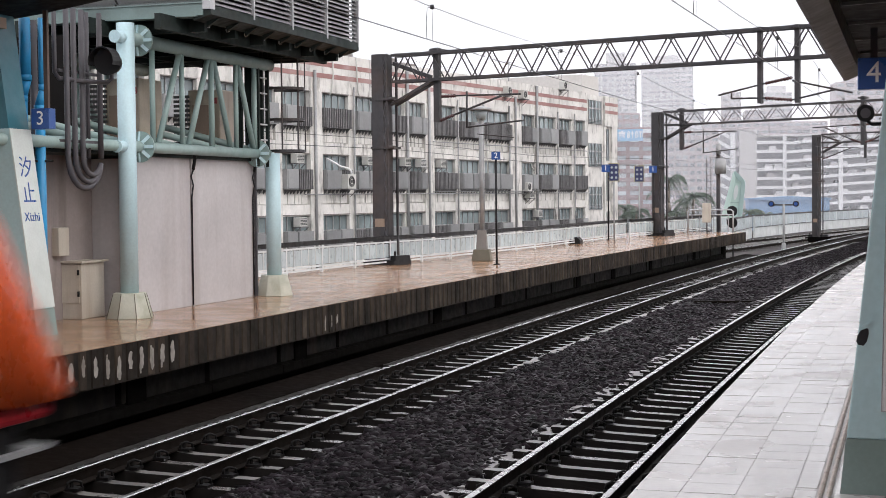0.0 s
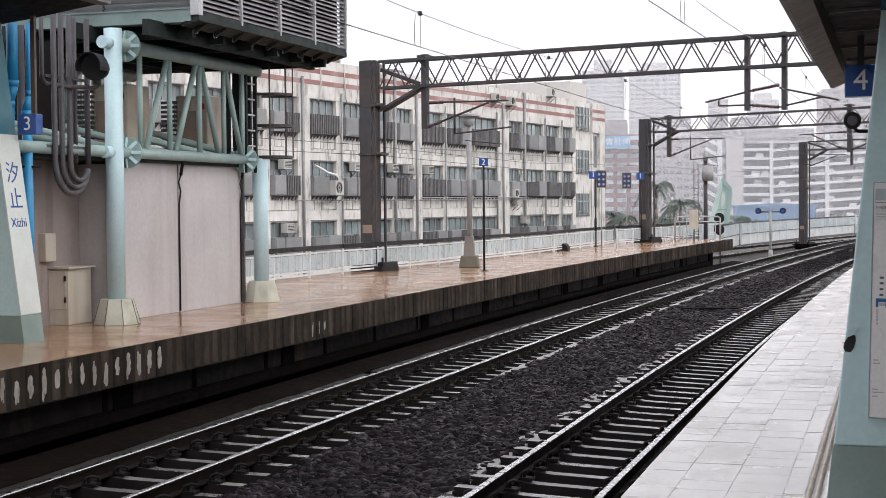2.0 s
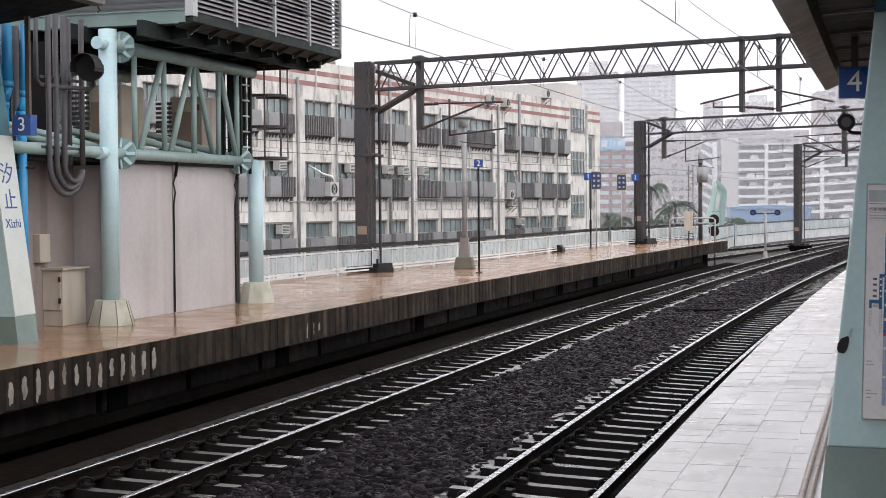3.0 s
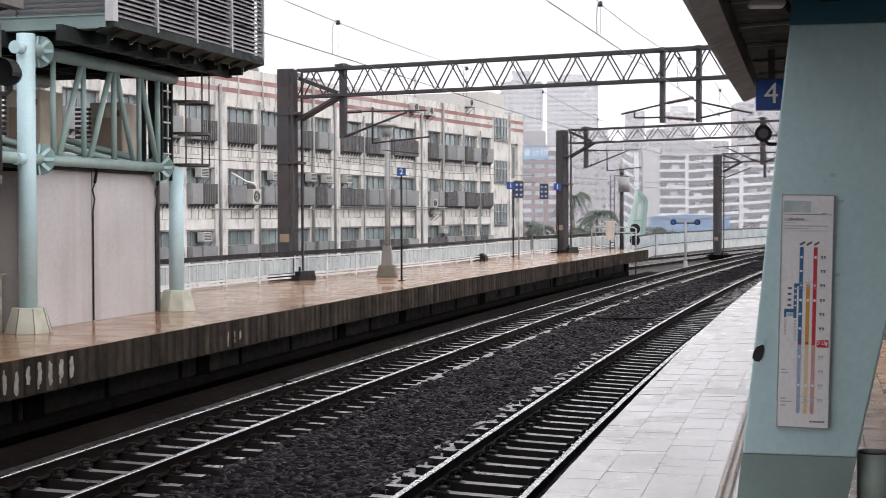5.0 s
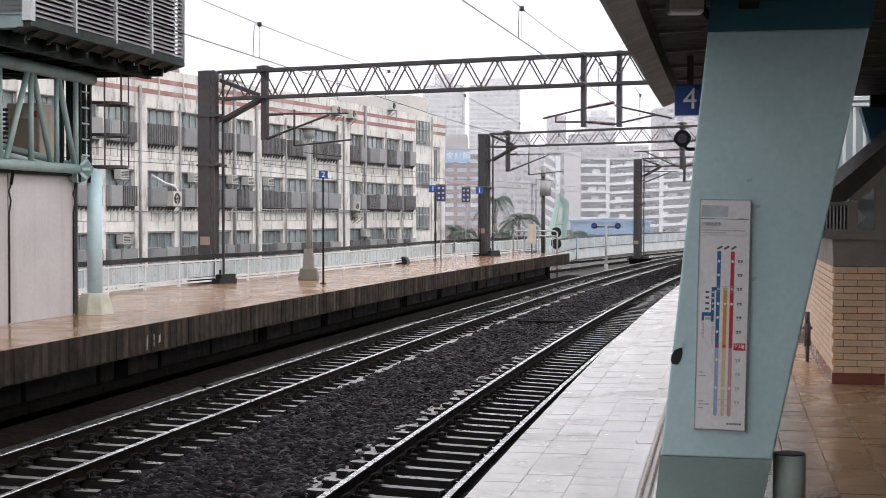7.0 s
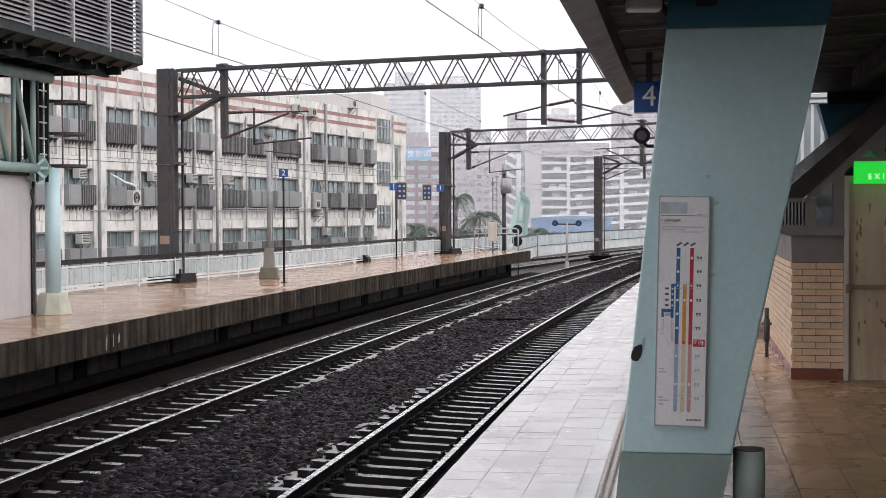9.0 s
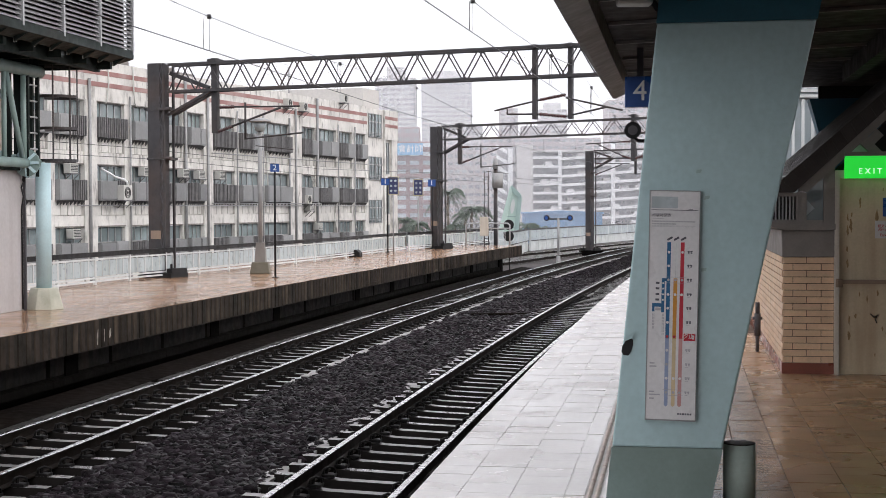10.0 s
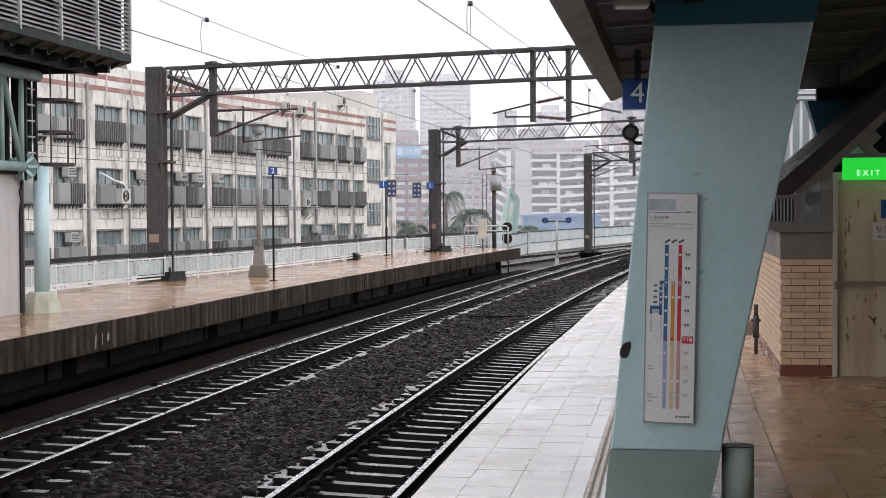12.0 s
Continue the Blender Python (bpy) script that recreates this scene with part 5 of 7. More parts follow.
def tower(name, x0, x1, y, depth, top, mat, label, floors, cols, turn=0.0, crown=None, glass=None):
    """A block of flats with its balconies and windows built floor by floor."""
    cx = (x0 + x1) / 2
    t = thing(name, pose(cx, y, -3, 0, 0, turn), label, "building", "distant buildings")
    w, h = x1 - x0, top + 3
    bm = bmesh.new()
    box(bm, -w / 2, w / 2, 0, depth, 0, h)
    part("wall", bm, mat, t)
    fh = h / floors
    bm = bmesh.new()
    box(bm, -w / cols * 0.36, w / cols * 0.36, -0.12, 0.05, 0, fh * 0.45)
    win = mesh_of("window", bm, glass or M_TOWERWIN)
    bm = bmesh.new()
    box(bm, -w / cols * 0.42, w / cols * 0.42, -0.9, 0.0, 0, fh * 0.32)
    bal = mesh_of("balcony", bm, mat)
    for f in range(1, floors):
        for c in range(cols):
            x = -w / 2 + w * (c + 0.5) / cols
            piece("window", win, t, pose(x, 0, f * fh + fh * 0.35))
            if (c + f // 4) % 3:
                piece("balcony", bal, t, pose(x, 0, f * fh))
    if crown:
        bm = bmesh.new()
        box(bm, -w * crown[0] / 2, w * crown[0] / 2, depth * 0.2, depth * 0.8, h, h + crown[1])
        part("crown", bm, mat, t)
    return t


APT = "apartment_tower"
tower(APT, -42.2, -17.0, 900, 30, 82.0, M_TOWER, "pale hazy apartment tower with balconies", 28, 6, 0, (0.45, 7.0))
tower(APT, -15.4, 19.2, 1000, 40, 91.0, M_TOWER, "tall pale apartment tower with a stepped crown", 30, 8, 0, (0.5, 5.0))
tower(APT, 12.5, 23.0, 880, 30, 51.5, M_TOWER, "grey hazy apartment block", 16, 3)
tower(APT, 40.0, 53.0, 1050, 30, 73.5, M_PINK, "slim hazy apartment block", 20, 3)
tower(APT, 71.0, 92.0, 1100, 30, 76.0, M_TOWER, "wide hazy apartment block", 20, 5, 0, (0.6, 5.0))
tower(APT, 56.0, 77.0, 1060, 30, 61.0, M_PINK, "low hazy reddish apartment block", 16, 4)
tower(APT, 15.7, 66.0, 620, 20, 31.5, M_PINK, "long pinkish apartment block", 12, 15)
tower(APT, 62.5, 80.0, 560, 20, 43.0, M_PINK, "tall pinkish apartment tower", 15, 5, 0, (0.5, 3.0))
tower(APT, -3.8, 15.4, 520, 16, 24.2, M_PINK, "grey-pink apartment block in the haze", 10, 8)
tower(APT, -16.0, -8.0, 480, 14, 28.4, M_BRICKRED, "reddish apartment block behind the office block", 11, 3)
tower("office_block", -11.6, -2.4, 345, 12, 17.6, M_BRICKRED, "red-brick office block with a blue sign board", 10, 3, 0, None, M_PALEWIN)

sb = thing("rooftop_sign", pose(-8.2, 342.6, 15.7), "pale blue sign board with white characters", "sign")
bm = bmesh.new()
box(bm, -3.2, 3.2, -0.2, 0.2, -1.35, 1.35)
part("board", bm, M_SIGNBLUE, sb)
for x in (-2.6, 2.6):
    bm = bmesh.new()
    beam(bm, (x, 0.2, 0.4), (x, 2.45, 0.4), 0.2)
    part("bracket", bm, M_FRAME, sb)
lettering("會計師", 1.95, M_WHITE, sb, pose(0.35, -0.25, 0, 90, 0, 0))

M_PARKWHITE = material("white_car_park_paint", (0.74, 0.74, 0.755), 0.6, vary=0.04, scale=0.2, grain=1.0, bump=0.0)
# grey for inner walls, with the shade of the open decks in the colour
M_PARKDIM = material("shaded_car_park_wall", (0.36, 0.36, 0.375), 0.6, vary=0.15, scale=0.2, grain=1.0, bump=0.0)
park = thing("car_park_building", pose(21.1, 350, 0), "white open-sided multi-storey car park with ramps and parked cars", "building", "distant buildings")
LEVELS = [-3.0 + 2.1 * f + 0.05 for f in range(9)]
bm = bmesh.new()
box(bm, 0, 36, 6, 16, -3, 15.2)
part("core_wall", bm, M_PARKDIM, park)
pr = random.Random(5)
for z in LEVELS:
    bm = bmesh.new()
    box(bm, 0, 6.0, -0.1, 6.2, z - 0.25, z - 0.1)
    part("floor_slab", bm, M_TOWER, park)
    bm = bmesh.new()
    box(bm, 0, 6.0, -0.2, 0.1, z - 0.35, z + 0.3)
    part("parapet", bm, M_PARKWHITE, park)
    bm = bmesh.new()
    prism(bm, [(6.8, z - 0.6), (14, z - 0.1), (36, z + 1.3), (36, z + 1.95), (14, z + 0.55), (6.8, z + 0.05)], -0.2, 0.1)
    part("ramp_parapet", bm, M_PARKWHITE, park)
    bm = bmesh.new()
    prism(bm, [(6.8, z - 0.6), (14, z - 0.1), (36, z + 1.3), (36, z + 1.45), (14, z + 0.05), (6.8, z - 0.45)], 0.1, 6.0)
    part("ramp", bm, M_TOWER, park)
    for k in range(8):
        x = pr.uniform(0.5, 30)
        zz = z - 0.1 if x < 5 else z - 0.45 + max(0, x - 6.8) * 0.064
        if 4.3 < x < 7.2:
            continue
        bm = bmesh.new()
        prism(bm, [(0, 0), (1.9, 0), (1.9, 0.75), (1.6, 1.3), (0.3, 1.3), (0, 0.75)], 0.6, 4.3)
        part("parked_car", bm, pr.choice((M_PARKWHITE, M_TOWER, M_DARKWIN)), park, "", pose(x, 0, zz))
for x0, x1 in ((6.0, 6.8), (18.6, 19.5), (30.0, 31.0)):
    bm = bmesh.new()
    box(bm, x0, x1, -0.5, 0.5, -3, 15.4 if x0 < 10 else 17.0)
    part("pier", bm, M_PARKWHITE, park)
bm = bmesh.new()
box(bm, 0, 36, 0, 16, 15.2, 15.6)
part("roof", bm, M_TOWER, park)
stair = thing("stair_tower", pose(12.8, 349, 0), "plain white stair tower with open zigzag stairs", "building", "distant buildings")
bm = bmesh.new()
box(bm, 4.3, 8.25, -0.6, 6, -3, 16.8)
part("wall", bm, M_TOWER, stair)
bm = bmesh.new()
box(bm, 2.3, 3.4, -0.2, 1, -3, 16.0)
part("column", bm, M_PARKWHITE, stair)
# darker wall tone stands for the shade behind the stairs
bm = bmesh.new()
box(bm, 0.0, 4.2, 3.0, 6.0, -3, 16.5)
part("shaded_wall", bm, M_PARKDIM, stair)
for f in range(8):
    z = -2.5 + 2.45 * f
    bm = bmesh.new()
    prism(bm, [(-0.4, z + 1.5), (2.2, z), (2.2, z + 0.9), (-0.4, z + 2.4)], 0.2, 0.4)
    part("stair_flight", bm, M_PARKWHITE, stair)
for f in range(7):
    bm = bmesh.new()
    box(bm, 3.45, 4.25, -0.3, 0.2, -1.6 + 2.45 * f, -0.6 + 2.45 * f)
    part("landing", bm, M_TOWER, stair)

hoard = thing("blue_shed", pose(12, 200, -3), "low blue sheet-metal shed", "shed")
bm = bmesh.new()
box(bm, -1, 9.5, 0, 8, 0, 4.0)
part("wall", bm, M_BLUEHOARD, hoard)
bm = bmesh.new()
prism(bm, [(-1.2, 4.0), (9.7, 4.0), (9.7, 4.25), (4.2, 4.5), (-1.2, 4.25)], -0.3, 8.3)
part("roof", bm, M_BLUEHOARD, hoard)


def palm(x, y, z, h, spread, seed):
    r = random.Random(seed)
    t = thing("palm_tree", pose(x, y, z), "palm tree with drooping green fronds", "tree", "palm trees")
    bm = bmesh.new()
    for k in range(6):
        bar(bm, (0.08 * math.sin(k), 0.05 * k, h * k / 6), (0.08 * math.sin(k + 1), 0.05 * (k + 1), h * (k + 1) / 6), 0.2 - 0.018 * k, 8, 0.182 - 0.018 * k)
    part("trunk", bm, M_TRUNK, t)
    bm = bmesh.new()
    for k in range(22):
        a, el = r.uniform(0, 6.28), r.uniform(-0.1, 1.2)
        ln = spread * r.uniform(0.75, 1.1)
        prev = None
        for i in range(9):
            f = i / 8
            rad = ln * f * math.cos(el * (1 - 0.3 * f))
            zz = h + ln * (math.sin(el) * f - 0.75 * f * f)
            p = Vector((rad * math.cos(a), 0.3 + rad * math.sin(a), zz))
            if prev is not None:
                side = Vector((-math.sin(a), math.cos(a), 0))
                for sgn in (-1, 1):
                    for j in range(2):
                        q = prev.lerp(p, j / 2)
                        tip = q + sgn * side * ln * 0.22 * (1 - 0.6 * f) + (p - prev) * 1.2 + Vector((0, 0, -0.16 * ln * (0.5 + f)))
                        q2 = q + (p - prev) * 0.35
                        bm.faces.new([bm.verts.new(q), bm.verts.new(q2), bm.verts.new(tip)])
            prev = p
    part("crown", bm, M_LEAF, t)


for n, (x, y, h, spread) in enumerate(((-3.6, 132, 3.4, 2.0), (-2.5, 130, 3.1, 1.9), (-3.0, 134, 2.7, 1.7), (0.35, 132, 6.0, 2.3), (2.5, 132, 4.4, 2.4), (2.0, 136, 4.0, 1.9), (0.95, 131, 3.0, 1.6), (7.8, 140, 2.9, 2.0), (9.4, 142, 2.7, 1.8), (6.2, 142, 2.8, 1.7))):
    palm(x, y, -3, h + 0.2, spread * 0.82, n + 1)


# thin sheets added between the near roofs and the city to imitate rain haze
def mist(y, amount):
    m = bpy.data.materials.new("haze_sheet")
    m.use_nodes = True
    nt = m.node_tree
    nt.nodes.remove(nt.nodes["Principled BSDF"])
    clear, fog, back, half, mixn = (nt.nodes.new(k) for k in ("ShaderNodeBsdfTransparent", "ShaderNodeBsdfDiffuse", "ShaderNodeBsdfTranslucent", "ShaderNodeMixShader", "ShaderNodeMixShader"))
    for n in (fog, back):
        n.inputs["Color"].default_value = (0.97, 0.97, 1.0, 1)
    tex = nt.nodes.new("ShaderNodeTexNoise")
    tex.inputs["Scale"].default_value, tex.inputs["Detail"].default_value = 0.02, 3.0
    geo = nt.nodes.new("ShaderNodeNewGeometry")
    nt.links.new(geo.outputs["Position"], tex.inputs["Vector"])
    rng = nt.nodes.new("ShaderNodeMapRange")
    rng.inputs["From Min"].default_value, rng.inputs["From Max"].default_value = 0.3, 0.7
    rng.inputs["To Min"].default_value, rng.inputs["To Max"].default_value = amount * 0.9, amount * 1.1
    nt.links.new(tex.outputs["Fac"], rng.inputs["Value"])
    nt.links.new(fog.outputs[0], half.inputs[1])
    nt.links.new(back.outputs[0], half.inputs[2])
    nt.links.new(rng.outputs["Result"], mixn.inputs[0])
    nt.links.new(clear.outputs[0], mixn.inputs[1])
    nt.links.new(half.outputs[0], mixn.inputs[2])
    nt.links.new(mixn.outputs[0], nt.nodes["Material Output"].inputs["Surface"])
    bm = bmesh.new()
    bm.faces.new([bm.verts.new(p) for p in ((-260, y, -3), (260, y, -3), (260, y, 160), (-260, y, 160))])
    ob = part("haze_sheet", bm, m)
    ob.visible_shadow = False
    tagged(ob, "thin translucent sheet added to imitate rain haze over the distance", "mist", kind="structure")


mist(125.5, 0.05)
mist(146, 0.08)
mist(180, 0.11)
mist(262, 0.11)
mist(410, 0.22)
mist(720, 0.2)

# ---- things on the far platform ----
def pole_sign(s_xy, text, height, label, w=0.26, shift=0.0):
    t = thing("number_post", pose(*s_xy, PLAT_FAR, 0, 0, 6), label, "sign post", "stop number posts")
    bm = bmesh.new()
    bar(bm, (0, 0, 0), (0, 0, height), 0.028, 10)
    bar(bm, (0, 0, 0), (0, 0, 0.02), 0.09, 10)
    part("pole", bm, M_BLACK, t)
    bm = bmesh.new()
    box(bm, -w / 2 + shift, w / 2 + shift, -0.05, -0.03, height - w * 0.75, height + w * 0.15)
    box(bm, w / 2 - 0.01 + shift, w / 2 + shift, -0.03, 0.12, height - w * 0.75, height + w * 0.15)
    part("plate", bm, M_BLUE, t, "blue enamel plate")
    lettering(text, w * 0.9, M_WHITE, t, pose(shift, -0.054, height - w * 0.3, 90, 0, 0))
    return t


pole_sign((-4.38, 37.9), "2", 2.9, "black post with a blue plate and white number 2", 0.23)
pole_sign((-2.27, 58.6), "1", 2.95, "black post with a blue plate and white number 1", 0.33, -0.1)
pole_sign((-0.52, 64.0), "1", 2.98, "black post with a blue plate and white number 1", 0.33, -0.04)


M_MINTPALE = material("pale_mint_sheet", (0.50, 0.64, 0.59), 0.5, vary=0.06, scale=1.0, bump=0.02)
M_OCHRE = material("worn_ochre_frame", (0.42, 0.37, 0.2), 0.5)
M_NAVY = material("navy_board", (0.02, 0.028, 0.10), 0.4, vary=0.05, bump=0)


def stop_board(x, y, label):
    t = thing("stop_marker_board", pose(x, y, PLAT_FAR, 0, 0, 5), label, "sign board", "stop marker boards")
    bm = bmesh.new()
    bar(bm, (0, 0, 0), (0, 0, 2.4), 0.03, 8)
    part("pole", bm, M_FRAME, t)
    bm = bmesh.new()
    box(bm, -0.215, 0.215, -0.03, 0.0, 2.33, 3.05)
    part("frame", bm, M_OCHRE, t)
    bm = bmesh.new()
    box(bm, -0.185, 0.185, -0.036, -0.031, 2.36, 3.02)
    part("board", bm, M_NAVY, t)
    bm = bmesh.new()
    for r in range(3):
        for c in range(2):
            bar(bm, (-0.085 + 0.17 * c, -0.037, 2.48 + 0.2 * r), (-0.085 + 0.17 * c, -0.042, 2.48 + 0.2 * r), 0.05, 12)
    part("disc_mark", bm, M_FENCEPANEL, t)


stop_board(-2.05, 58.7, "dark blue stop board with pale round marks")
stop_board(-1.15, 64.3, "dark blue stop board with pale round marks")

lp = thing("platform_lamp_post", pose(-5.06, 40.3, PLAT_FAR), "grey lamp post with a flat conical head on a concrete base", "lamp post")
bm = bmesh.new()
v = box(bm, -0.27, 0.27, -0.27, 0.27, 0, 0.32)
for q in v:
    if q.co.z > 0.1:
        q.co.x *= 0.8
        q.co.y *= 0.8
part("base", bm, M_MOSSCON, lp, "mossy brown concrete base", bevel=0.02)
bm = bmesh.new()
v = box(bm, -0.15, 0.15, -0.15, 0.15, 0.32, 0.85)
for q in v:
    if q.co.z > 0.5:
        q.co.x *= 0.75
        q.co.y *= 0.75
part("pedestal", bm, M_TRIM, lp)
bm = bmesh.new()
bar(bm, (0, 0, 0.8), (0, 0, 3.9), 0.06, 12)
part("pole", bm, M_FRAME, lp)
bm = bmesh.new()
bar(bm, (0, 0, 3.9), (0, 0, 4.15), 0.12, 16, 0.2)
part("lantern", bm, M_FENCEPANEL, lp)
bm = bmesh.new()
bar(bm, (0, 0, 4.15), (0, 0, 4.19), 0.3, 20, 0.32)
bar(bm, (0, 0, 4.19), (0, 0, 4.26), 0.32, 20, 0.12)
part("cap", bm, M_LOUVRE, lp)

bag = thing("track_machine", pose(-3.3, 54.1, PLAT_FAR, 0, 0, -12), "small black switch machine with a grey lid", "machine")
bm = bmesh.new()
prism(bm, [(-0.2, 0), (0.22, 0), (0.22, 0.15), (0.08, 0.27), (-0.12, 0.25), (-0.2, 0.12)], -0.2, 0.2)
part("housing", bm, M_BLACK, bag, bevel=0.02)
bm = bmesh.new()
bar(bm, (-0.1, 0, 0.24), (-0.1, 0, 0.42), 0.05, 10)
bar(bm, (-0.1, 0, 0.4), (-0.1, 0, 0.46), 0.09, 10)
part("lid", bm, M_TRIM, bag)
gb = thing("grey_box", pose(-4.1, 54.6, PLAT_FAR), "low grey metal box on the platform", "box")
bm = bmesh.new()
box(bm, -0.35, 0.35, -0.2, 0.2, 0, 0.22)
part("body", bm, M_TRIM, gb, bevel=0.02)

guard = thing("platform_end_rail", along(67.6, -6.6, PLAT_FAR), "steel hand rail at the platform end", "hand rail")
bm = bmesh.new()
path_bar(bm, [(-1.62, -0.4, 0), (-1.62, -0.4, 1.0), (-1.52, -0.4, 1.08), (0.3, -0.2, 1.08), (0.4, -0.2, 1.0), (0.4, -0.2, 0)], 0.035, 8)
part("top_rail", bm, M_LOUVRE, guard)
for x in np.linspace(-1.45, 0.2, 6):
    bm = bmesh.new()
    bar(bm, (x, -0.3, 0), (x, -0.3, 0.85), 0.02, 6)
    part("baluster", bm, M_LOUVRE, guard)
bm = bmesh.new()
bar(bm, (-1.62, -0.4, 0.85), (0.4, -0.2, 0.85), 0.025, 8)
part("mid_rail", bm, M_LOUVRE, guard)
wb = thing("white_notice", along(67.2, -7.36, PLAT_FAR), "white notice panel on a short post", "notice board")
bm = bmesh.new()
box(bm, -0.2, 0.2, -0.03, 0.03, 0.5, 1.38)
part("panel", bm, M_CREAM, wb, bevel=0.01)
bm = bmesh.new()
bar(bm, (0, 0.05, 0), (0, 0.05, 1.0), 0.03, 8)
part("post", bm, M_PIPE, wb)
dd = thing("disc_signal", along(67.9, -6.3, -1.2), "two black signal discs on a thin post", "signal")
bm = bmesh.new()
bar(bm, (0, 0, 0), (0, 0, 2.3), 0.03, 8)
part("post", bm, M_BLACK, dd)
for z in (1.72, 2.25):
    bm = bmesh.new()
    bar(bm, (-0.03, -0.05, z), (-0.03, -0.02, z), 0.24, 24)
    part("disc", bm, M_BLACK, dd)
spk = thing("loudspeaker_post", pose(2.5, 72.0, PLAT_FAR), "dark post with a grey cylinder cabinet near its top", "post")
bm = bmesh.new()
bar(bm, (0, 0, -1.2), (0, 0, 4.1), 0.1, 10)
part("post", bm, M_MAST, spk)
bm = bmesh.new()
bar(bm, (0.1, -0.1, 2.75), (0.1, -0.1, 3.5), 0.27, 14)
bar(bm, (0, -0.1, 3.7), (0, -0.1, 4.2), 0.12, 10)
part("cabinet", bm, M_FRAME, spk)
bm = bmesh.new()
for x in (-0.55, -0.35):
    bar(bm, (x, 0, 0), (x, 0, 3.6), 0.02, 6)
for k in range(12):
    bar(bm, (-0.55, 0, 0.3 * k), (-0.35, 0, 0.3 * k), 0.015, 5)
part("step_iron", bm, M_MAST, spk)
ts = thing("twin_lamp_signal", along(77.1, -5.42, -1.2), "low post with a cross bar and two round lamps", "signal")
bm = bmesh.new()
bar(bm, (0, 0, 0), (0, 0, 2.5), 0.06, 10)
bar(bm, (0, 0, 0), (0, 0, 0.5), 0.13, 10, 0.1)
part("post", bm, M_FRAME, ts)
bm = bmesh.new()
bar(bm, (-0.65, 0, 2.45), (0.65, 0, 2.45), 0.035, 8)
part("cross_bar", bm, M_MAST, ts)
for x in (-0.62, 0.62):
    bm = bmesh.new()
    bar(bm, (x, -0.1, 2.5), (x, 0.1, 2.5), 0.15, 18)
    lampo = part("lamp", bm, M_BLACK, ts)
    bm = bmesh.new()
    bar(bm, (x, -0.11, 2.5), (x, -0.1, 2.5), 0.1, 18)
    part("lens", bm, M_BLUE, lampo)
gs = thing("slanted_pylon", pose(4.35, 100, 0, 0, 0, -4), "mint slanted pylon with a pale panel and an oval opening", "pylon")
bm = bmesh.new()
prism(bm, [(-1.3, -2.0), (-0.75, -2.0), (0.26, 2.95), (0.14, 3.3), (0.02, 2.9)], -0.2, 0.5)
part("leg", bm, M_MINTPALE, gs, bevel=0.02)
bm = bmesh.new()
beam(bm, (0.14, 0, 3.28), (0.8, 0, 2.6), 0.1, 0.3)
part("sloping_top", bm, M_MINT, gs)
bm = bmesh.new()
beam(bm, (0.78, 0, 2.62), (0.3, 0, -2.0), 0.1, 0.3)
part("edge_post", bm, M_MINT, gs)
bm = bmesh.new()
prism(bm, [(-0.78, -2.0), (0.3, -2.0), (0.76, 2.6), (0.2, 3.12)], 0.06, 0.12)
part("panel", bm, M_MINTPALE, gs, "pale mint sheet panel")
bm = bmesh.new()
prism(bm, [(0.28 + 0.14 * math.cos(a) + 0.06 * math.sin(a), 1.95 + 0.5 * math.sin(a)) for a in np.linspace(0, 2 * math.pi, 20, endpoint=False)], 0.03, 0.058)
part("oval_opening", bm, M_FENCEWHITE, gs)
for z in (0.5, 1.25):
    bm = bmesh.new()
    beam(bm, (-0.4 + 0.2 * z, 0.04, z), (0.54 + 0.08 * z, 0.04, z), 0.05, 0.05)
    part("cross_rail", bm, M_MINT, gs)

# ---- near platform: pillar, board, canopy, exit house ----
PP = pose(1.312, 9.0, 0, 0, 0, -10)
np_ = thing("slanted_pillar", PP, "pale blue slanted pillar with teal top and grey-green base", "pillar")


def leg(bm, z0, z1, y0, y1, grow=0.0):
    xl = lambda z: -0.325 - grow + 0.105 * z
    xr = lambda z: 0.31 + grow + 0.212 * z
    prism(bm, [(xl(z0), z0), (xr(z0), z0), (xr(z1), z1), (xl(z1), z1)], y0, y1)


bm = bmesh.new()
leg(bm, 0.335, 2.94, 0, 0.5)
part("body", bm, M_PILLAR, np_, bevel=0.012)
bm = bmesh.new()
leg(bm, 2.94, 3.6, -0.004, 0.504, 0.004)
part("top", bm, M_TEAL, np_, "dark teal painted top")
bm = bmesh.new()
leg(bm, 0.0, 0.335, -0.003, 0.503, 0.003)
part("base", bm, M_PILLAR_BASE, np_, "grey-green painted base")
bm = bmesh.new()
prism(bm, [(-0.232, 0.925), (-0.222, 0.905), (-0.19, 0.9), (-0.172, 0.925), (-0.16, 0.97), (-0.162, 1.0), (-0.178, 1.012), (-0.205, 0.995), (-0.226, 0.96)], -0.004, 0.05)
part("chip", bm, M_BLACK, np_, "dark chipped hole in the paint")
bm = bmesh.new()
prism(bm, [(-0.222, 0.985), (-0.16, 1.012), (-0.15, 1.06), (-0.17, 1.035), (-0.2, 1.02)], -0.012, -0.004)
part("paint_flake", bm, M_PILLAR, np_)
bm = bmesh.new()
for x, z in ((0.21, 1.75), (0.27, 1.86), (0.22, 2.02), (0.25, 1.42)):
    prism(bm, [(x, z), (x + 0.03, z + 0.005), (x + 0.035, z + 0.025), (x + 0.004, z + 0.022)], -0.003, 0.0)
part("tape_mark", bm, M_MINT, np_)

board = thing("route_board", PP @ pose(0.0, -0.022, 0.514, 0, 1.24, 0), "white route board with blue, orange and red line bars", "notice board")
BX = -0.0845
bm = bmesh.new()
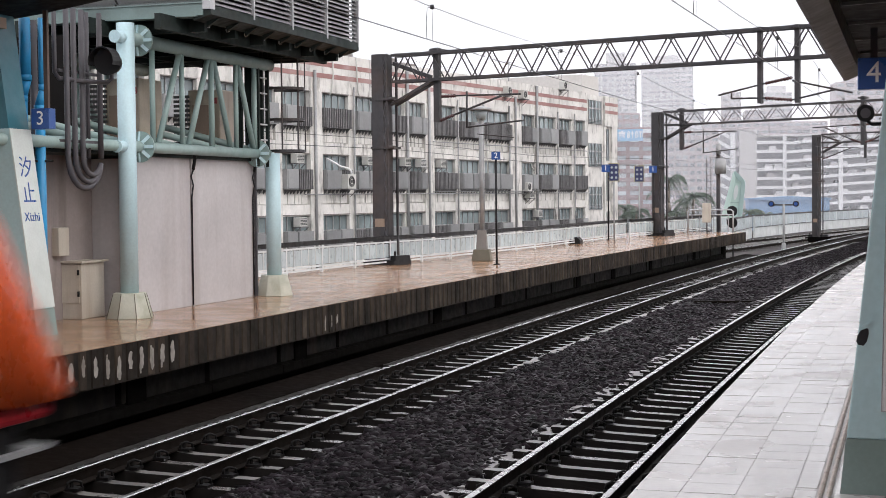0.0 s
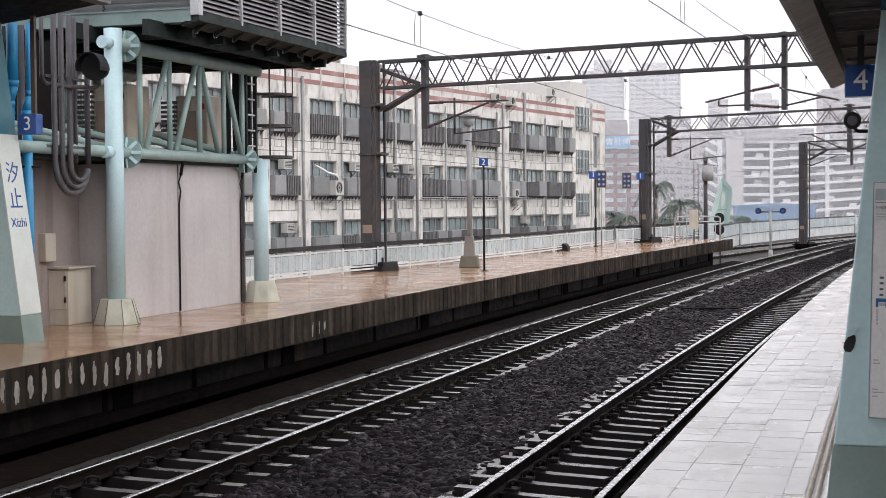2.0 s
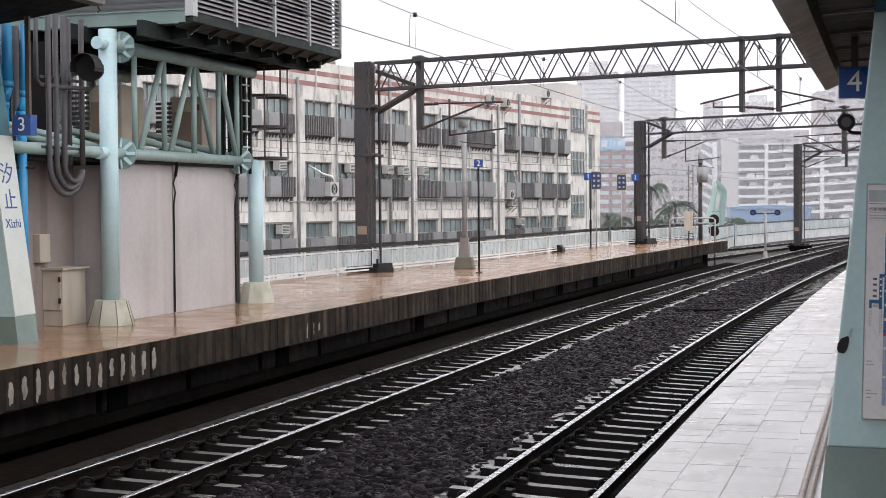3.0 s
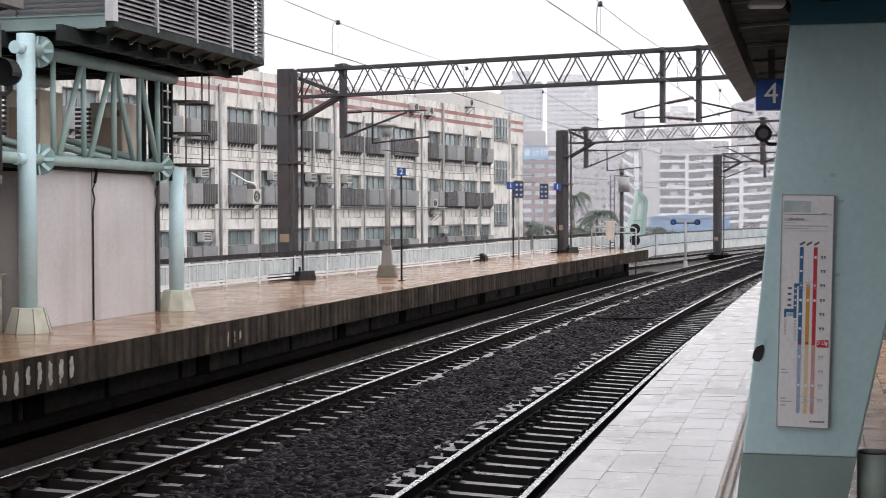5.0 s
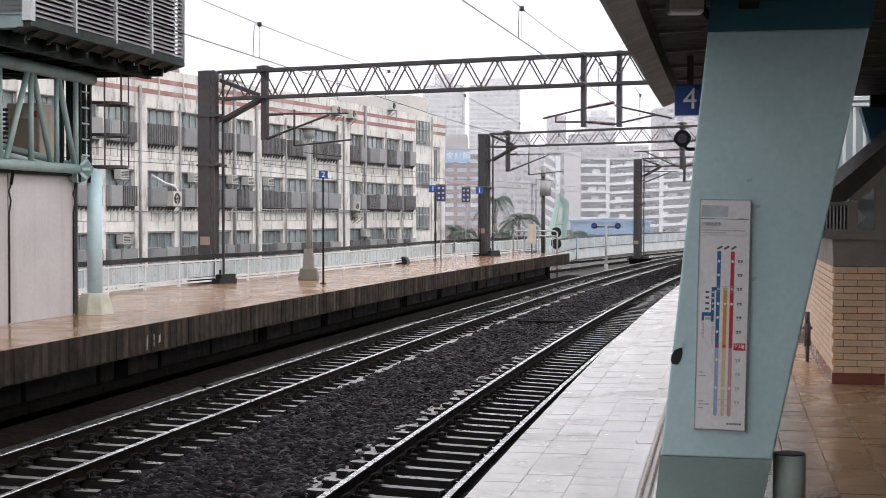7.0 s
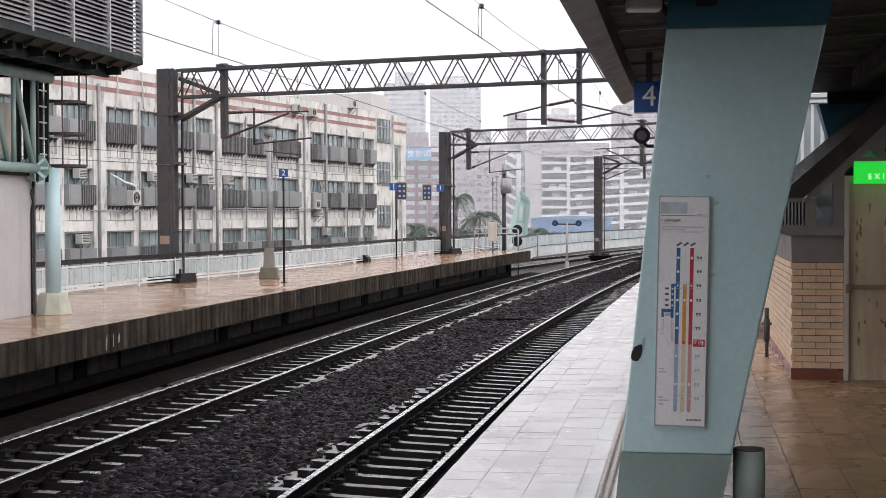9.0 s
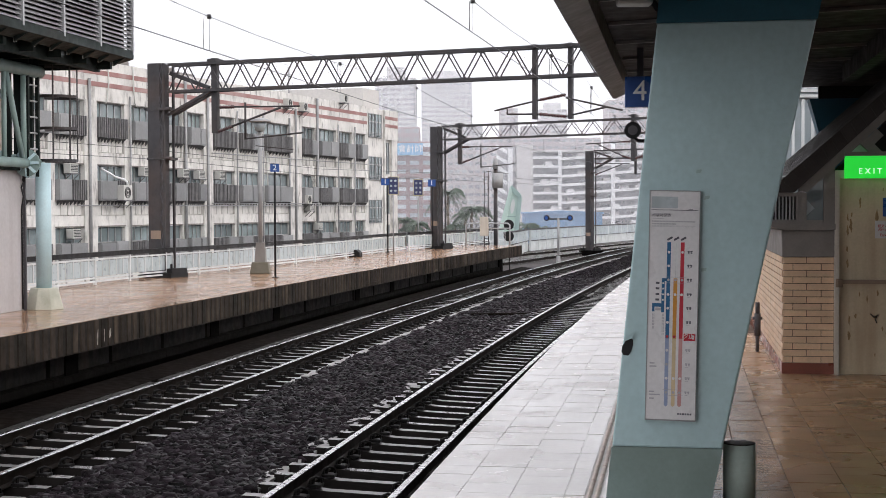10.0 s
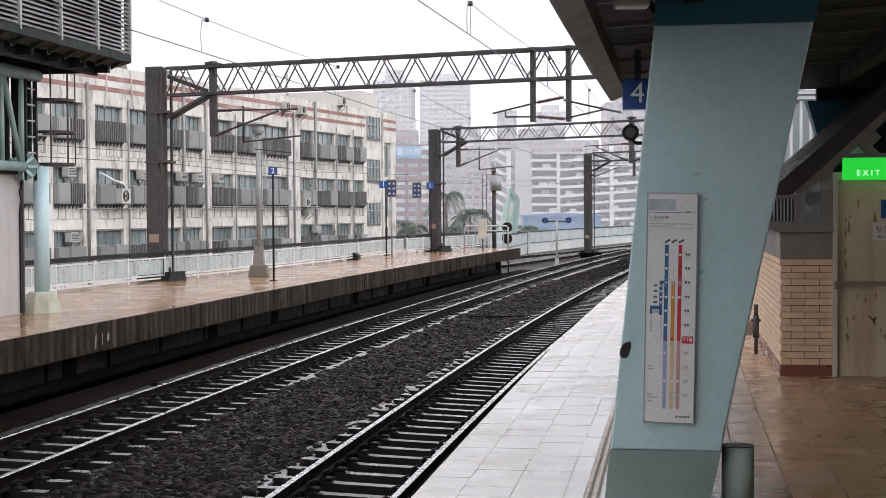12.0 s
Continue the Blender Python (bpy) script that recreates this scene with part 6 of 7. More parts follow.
box(bm, BX, BX + 0.3, -0.008, 0.018, 0, 1.4)
part("panel", bm, M_BOARD, board, bevel=0.003)
bm = bmesh.new()
box(bm, BX - 0.004, BX, -0.012, 0.018, -0.004, 1.404)
box(bm, BX + 0.3, BX + 0.304, -0.012, 0.018, -0.004, 1.404)
box(bm, BX - 0.004, BX + 0.304, -0.012, 0.018, 1.4, 1.405)
box(bm, BX - 0.004, BX + 0.304, -0.012, 0.018, -0.006, -0.001)
part("edge_frame", bm, M_FRAME, board)


def plain(name, col, rough=0.4):
    return material(name, col, rough, vary=0.02, bump=0)


M_LB, M_LO, M_LR = plain("blue_print", (0.008, 0.105, 0.24)), plain("orange_print", (0.55, 0.25, 0.03)), plain("red_print", (0.45, 0.012, 0.03))
M_LB2, M_LO2, M_LR2 = plain("faded_blue_print", (0.28, 0.34, 0.5)), plain("faded_orange_print", (0.6, 0.47, 0.28)), plain("faded_red_print", (0.5, 0.26, 0.25))
M_INK = plain("dark_print", (0.08, 0.08, 0.1))
M_GREYINK = plain("grey_print", (0.38, 0.38, 0.4))
Z = lambda f: 1.4 * (1 - f)
XX = lambda f: BX + 0.3 * f


def printed(mat, f0, f1, g0, g1, d=0.0095):
    bm = bmesh.new()
    box(bm, XX(f0), XX(f1), -d, -0.0082, Z(g1), Z(g0))
    part("print_bar", bm, mat, board)


STOPS = (0.266, 0.326, 0.387, 0.451, 0.511, 0.573, 0.635, 0.695, 0.757, 0.818, 0.88)
for mat, faded, f, g0 in ((M_LB, M_LB2, 0.365, 0.2225), (M_LO, M_LO2, 0.507, 0.38), (M_LR, M_LR2, 0.637, 0.2225)):
    printed(mat, f, f + 0.076, g0, 0.643)
    printed(faded, f, f + 0.076, 0.643, 0.935)
    bm = bmesh.new()
    prism(bm, [(XX(f), Z(0.935)), (XX(f + 0.076), Z(0.935)), (XX(f + 0.038), Z(0.943))], -0.0095, -0.0082)
    part("print_tip", bm, faded, board)
    for k, g in enumerate(STOPS):
        if g < g0 or (mat is not M_LB and k in (1, 4, 5, 7, 8)):
            continue
        bm = bmesh.new()
        bar(bm, (XX(f + 0.038), -0.0085, Z(g)), (XX(f + 0.038), -0.0105, Z(g)), 0.0085, 12)
        part("print_dot", bm, M_LR if k == 6 else (M_GREYINK if k in (2, 8, 10) else M_BOARD), board)
printed(M_GREYINK, 0.542, 0.546, 0.225, 0.38)
for g in (0.387, 0.88):
    for d in (-0.013, 0.012):
        printed(M_GREYINK, 0.335, 0.75, g + d, g + d + 0.0015, 0.0098)
for k, g in enumerate(STOPS):
    if k == 6:
        continue
    ink = M_INK if k < 6 else M_GREYINK
    for c in range(2):
        printed(ink, 0.775 + 0.055 * c, 0.82 + 0.055 * c, g - 0.007, g - 0.001)
        printed(ink, 0.785 + 0.055 * c, 0.815 + 0.055 * c, g - 0.0005, g + 0.005)
    printed(M_GREYINK, 0.78, 0.84, g + 0.009, g + 0.011)
printed(M_LR, 0.735, 0.97, 0.62, 0.652, 0.0093)
lettering("汐止", 0.036, M_BOARD, board, pose(XX(0.825), -0.0098, Z(0.632), 90, 0, 0), depth=0.0005)
bm = bmesh.new()
prism(bm, [(XX(0.925) - 0.003, Z(0.646)), (XX(0.925) + 0.003, Z(0.646)), (XX(0.925) + 0.003, Z(0.635)), (XX(0.925) + 0.009, Z(0.635)), (XX(0.925), Z(0.626)), (XX(0.925) - 0.009, Z(0.635)), (XX(0.925) - 0.003, Z(0.635))], -0.0102, -0.0094)
part("print_arrow", bm, M_BOARD, board)
printed(M_LB, 0.27, 0.33, 0.38, 0.53)
printed(M_LB, 0.3, 0.37, 0.38, 0.392)
printed(M_LB, 0.085, 0.3, 0.49, 0.506)
printed(M_LB, 0.085, 0.135, 0.5, 0.527)
for g in (0.402, 0.426, 0.451, 0.475):
    printed(M_INK, 0.15, 0.225, g - 0.005, g + 0.004)
    bm = bmesh.new()
    bar(bm, (XX(0.3), -0.0085, Z(g)), (XX(0.3), -0.0105, Z(g)), 0.006, 10)
    part("print_dot", bm, M_BOARD, board)
printed(M_GREYINK, 0.15, 0.27, 0.5095, 0.522, 0.0092)
for f in (0.095, 0.12, 0.29, 0.315):
    for k in range(5 if f < 0.2 else 7):
        printed(M_GREYINK, f, f + 0.014, 0.535 + 0.014 * k, 0.546 + 0.014 * k)
for g, w in ((0.75, 0.1), (0.764, 0.14), (0.875, 0.1), (0.888, 0.22), (0.905, 0.1)):
    printed(M_GREYINK, 0.06, 0.06 + w, g, g + 0.006)
printed(M_INK, 0.03, 0.97, 0.081, 0.0835)
printed(M_INK, 0.78, 0.87, 0.076, 0.0785)
lettering("行駛時間表", 0.0235, M_INK, board, pose(XX(0.24), -0.0095, Z(0.106), 90, 0, 0), depth=0.0005)
printed(M_GREYINK, 0.06, 0.28, 0.118, 0.1205)
for g, f1 in ((0.129, 0.95), (0.14, 0.55), (0.15, 0.95), (0.154, 0.9)):
    for k in range(int(f1 / 0.03) - 2):
        printed(M_GREYINK, 0.05 + 0.03 * k, 0.073 + 0.03 * k, g, g + (0.006 if g < 0.145 else 0.0015))
# bright reflective patch at the top left, painted on as a pale bar
printed(M_FENCEPANEL, 0.03, 0.56, 0.024, 0.074)
for k in range(6):
    printed(M_INK, 0.64 + 0.05 * k, 0.675 + 0.05 * k, 0.969, 0.977)
for f in (0.365, 0.5, 0.64):
    bm = bmesh.new()
    beam(bm, (XX(f), -0.009, Z(0.213)), (XX(f + 0.1), -0.009, Z(0.2)), 0.0012, 0.012, (0, 0, 1))
    part("print_label", bm, M_INK, board)

stub = thing("cable_post", pose(1.835, 9.15, 0), "grey-green rounded post with a worn dark lid beside the pillar", "post")
bm = bmesh.new()
bar(bm, (0, 0, 0), (0, 0, 0.335), 0.1, 24)
part("body", bm, M_STUB, stub)
bm = bmesh.new()
bar(bm, (0, 0, 0.335), (0, 0, 0.342), 0.097, 24)
part("lid", bm, M_ROOFTILE, stub)

can = thing("near_canopy", along(0, 0), "dark steel platform canopy with cross beams", "canopy", kind="structure")
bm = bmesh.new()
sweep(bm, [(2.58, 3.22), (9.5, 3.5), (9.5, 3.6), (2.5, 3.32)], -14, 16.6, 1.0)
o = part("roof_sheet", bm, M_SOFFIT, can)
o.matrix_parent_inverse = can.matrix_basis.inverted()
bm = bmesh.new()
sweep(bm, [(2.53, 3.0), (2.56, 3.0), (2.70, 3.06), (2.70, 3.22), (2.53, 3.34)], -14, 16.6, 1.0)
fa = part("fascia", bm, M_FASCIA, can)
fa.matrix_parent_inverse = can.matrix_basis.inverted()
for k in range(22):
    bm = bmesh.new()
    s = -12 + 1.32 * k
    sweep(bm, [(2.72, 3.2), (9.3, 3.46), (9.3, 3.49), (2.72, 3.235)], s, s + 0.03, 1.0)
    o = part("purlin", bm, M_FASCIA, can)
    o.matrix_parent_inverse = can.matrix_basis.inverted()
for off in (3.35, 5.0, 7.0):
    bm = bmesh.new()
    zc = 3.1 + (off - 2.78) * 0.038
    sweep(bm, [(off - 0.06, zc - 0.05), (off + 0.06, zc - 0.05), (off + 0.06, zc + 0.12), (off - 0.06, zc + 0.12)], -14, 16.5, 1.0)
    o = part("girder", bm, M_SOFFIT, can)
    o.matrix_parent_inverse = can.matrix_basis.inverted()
number_box("hanging_number_sign", pose(1.74, 13.1, 2.84, 0, 0, -9), "4", "blue hanging sign with a white number 4")
fl = thing("canopy_floodlight", pose(1.2, 9.25, 3.12), "small floodlight and looped cable under the canopy", "lamp")
bm = bmesh.new()
box(bm, -0.12, 0.1, -0.08, 0.08, -0.04, 0.12)
part("housing", bm, M_AC, fl, bevel=0.02)
bm = bmesh.new()
path_bar(bm, [(0.08, 0.0, 0.1)] + arc_points((0.24, 0.0, 0.05), 0.15, math.pi, 2 * math.pi, (1, 0, 0), (0, 0, 1), 8) + [(0.39, 0, 0.2)], 0.022, 8)
part("cable", bm, M_BLACK, fl)
cv = thing("round_mirror_lamp", pose(1.92, 15.05, 2.6, 0, 0, -6), "round black hooded lamp on a bracket", "signal lamp")
bm = bmesh.new()
bar(bm, (0, -0.12, 0), (0, 0.12, 0), 0.085, 20, 0.07)
part("hood", bm, M_BLACK, cv)
bm = bmesh.new()
bar(bm, (0, -0.125, 0), (0, -0.12, 0), 0.05, 16)
part("lens", bm, M_PIPE, cv)
bm = bmesh.new()
path_bar(bm, [(0.02, 0.05, -0.06), (0.06, 0.05, -0.1), (0.56, 0.05, -0.1), (0.56, 0.05, 0.68)], 0.02, 8)
part("bracket", bm, M_BLACK, cv)

# exit house
EX = pose(3.68, 15.98, 0, 0, 0, -9)
ex = thing("exit_house", EX, "cream brick exit house with stone trim and tiled sloping roof", "building", kind="structure")
bm = bmesh.new()
box(bm, 0.015, 0.54, 0.015, 14.0, 0, 1.27)
part("wall_core", bm, M_MORTAR, ex)
bm = bmesh.new()
box(bm, -0.012, 0.54, -0.012, 14.0, 0, 0.118)
part("base_tile", bm, M_REDTILE, ex)
bm = bmesh.new()
prism(bm, [(-0.012, 1.272), (0.545, 1.272), (0.545, 1.565), (-0.02, 1.565)], -0.02, 14.0)
part("sill_course", bm, M_TRIM, ex, bevel=0.01)
bm = bmesh.new()
prism(bm, [(-0.12, 1.6), (-0.02, 1.566), (0.545, 1.566), (0.545, 1.63), (-0.15, 1.63)], -0.09, 5.0)
part("ledge", bm, M_TRIM, ex)
bm = bmesh.new()
box(bm, -0.14, 0.245, -0.05, 0.06, 1.63, 1.68)
part("lower_rail", bm, M_TRIM, ex)
bm = bmesh.new()
box(bm, -0.12, 0.16, -0.05, 0.06, 1.93, 1.972)
part("upper_rail", bm, M_TRIM, ex)
for k in range(7):
    bm = bmesh.new()
    box(bm, -0.125 + 0.037 * k, -0.112 + 0.037 * k, -0.045, 0.02, 1.68, 1.93)
    part("louvre_slat", bm, M_LOUVRE, ex)
bm = bmesh.new()
box(bm, -0.13, 0.13, 0.03, 0.05, 1.68, 1.93)
part("louvre_back", bm, M_ACDARK, ex)
bm = bmesh.new()
prism(bm, [(0.132, 1.63), (0.243, 1.63), (0.243, 1.968), (0.16, 1.985), (0.132, 1.96)], -0.055, 0.06)
part("stone_post", bm, M_TRIM, ex)
bm = bmesh.new()
prism(bm, [(0.421, 1.63), (0.542, 1.63), (0.542, 2.25), (0.421, 2.14)], -0.055, 0.06)
part("stone_post", bm, M_TRIM, ex)
bm = bmesh.new()
box(bm, 0.243, 0.421, -0.05, 0.06, 1.63, 1.674)
part("pane_sill", bm, M_TRIM, ex)
bm = bmesh.new()
prism(bm, [(0.24, 1.67), (0.425, 1.67), (0.425, 2.15), (0.24, 1.97)], 0.0, 0.015)
part("pane", bm, M_GLASS, ex)
bm = bmesh.new()
prism(bm, [(0.243, 1.9), (0.33, 1.8), (0.243, 1.72)], -0.012, -0.002)
part("pane_patch", bm, M_FENCEPANEL, ex)
# sloping roof: corrugated verge over a stone gable band
bm = bmesh.new()
prism(bm, [(-0.1, 1.974), (0.107, 1.974), (2.2, 3.91), (2.2, 4.02), (-0.1, 2.013)], -0.17, 5.2)
part("roof_slope", bm, M_ROOFTILE, ex)
for k in range(26):
    bm = bmesh.new()
    y = -0.12 + 0.2 * k
    beam(bm, (-0.11, y, 2.02), (2.18, y, 4.02), 0.09, 0.03)
    part("roof_rib", bm, M_ROOFTILE, ex)
for k in range(22):
    bm = bmesh.new()
    x = 0.0 + 0.1 * k
    zt = 2.1 + 0.873 * x
    beam(bm, (x, -0.176, zt - 0.01), (x + 0.07, -0.176, zt - 0.075 - 0.05 * min(1, k / 4)), 0.03, 0.012)
    part("verge_tile", bm, M_ROOFTILE, ex)
bm = bmesh.new()
prism(bm, [(0.16, 1.987), (0.249, 1.975), (2.2, 3.81), (2.2, 3.905), (0.165, 2.02)], -0.1, 0.06)
part("gable_band", bm, M_TRIM, ex)
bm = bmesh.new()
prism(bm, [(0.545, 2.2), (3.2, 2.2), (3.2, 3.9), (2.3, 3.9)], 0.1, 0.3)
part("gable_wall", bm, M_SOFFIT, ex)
for p, q, w in (((0.78, 0.03, 2.6), (1.2, 0.03, 2.17), 0.07), ((0.86, 0.03, 2.46), (1.02, 0.03, 2.62), 0.03)):
    bm = bmesh.new()
    beam(bm, p, q, 0.1, w, (0, 1, 0))
    part("gable_strut", bm, M_TRIM, ex)
bm = bmesh.new()
prism(bm, [(0.693, 2.39), (0.899, 2.41), (0.793, 2.525)], 0.07, 0.08)
part("pane", bm, M_FENCEPANEL, ex)
bm = bmesh.new()
box(bm, 0.54, 0.588, -0.06, 0.1, 0, 2.21)
box(bm, 0.588, 1.9, -0.06, 0.1, 2.13, 2.21)
part("door_frame", bm, M_CREAM, ex)
bm = bmesh.new()
box(bm, 0.588, 1.75, 0.0, 0.06, -0.01, 2.13)
dr = part("door", bm, M_DOOR, ex, "scuffed cream steel emergency door")
bm = bmesh.new()
box(bm, 0.62, 1.4, -0.06, -0.03, 0.985, 1.03)
part("push_bar", bm, M_TANK, dr)
bm = bmesh.new()
box(bm, 0.553, 0.625, -0.085, -0.061, 0.948, 1.04)
box(bm, 0.565, 0.613, -0.1, -0.085, 0.965, 1.022)
part("bar_bracket", bm, M_TANK, dr)
bm = bmesh.new()
path_bar(bm, [(0.92, -0.01, 0.66), (0.96, -0.02, 0.62), (1.0, -0.01, 0.65), (0.97, -0.02, 0.6), (0.99, -0.012, 0.56)], 0.006, 5)
part("wire_scrap", bm, M_BLACK, dr)
rs = random.Random(8)
for k in range(26):
    cx, cz = rs.uniform(0.66, 1.3), rs.choice((rs.uniform(0.1, 0.9), rs.uniform(1.1, 2.0)))
    rx, rz = rs.uniform(0.006, 0.022), rs.uniform(0.015, 0.08)
    bm = bmesh.new()
    prism(bm, [(cx + rx * math.cos(2 * math.pi * i / 9) * rs.uniform(0.4, 1.3), cz + rz * math.sin(2 * math.pi * i / 9) * rs.uniform(0.5, 1.3)) for i in range(9)], -0.0025, 0.0)
    part("rust_patch", bm, M_RUSTSTAIN, dr)
bm = bmesh.new()
box(bm, 1.9, 6.0, 0.1, 0.4, 0, 3.8)
part("wall_panel", bm, M_DOOR, ex)
es = thing("exit_sign", EX @ pose(0.98, -0.09, 2.24), "lit green emergency exit sign", "exit sign")
bm = bmesh.new()
box(bm, -0.345, 0.345, -0.03, 0.04, -0.12, 0.12)
part("panel", bm, M_EXIT, es)
bm = bmesh.new()
box(bm, -0.35, 0.35, -0.035, 0.045, 0.12, 0.165)
part("housing", bm, M_TRIM, es)
lettering("E X I T", 0.085, M_EXITWHITE, es, pose(-0.08, -0.033, -0.045, 90, 0, 0))
dn = thing("door_notice", EX @ pose(1.085, -0.004, 1.565), "small white emergency door notice with red print", "notice")
bm = bmesh.new()
box(bm, -0.12, 0.2, -0.006, 0.0, -0.09, 0.1)
part("plate", bm, M_BOARD, dn)
bm = bmesh.new()
box(bm, 0.165, 0.19, -0.008, -0.0062, -0.05, 0.05)
part("print_bar", bm, M_LR, dn)
lettering("緊急門", 0.075, M_LR, dn, pose(0.02, -0.0064, 0.02, 90, 0, 0), depth=0.0005)
lettering("Emergency", 0.045, M_LR, dn, pose(0.03, -0.0064, -0.055, 90, 0, 0), depth=0.0005)
db = thing("blue_door_plate", EX @ pose(1.146, -0.004, 1.80), "dark blue plate on the door", "notice")
bm = bmesh.new()
box(bm, -0.1, 0.15, -0.008, 0.0, -0.09, 0.11)
part("plate", bm, M_BLUE, db)
ext = thing("fire_extinguisher_pipe", along(19.35, 4.12, 0), "grey pipe stub on brackets by the brick wall", "pipe")
bm = bmesh.new()
bar(bm, (0.08, 0, 0.2), (0.08, 0, 0.48), 0.04, 12)
bar(bm, (0.08, 0, 0.48), (0.08, 0, 0.62), 0.028, 12)
bar(bm, (0.02, 0, 0.42), (0.14, 0, 0.42), 0.02, 8)
bar(bm, (0.08, 0, 0.0), (0.08, 0, 0.26), 0.024, 10)
part("pipe", bm, M_PIPE, ext)

# back of the station, seen between pillar and roof
bk = thing("window_screen", pose(5.72, 24.6, 0, 0, 0, -9), "tall white mullioned glass screen behind the exit house", "window", kind="structure")
bm = bmesh.new()
box(bm, -1.2, 0.75, 0.05, 0.07, 1.6, 3.8)
part("pane", bm, M_FENCEPANEL, bk)
for k in range(12):
    bm = bmesh.new()
    box(bm, -1.2 + 0.16 * k, -1.15 + 0.16 * k, -0.03, 0.04, 1.6, 3.62)
    part("mullion", bm, M_FENCEWHITE, bk)
for z in (3.64, 3.73, 3.82):
    bm = bmesh.new()
    box(bm, -1.4, 0.6, -0.05, 0.05, z, z + 0.05)
    part("head_rail", bm, M_FENCEWHITE, bk)
for x, y in ((5.65, 21.0), (6.9, 20.2)):
    tp = thing("teal_bracket", pose(x, y, 0, 0, 0, -9), "dark teal tapered roof bracket", "bracket", "teal brackets")
    bm = bmesh.new()
    prism(bm, [(-0.45, 3.35), (0.6, 3.35), (0.35, 1.9), (-0.05, 1.9)], -0.2, 0.2)
    part("bracket", bm, M_TEAL, tp)
bm = bmesh.new()
sweep(bm, [(4.15, 3.62), (9.5, 3.62), (9.5, 3.74), (4.15, 3.74)], 16.6, 23.4, 1.0)
o = part("rear_roof_sheet", bm, M_SOFFIT, can)
o.matrix_parent_inverse = can.matrix_basis.inverted()
bm = bmesh.new()
sweep(bm, [(4.1, 3.2), (4.2, 3.2), (4.2, 3.75), (4.1, 3.75)], 16.6, 21.6, 1.0)
o = part("rear_fascia", bm, M_SOFFIT, can)
o.matrix_parent_inverse = can.matrix_basis.inverted()
bm = bmesh.new()
sweep(bm, [(5.25, 3.0), (9.5, 3.0), (9.5, 3.7), (5.25, 3.7)], 23.2, 23.4, 1.0)
o = part("rear_header", bm, M_SOFFIT, can)
o.matrix_parent_inverse = can.matrix_basis.inverted()
# unseen wall added across the platform; its height trims light from the right
wall = thing("light_trim_wall", along(30, 7.5), "dark wall added out of view, its height set by the light it blocks", "wall", kind="structure")
bm = bmesh.new()
box(bm, 0, 0.3, -42, -9, 0, 2.35)
part("wall", bm, M_SOFFIT, wall)

# ---- departing train ----
train = thing("train_car", along(10.6, -GAP, FAR_Z), "orange electric train car with a dark red skirt", "train")


def car_ring(bm, y, w, z0, z1, r=0.25):
    pts = [(-w, z0), (w, z0), (w, z1 - r), (w - r * 0.4, z1 - r * 0.3), (w - r * 1.4, z1), (-w + r * 1.4, z1), (-w + r * 0.4, z1 - r * 0.3), (-w, z1 - r)]
    return [bm.verts.new((x, y, z)) for x, z in pts]


def loft(rings, bm):
    for a, b in zip(rings, rings[1:]):
        for i in range(len(a)):
            f = bm.faces.new((a[i], a[(i + 1) % len(a)], b[(i + 1) % len(a)], b[i]))
            f.smooth = True
    bm.faces.new(rings[0])
    bm.faces.new(rings[-1][::-1])


bm = bmesh.new()
loft([car_ring(bm, -20, 1.4, 1.3, 3.6), car_ring(bm, -2.4, 1.4, 1.3, 3.6), car_ring(bm, -1.7, 1.4, 1.3, 3.3), car_ring(bm, -1.2, 1.39, 1.28, 2.85), car_ring(bm, -0.85, 1.38, 1.25, 2.4), car_ring(bm, -0.5, 1.35, 1.24, 1.95), car_ring(bm, -0.2, 1.3, 1.22, 1.6), car_ring(bm, 0.0, 1.2, 1.22, 1.4, 0.1)], bm)
part("body", bm, M_ORANGE, train)
bm = bmesh.new()
box(bm, -1.28, 1.28, -20, -0.4, 1.1, 1.28)
part("skirt", bm, M_TRAINRED, train, bevel=0.05)
bm = bmesh.new()
box(bm, -1.2, 1.2, -19.5, -0.7, 0.12, 1.1)
part("underframe", bm, M_BLACK, train)
bm = bmesh.new()
box(bm, -1.26, 1.26, -20, -0.35, 0.86, 0.9)
part("step_rail", bm, M_LOUVRE, train)
for x in (-1.405, 1.405):
    for k in range(8):
        bm = bmesh.new()
        box(bm, x - 0.01, x + 0.01, -18.5 + 2.1 * k, -17.2 + 2.1 * k, 1.75, 2.55)
        part("side_window", bm, M_GLASS, train)
for y in (-3.2, -5.2, -15.0, -17.0):
    for x in (-GAUGE / 2, GAUGE / 2):
        bm = bmesh.new()
        bar(bm, (x - 0.06, y, 0.4), (x + 0.06, y, 0.4), 0.4, 20)
        part("wheel", bm, M_RAIL, train)

# ---- pieces: tiles, bricks, ribs of the platform face ----
def lay(parent, name, mat, o0, w, l, s0, s1, count_limit):
    me = tile_mesh(name, w, l, mat)
    s, k = s0, 0
    while s < s1 and k < count_limit:
        x, y, a = at(s + l / 2, o0 + w / 2)
        piece(name, me, parent, pose(x, y, random.uniform(-0.0015, 0.0015), random.uniform(-0.12, 0.12), random.uniform(-0.12, 0.12), -math.degrees(a)))
        s += l
        k += 1


M_PALEGROUT = material("pale_grout", (0.40, 0.365, 0.345), 0.5, vary=0.15, scale=2.0, bump=0.05)
M_RIDGE = material("worn_guide_ridge", (0.42, 0.34, 0.29), 0.4, vary=0.15, scale=8, stain=(0.2, 0.12, 0.08), stain_amount=0.7, stain_scale=12)
ROW = 0.317
FIRST = 9.72 - 4 * ROW
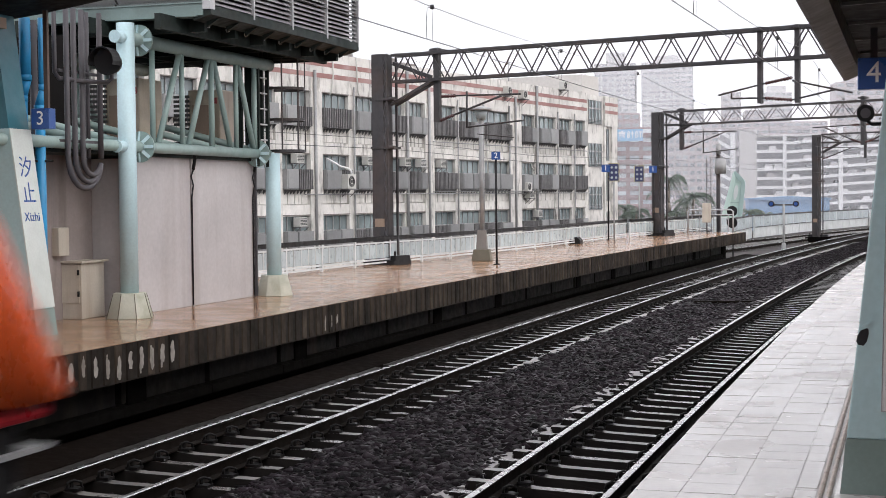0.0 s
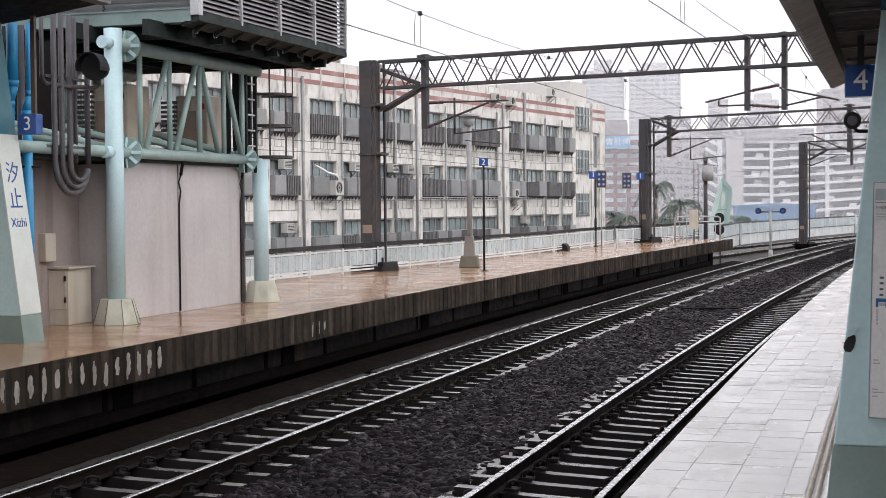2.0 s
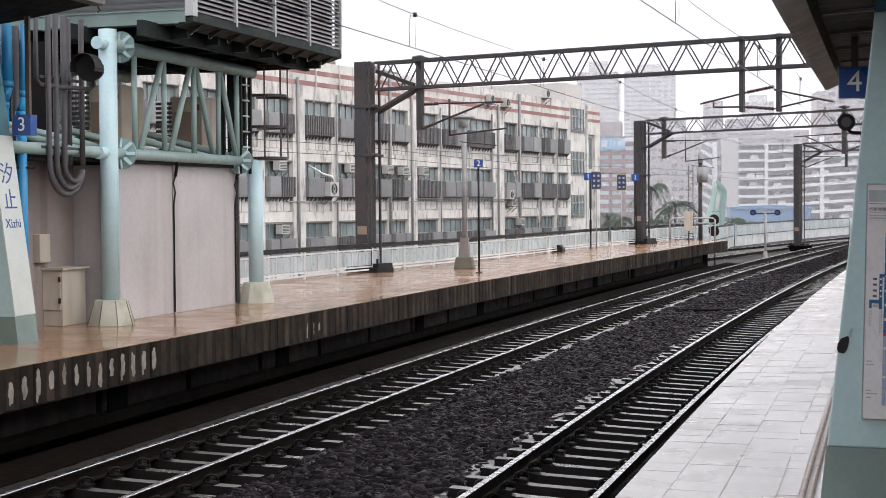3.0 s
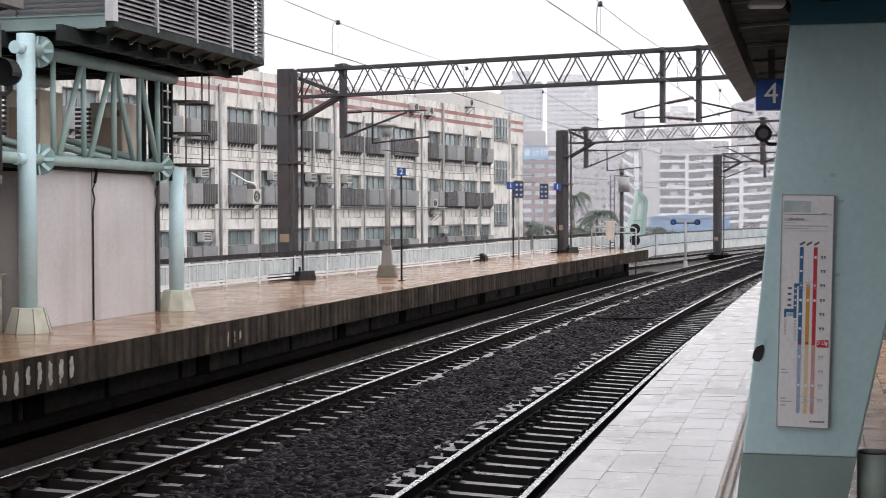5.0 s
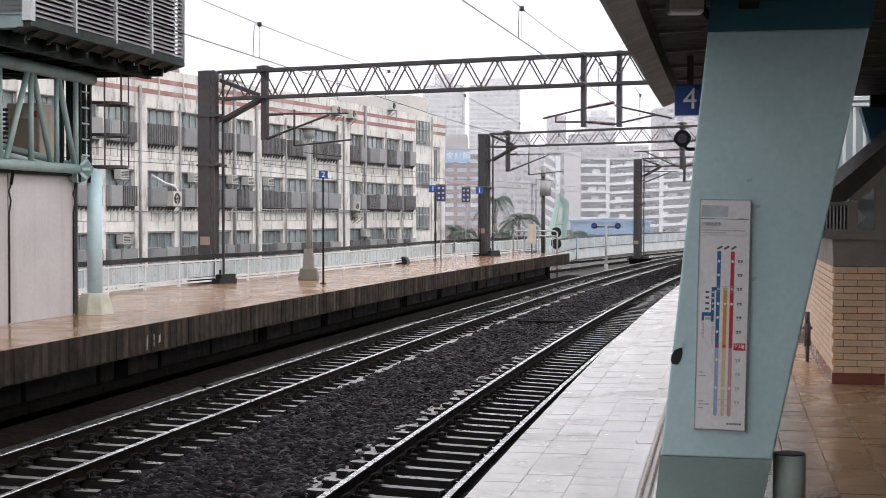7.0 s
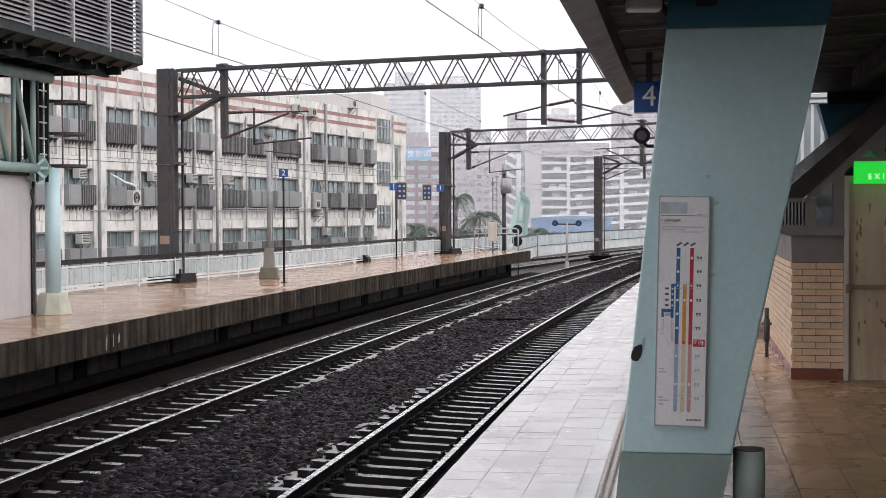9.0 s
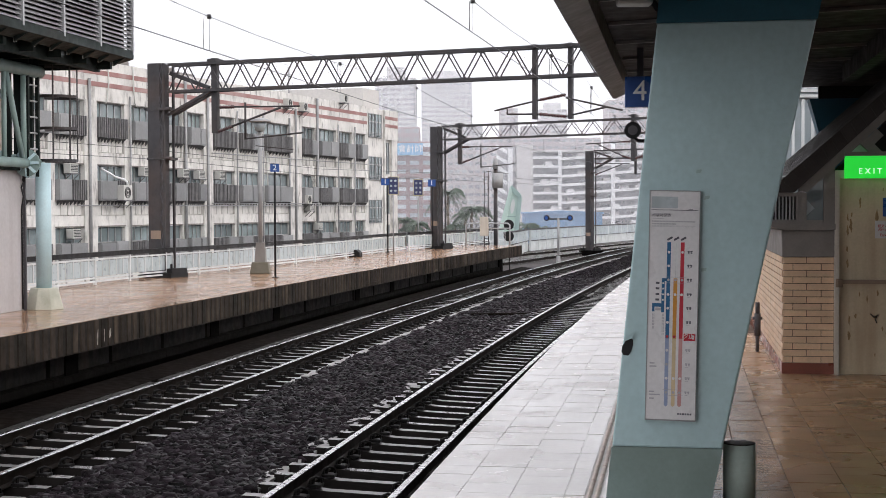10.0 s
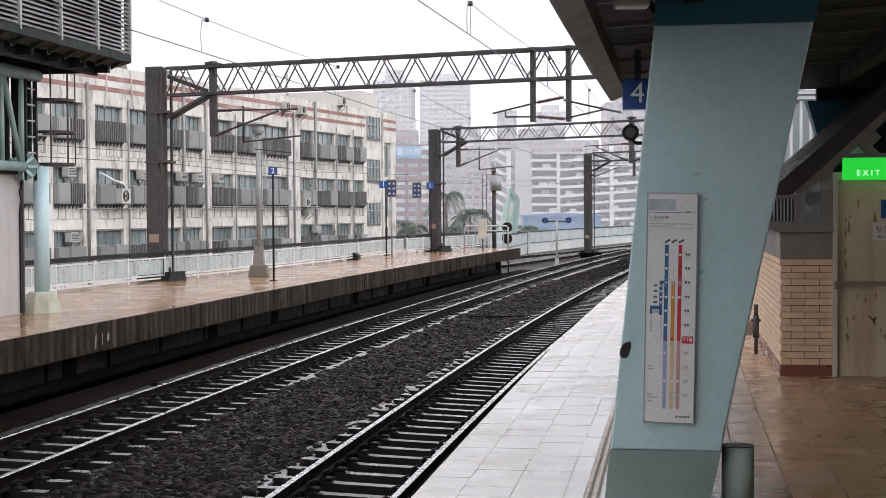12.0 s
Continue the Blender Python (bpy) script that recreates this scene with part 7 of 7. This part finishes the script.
for o, w in ((EDGE, 1.86 - EDGE), (1.86, 0.335), (2.195, 0.335)):
    lay(near, "white_tile", M_WHITE_TILE, o, w, ROW, FIRST, 60, 99)
    long_band(o, o + w, FIRST + 99 * ROW, 130, M_WHITE_TILE, near, "white_band")
lay(near, "narrow_tile", M_WHITE_TILE, 2.53, 0.13, ROW, FIRST, 60, 99)
for o in (2.685, 2.735):
    bm = bmesh.new()
    n = 620
    rings = [[bm.verts.new(spot(7 + 0.025 * i, o + u, h + (0.003 if i % 2 else 0.0))) for u, h in ((-0.016, -0.01), (-0.013, 0.006), (0, 0.011), (0.013, 0.006), (0.016, -0.01))] for i in range(n)]
    for a, b in zip(rings, rings[1:]):
        for i in range(4):
            bm.faces.new((a[i], b[i], b[i + 1], a[i + 1]))
    part("guide_ridge", bm, M_RIDGE, near, "raised brown guide ridge")
M_BUMPY = material("wet_bumpy_tan_tile", (0.27, 0.17, 0.11), 0.2, vary=0.15, scale=3.0, grain=14, bump=0.35, stain=(0.13, 0.07, 0.04), stain_amount=0.4, wet=0.1, each=True, spread=0.1)
lay(near, "pale_tile", M_WHITE_TILE, 2.765, 0.295, ROW, FIRST, 40, 60)
long_band(EDGE, 3.06, -12, FIRST, M_WHITE_TILE, near, "white_band")
long_band(3.06, 9.4, -12, FIRST, M_TAN_TILE, near, "tan_band")
long_band(EDGE + 0.03, 3.06, FIRST, 45, M_PALEGROUT, near, "tile_bed", -0.0035)
long_band(3.06, 9.4, FIRST, 45, M_MORTAR, near, "tile_bed", -0.006)
for o in (3.06, 3.36, 3.66):
    lay(near, "bumpy_tile", M_BUMPY, o, 0.3, ROW, FIRST, 30, 60)
for r in range(9):
    lay(near, "tan_tile", M_TAN_TILE, 3.96 + 0.347 * r, 0.347, ROW if r < 5 else 2 * ROW, FIRST + (0.1 * r if r > 1 else 0), 22, 44)
long_band(2.76, 9.4, 45, 130, M_TAN_TILE, near, "far_paving")

COURSE = 0.0721


def brick_mesh(length, along_y):
    bm = bmesh.new()
    h = length / 2 - 0.004
    box(bm, *((0, 0.02, -h, h) if along_y else (-h, h, 0, 0.02)), 0.004, COURSE - 0.004)
    return mesh_of("brick", bm, M_BRICK)


brick_of = {n: brick_mesh(n, False) for n in (0.105, 0.135, 0.25, 0.29, 0.3)}
brick_side = brick_mesh(0.3, True)
for r in range(16):
    z, x = 0.118 + r * COURSE, 0.0
    for n in ((0.25, 0.29) if r % 2 else (0.105, 0.3, 0.135)):
        piece("brick", brick_of[n], ex, pose(x + n / 2, -0.003, z))
        x += n
    for k in range(12):
        piece("brick", brick_side, ex, pose(-0.003, 0.15 + 0.3 * k + (0.15 if r % 2 else 0.0), z))
bm = bmesh.new()
for r in range(16):
    for k in range(34):
        y = 3.75 + 0.3 * k + (0.15 if r % 2 else 0.0)
        box(bm, -0.003, 0.017, y - 0.146, y + 0.146, 0.122 + r * COURSE, 0.114 + (r + 1) * COURSE)
part("brick_courses", bm, M_BRICK, ex)

M_RIB = material("rain_stained_rib", (0.036, 0.027, 0.021), 0.8, vary=0.5, scale=2.2, grain=20, bump=0.3, spec=0.15, stain=(0.012, 0.009, 0.007), stain_amount=0.95, stain_scale=0.8, streak=True, each=True, spread=0.6)
# ribs and lime streaks of the far platform's edge beam
bm = bmesh.new()
box(bm, -0.02, 0.018, -0.09, 0.09, -0.46, -0.003)
for v in bm.verts:
    if v.co.x > 0:
        v.co.y *= 0.75
face_rib = mesh_of("face_rib", bm, M_RIB)
s = 8.0
while s < 69.8:
    x, y, a = at(s, FAR_EDGE)
    piece("face_rib", face_rib, far, pose(x, y, PLAT_FAR, 0, 0, -math.degrees(a)))
    s += 0.27
rl = random.Random(11)
s = 8.0 + 0.27 * 5
while s < 24:
    if s < 17.75 or 22.6 < s < 23.6:
        x, y, a = at(s, FAR_EDGE + 0.02)
        near_end = s < 17.75
        for blot in range(2 if near_end else 3):
            h = rl.uniform(0.2, 0.33) if near_end and not blot else rl.uniform(0.06, 0.15)
            w = rl.uniform(0.04, 0.062) if near_end and not blot else rl.uniform(0.012, 0.028)
            zt = (rl.uniform(-0.15, -0.06) if not blot else rl.uniform(-0.34, -0.05)) if near_end else rl.uniform(-0.34, -0.16)
            du = 0.0 if near_end and not blot else rl.uniform(-0.04, 0.04)
            bm = bmesh.new()
            out = []
            for i in range(18):
                c, q = math.cos(2 * math.pi * i / 18), math.sin(2 * math.pi * i / 18)
                out.append((du + w * math.copysign(abs(q) ** 0.5, q) * rl.uniform(0.55, 1.15), zt - h / 2 - h / 2 * c * rl.uniform(0.85, 1.15)))
            prism(bm, out, -0.002, 0.003 + 0.001 * blot)
            part("lime_streak", bm, M_LIME, far, "", pose(x, y, PLAT_FAR, 0, 0, 90 - math.degrees(a)))
    s += 0.27
# concrete panels set back below the edge beam, their recess shade in the colour
M_PANEL = material("grimy_shade_dark_panel", (0.0065, 0.0058, 0.0055), 0.7, vary=0.35, scale=1.2, grain=20, bump=0.2, spec=0.08, stain=(0.02, 0.016, 0.013), stain_amount=0.9, stain_scale=1.0, streak=True, each=True, spread=0.3)
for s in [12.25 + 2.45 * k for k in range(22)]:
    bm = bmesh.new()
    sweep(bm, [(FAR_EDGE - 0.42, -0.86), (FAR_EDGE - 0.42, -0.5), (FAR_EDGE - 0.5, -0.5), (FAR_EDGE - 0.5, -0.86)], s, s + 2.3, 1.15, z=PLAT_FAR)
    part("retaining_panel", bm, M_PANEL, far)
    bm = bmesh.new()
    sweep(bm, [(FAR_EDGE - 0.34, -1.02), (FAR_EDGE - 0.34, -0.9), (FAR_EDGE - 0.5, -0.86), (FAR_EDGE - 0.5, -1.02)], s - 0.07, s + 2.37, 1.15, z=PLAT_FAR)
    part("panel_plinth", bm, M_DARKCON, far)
M_VOID = material("opening_black", (0.0025, 0.0022, 0.002), 0.9, vary=0.3, bump=0.2, spec=0.02)
# piers below the far platform, coloured near black to read as dark openings
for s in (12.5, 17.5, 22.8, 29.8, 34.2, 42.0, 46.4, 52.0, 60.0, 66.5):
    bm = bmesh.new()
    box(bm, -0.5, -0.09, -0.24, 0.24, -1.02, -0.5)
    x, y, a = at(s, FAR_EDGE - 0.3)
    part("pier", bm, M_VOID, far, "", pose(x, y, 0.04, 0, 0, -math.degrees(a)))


def motions():
    walk(train, [(t, along(10.55 - 20.0 * t, -GAP, FAR_Z)) for t in [-0.5, -0.2, 0.0, 0.1, 0.3] + [0.5 * k for k in range(1, 25)]])


motions()
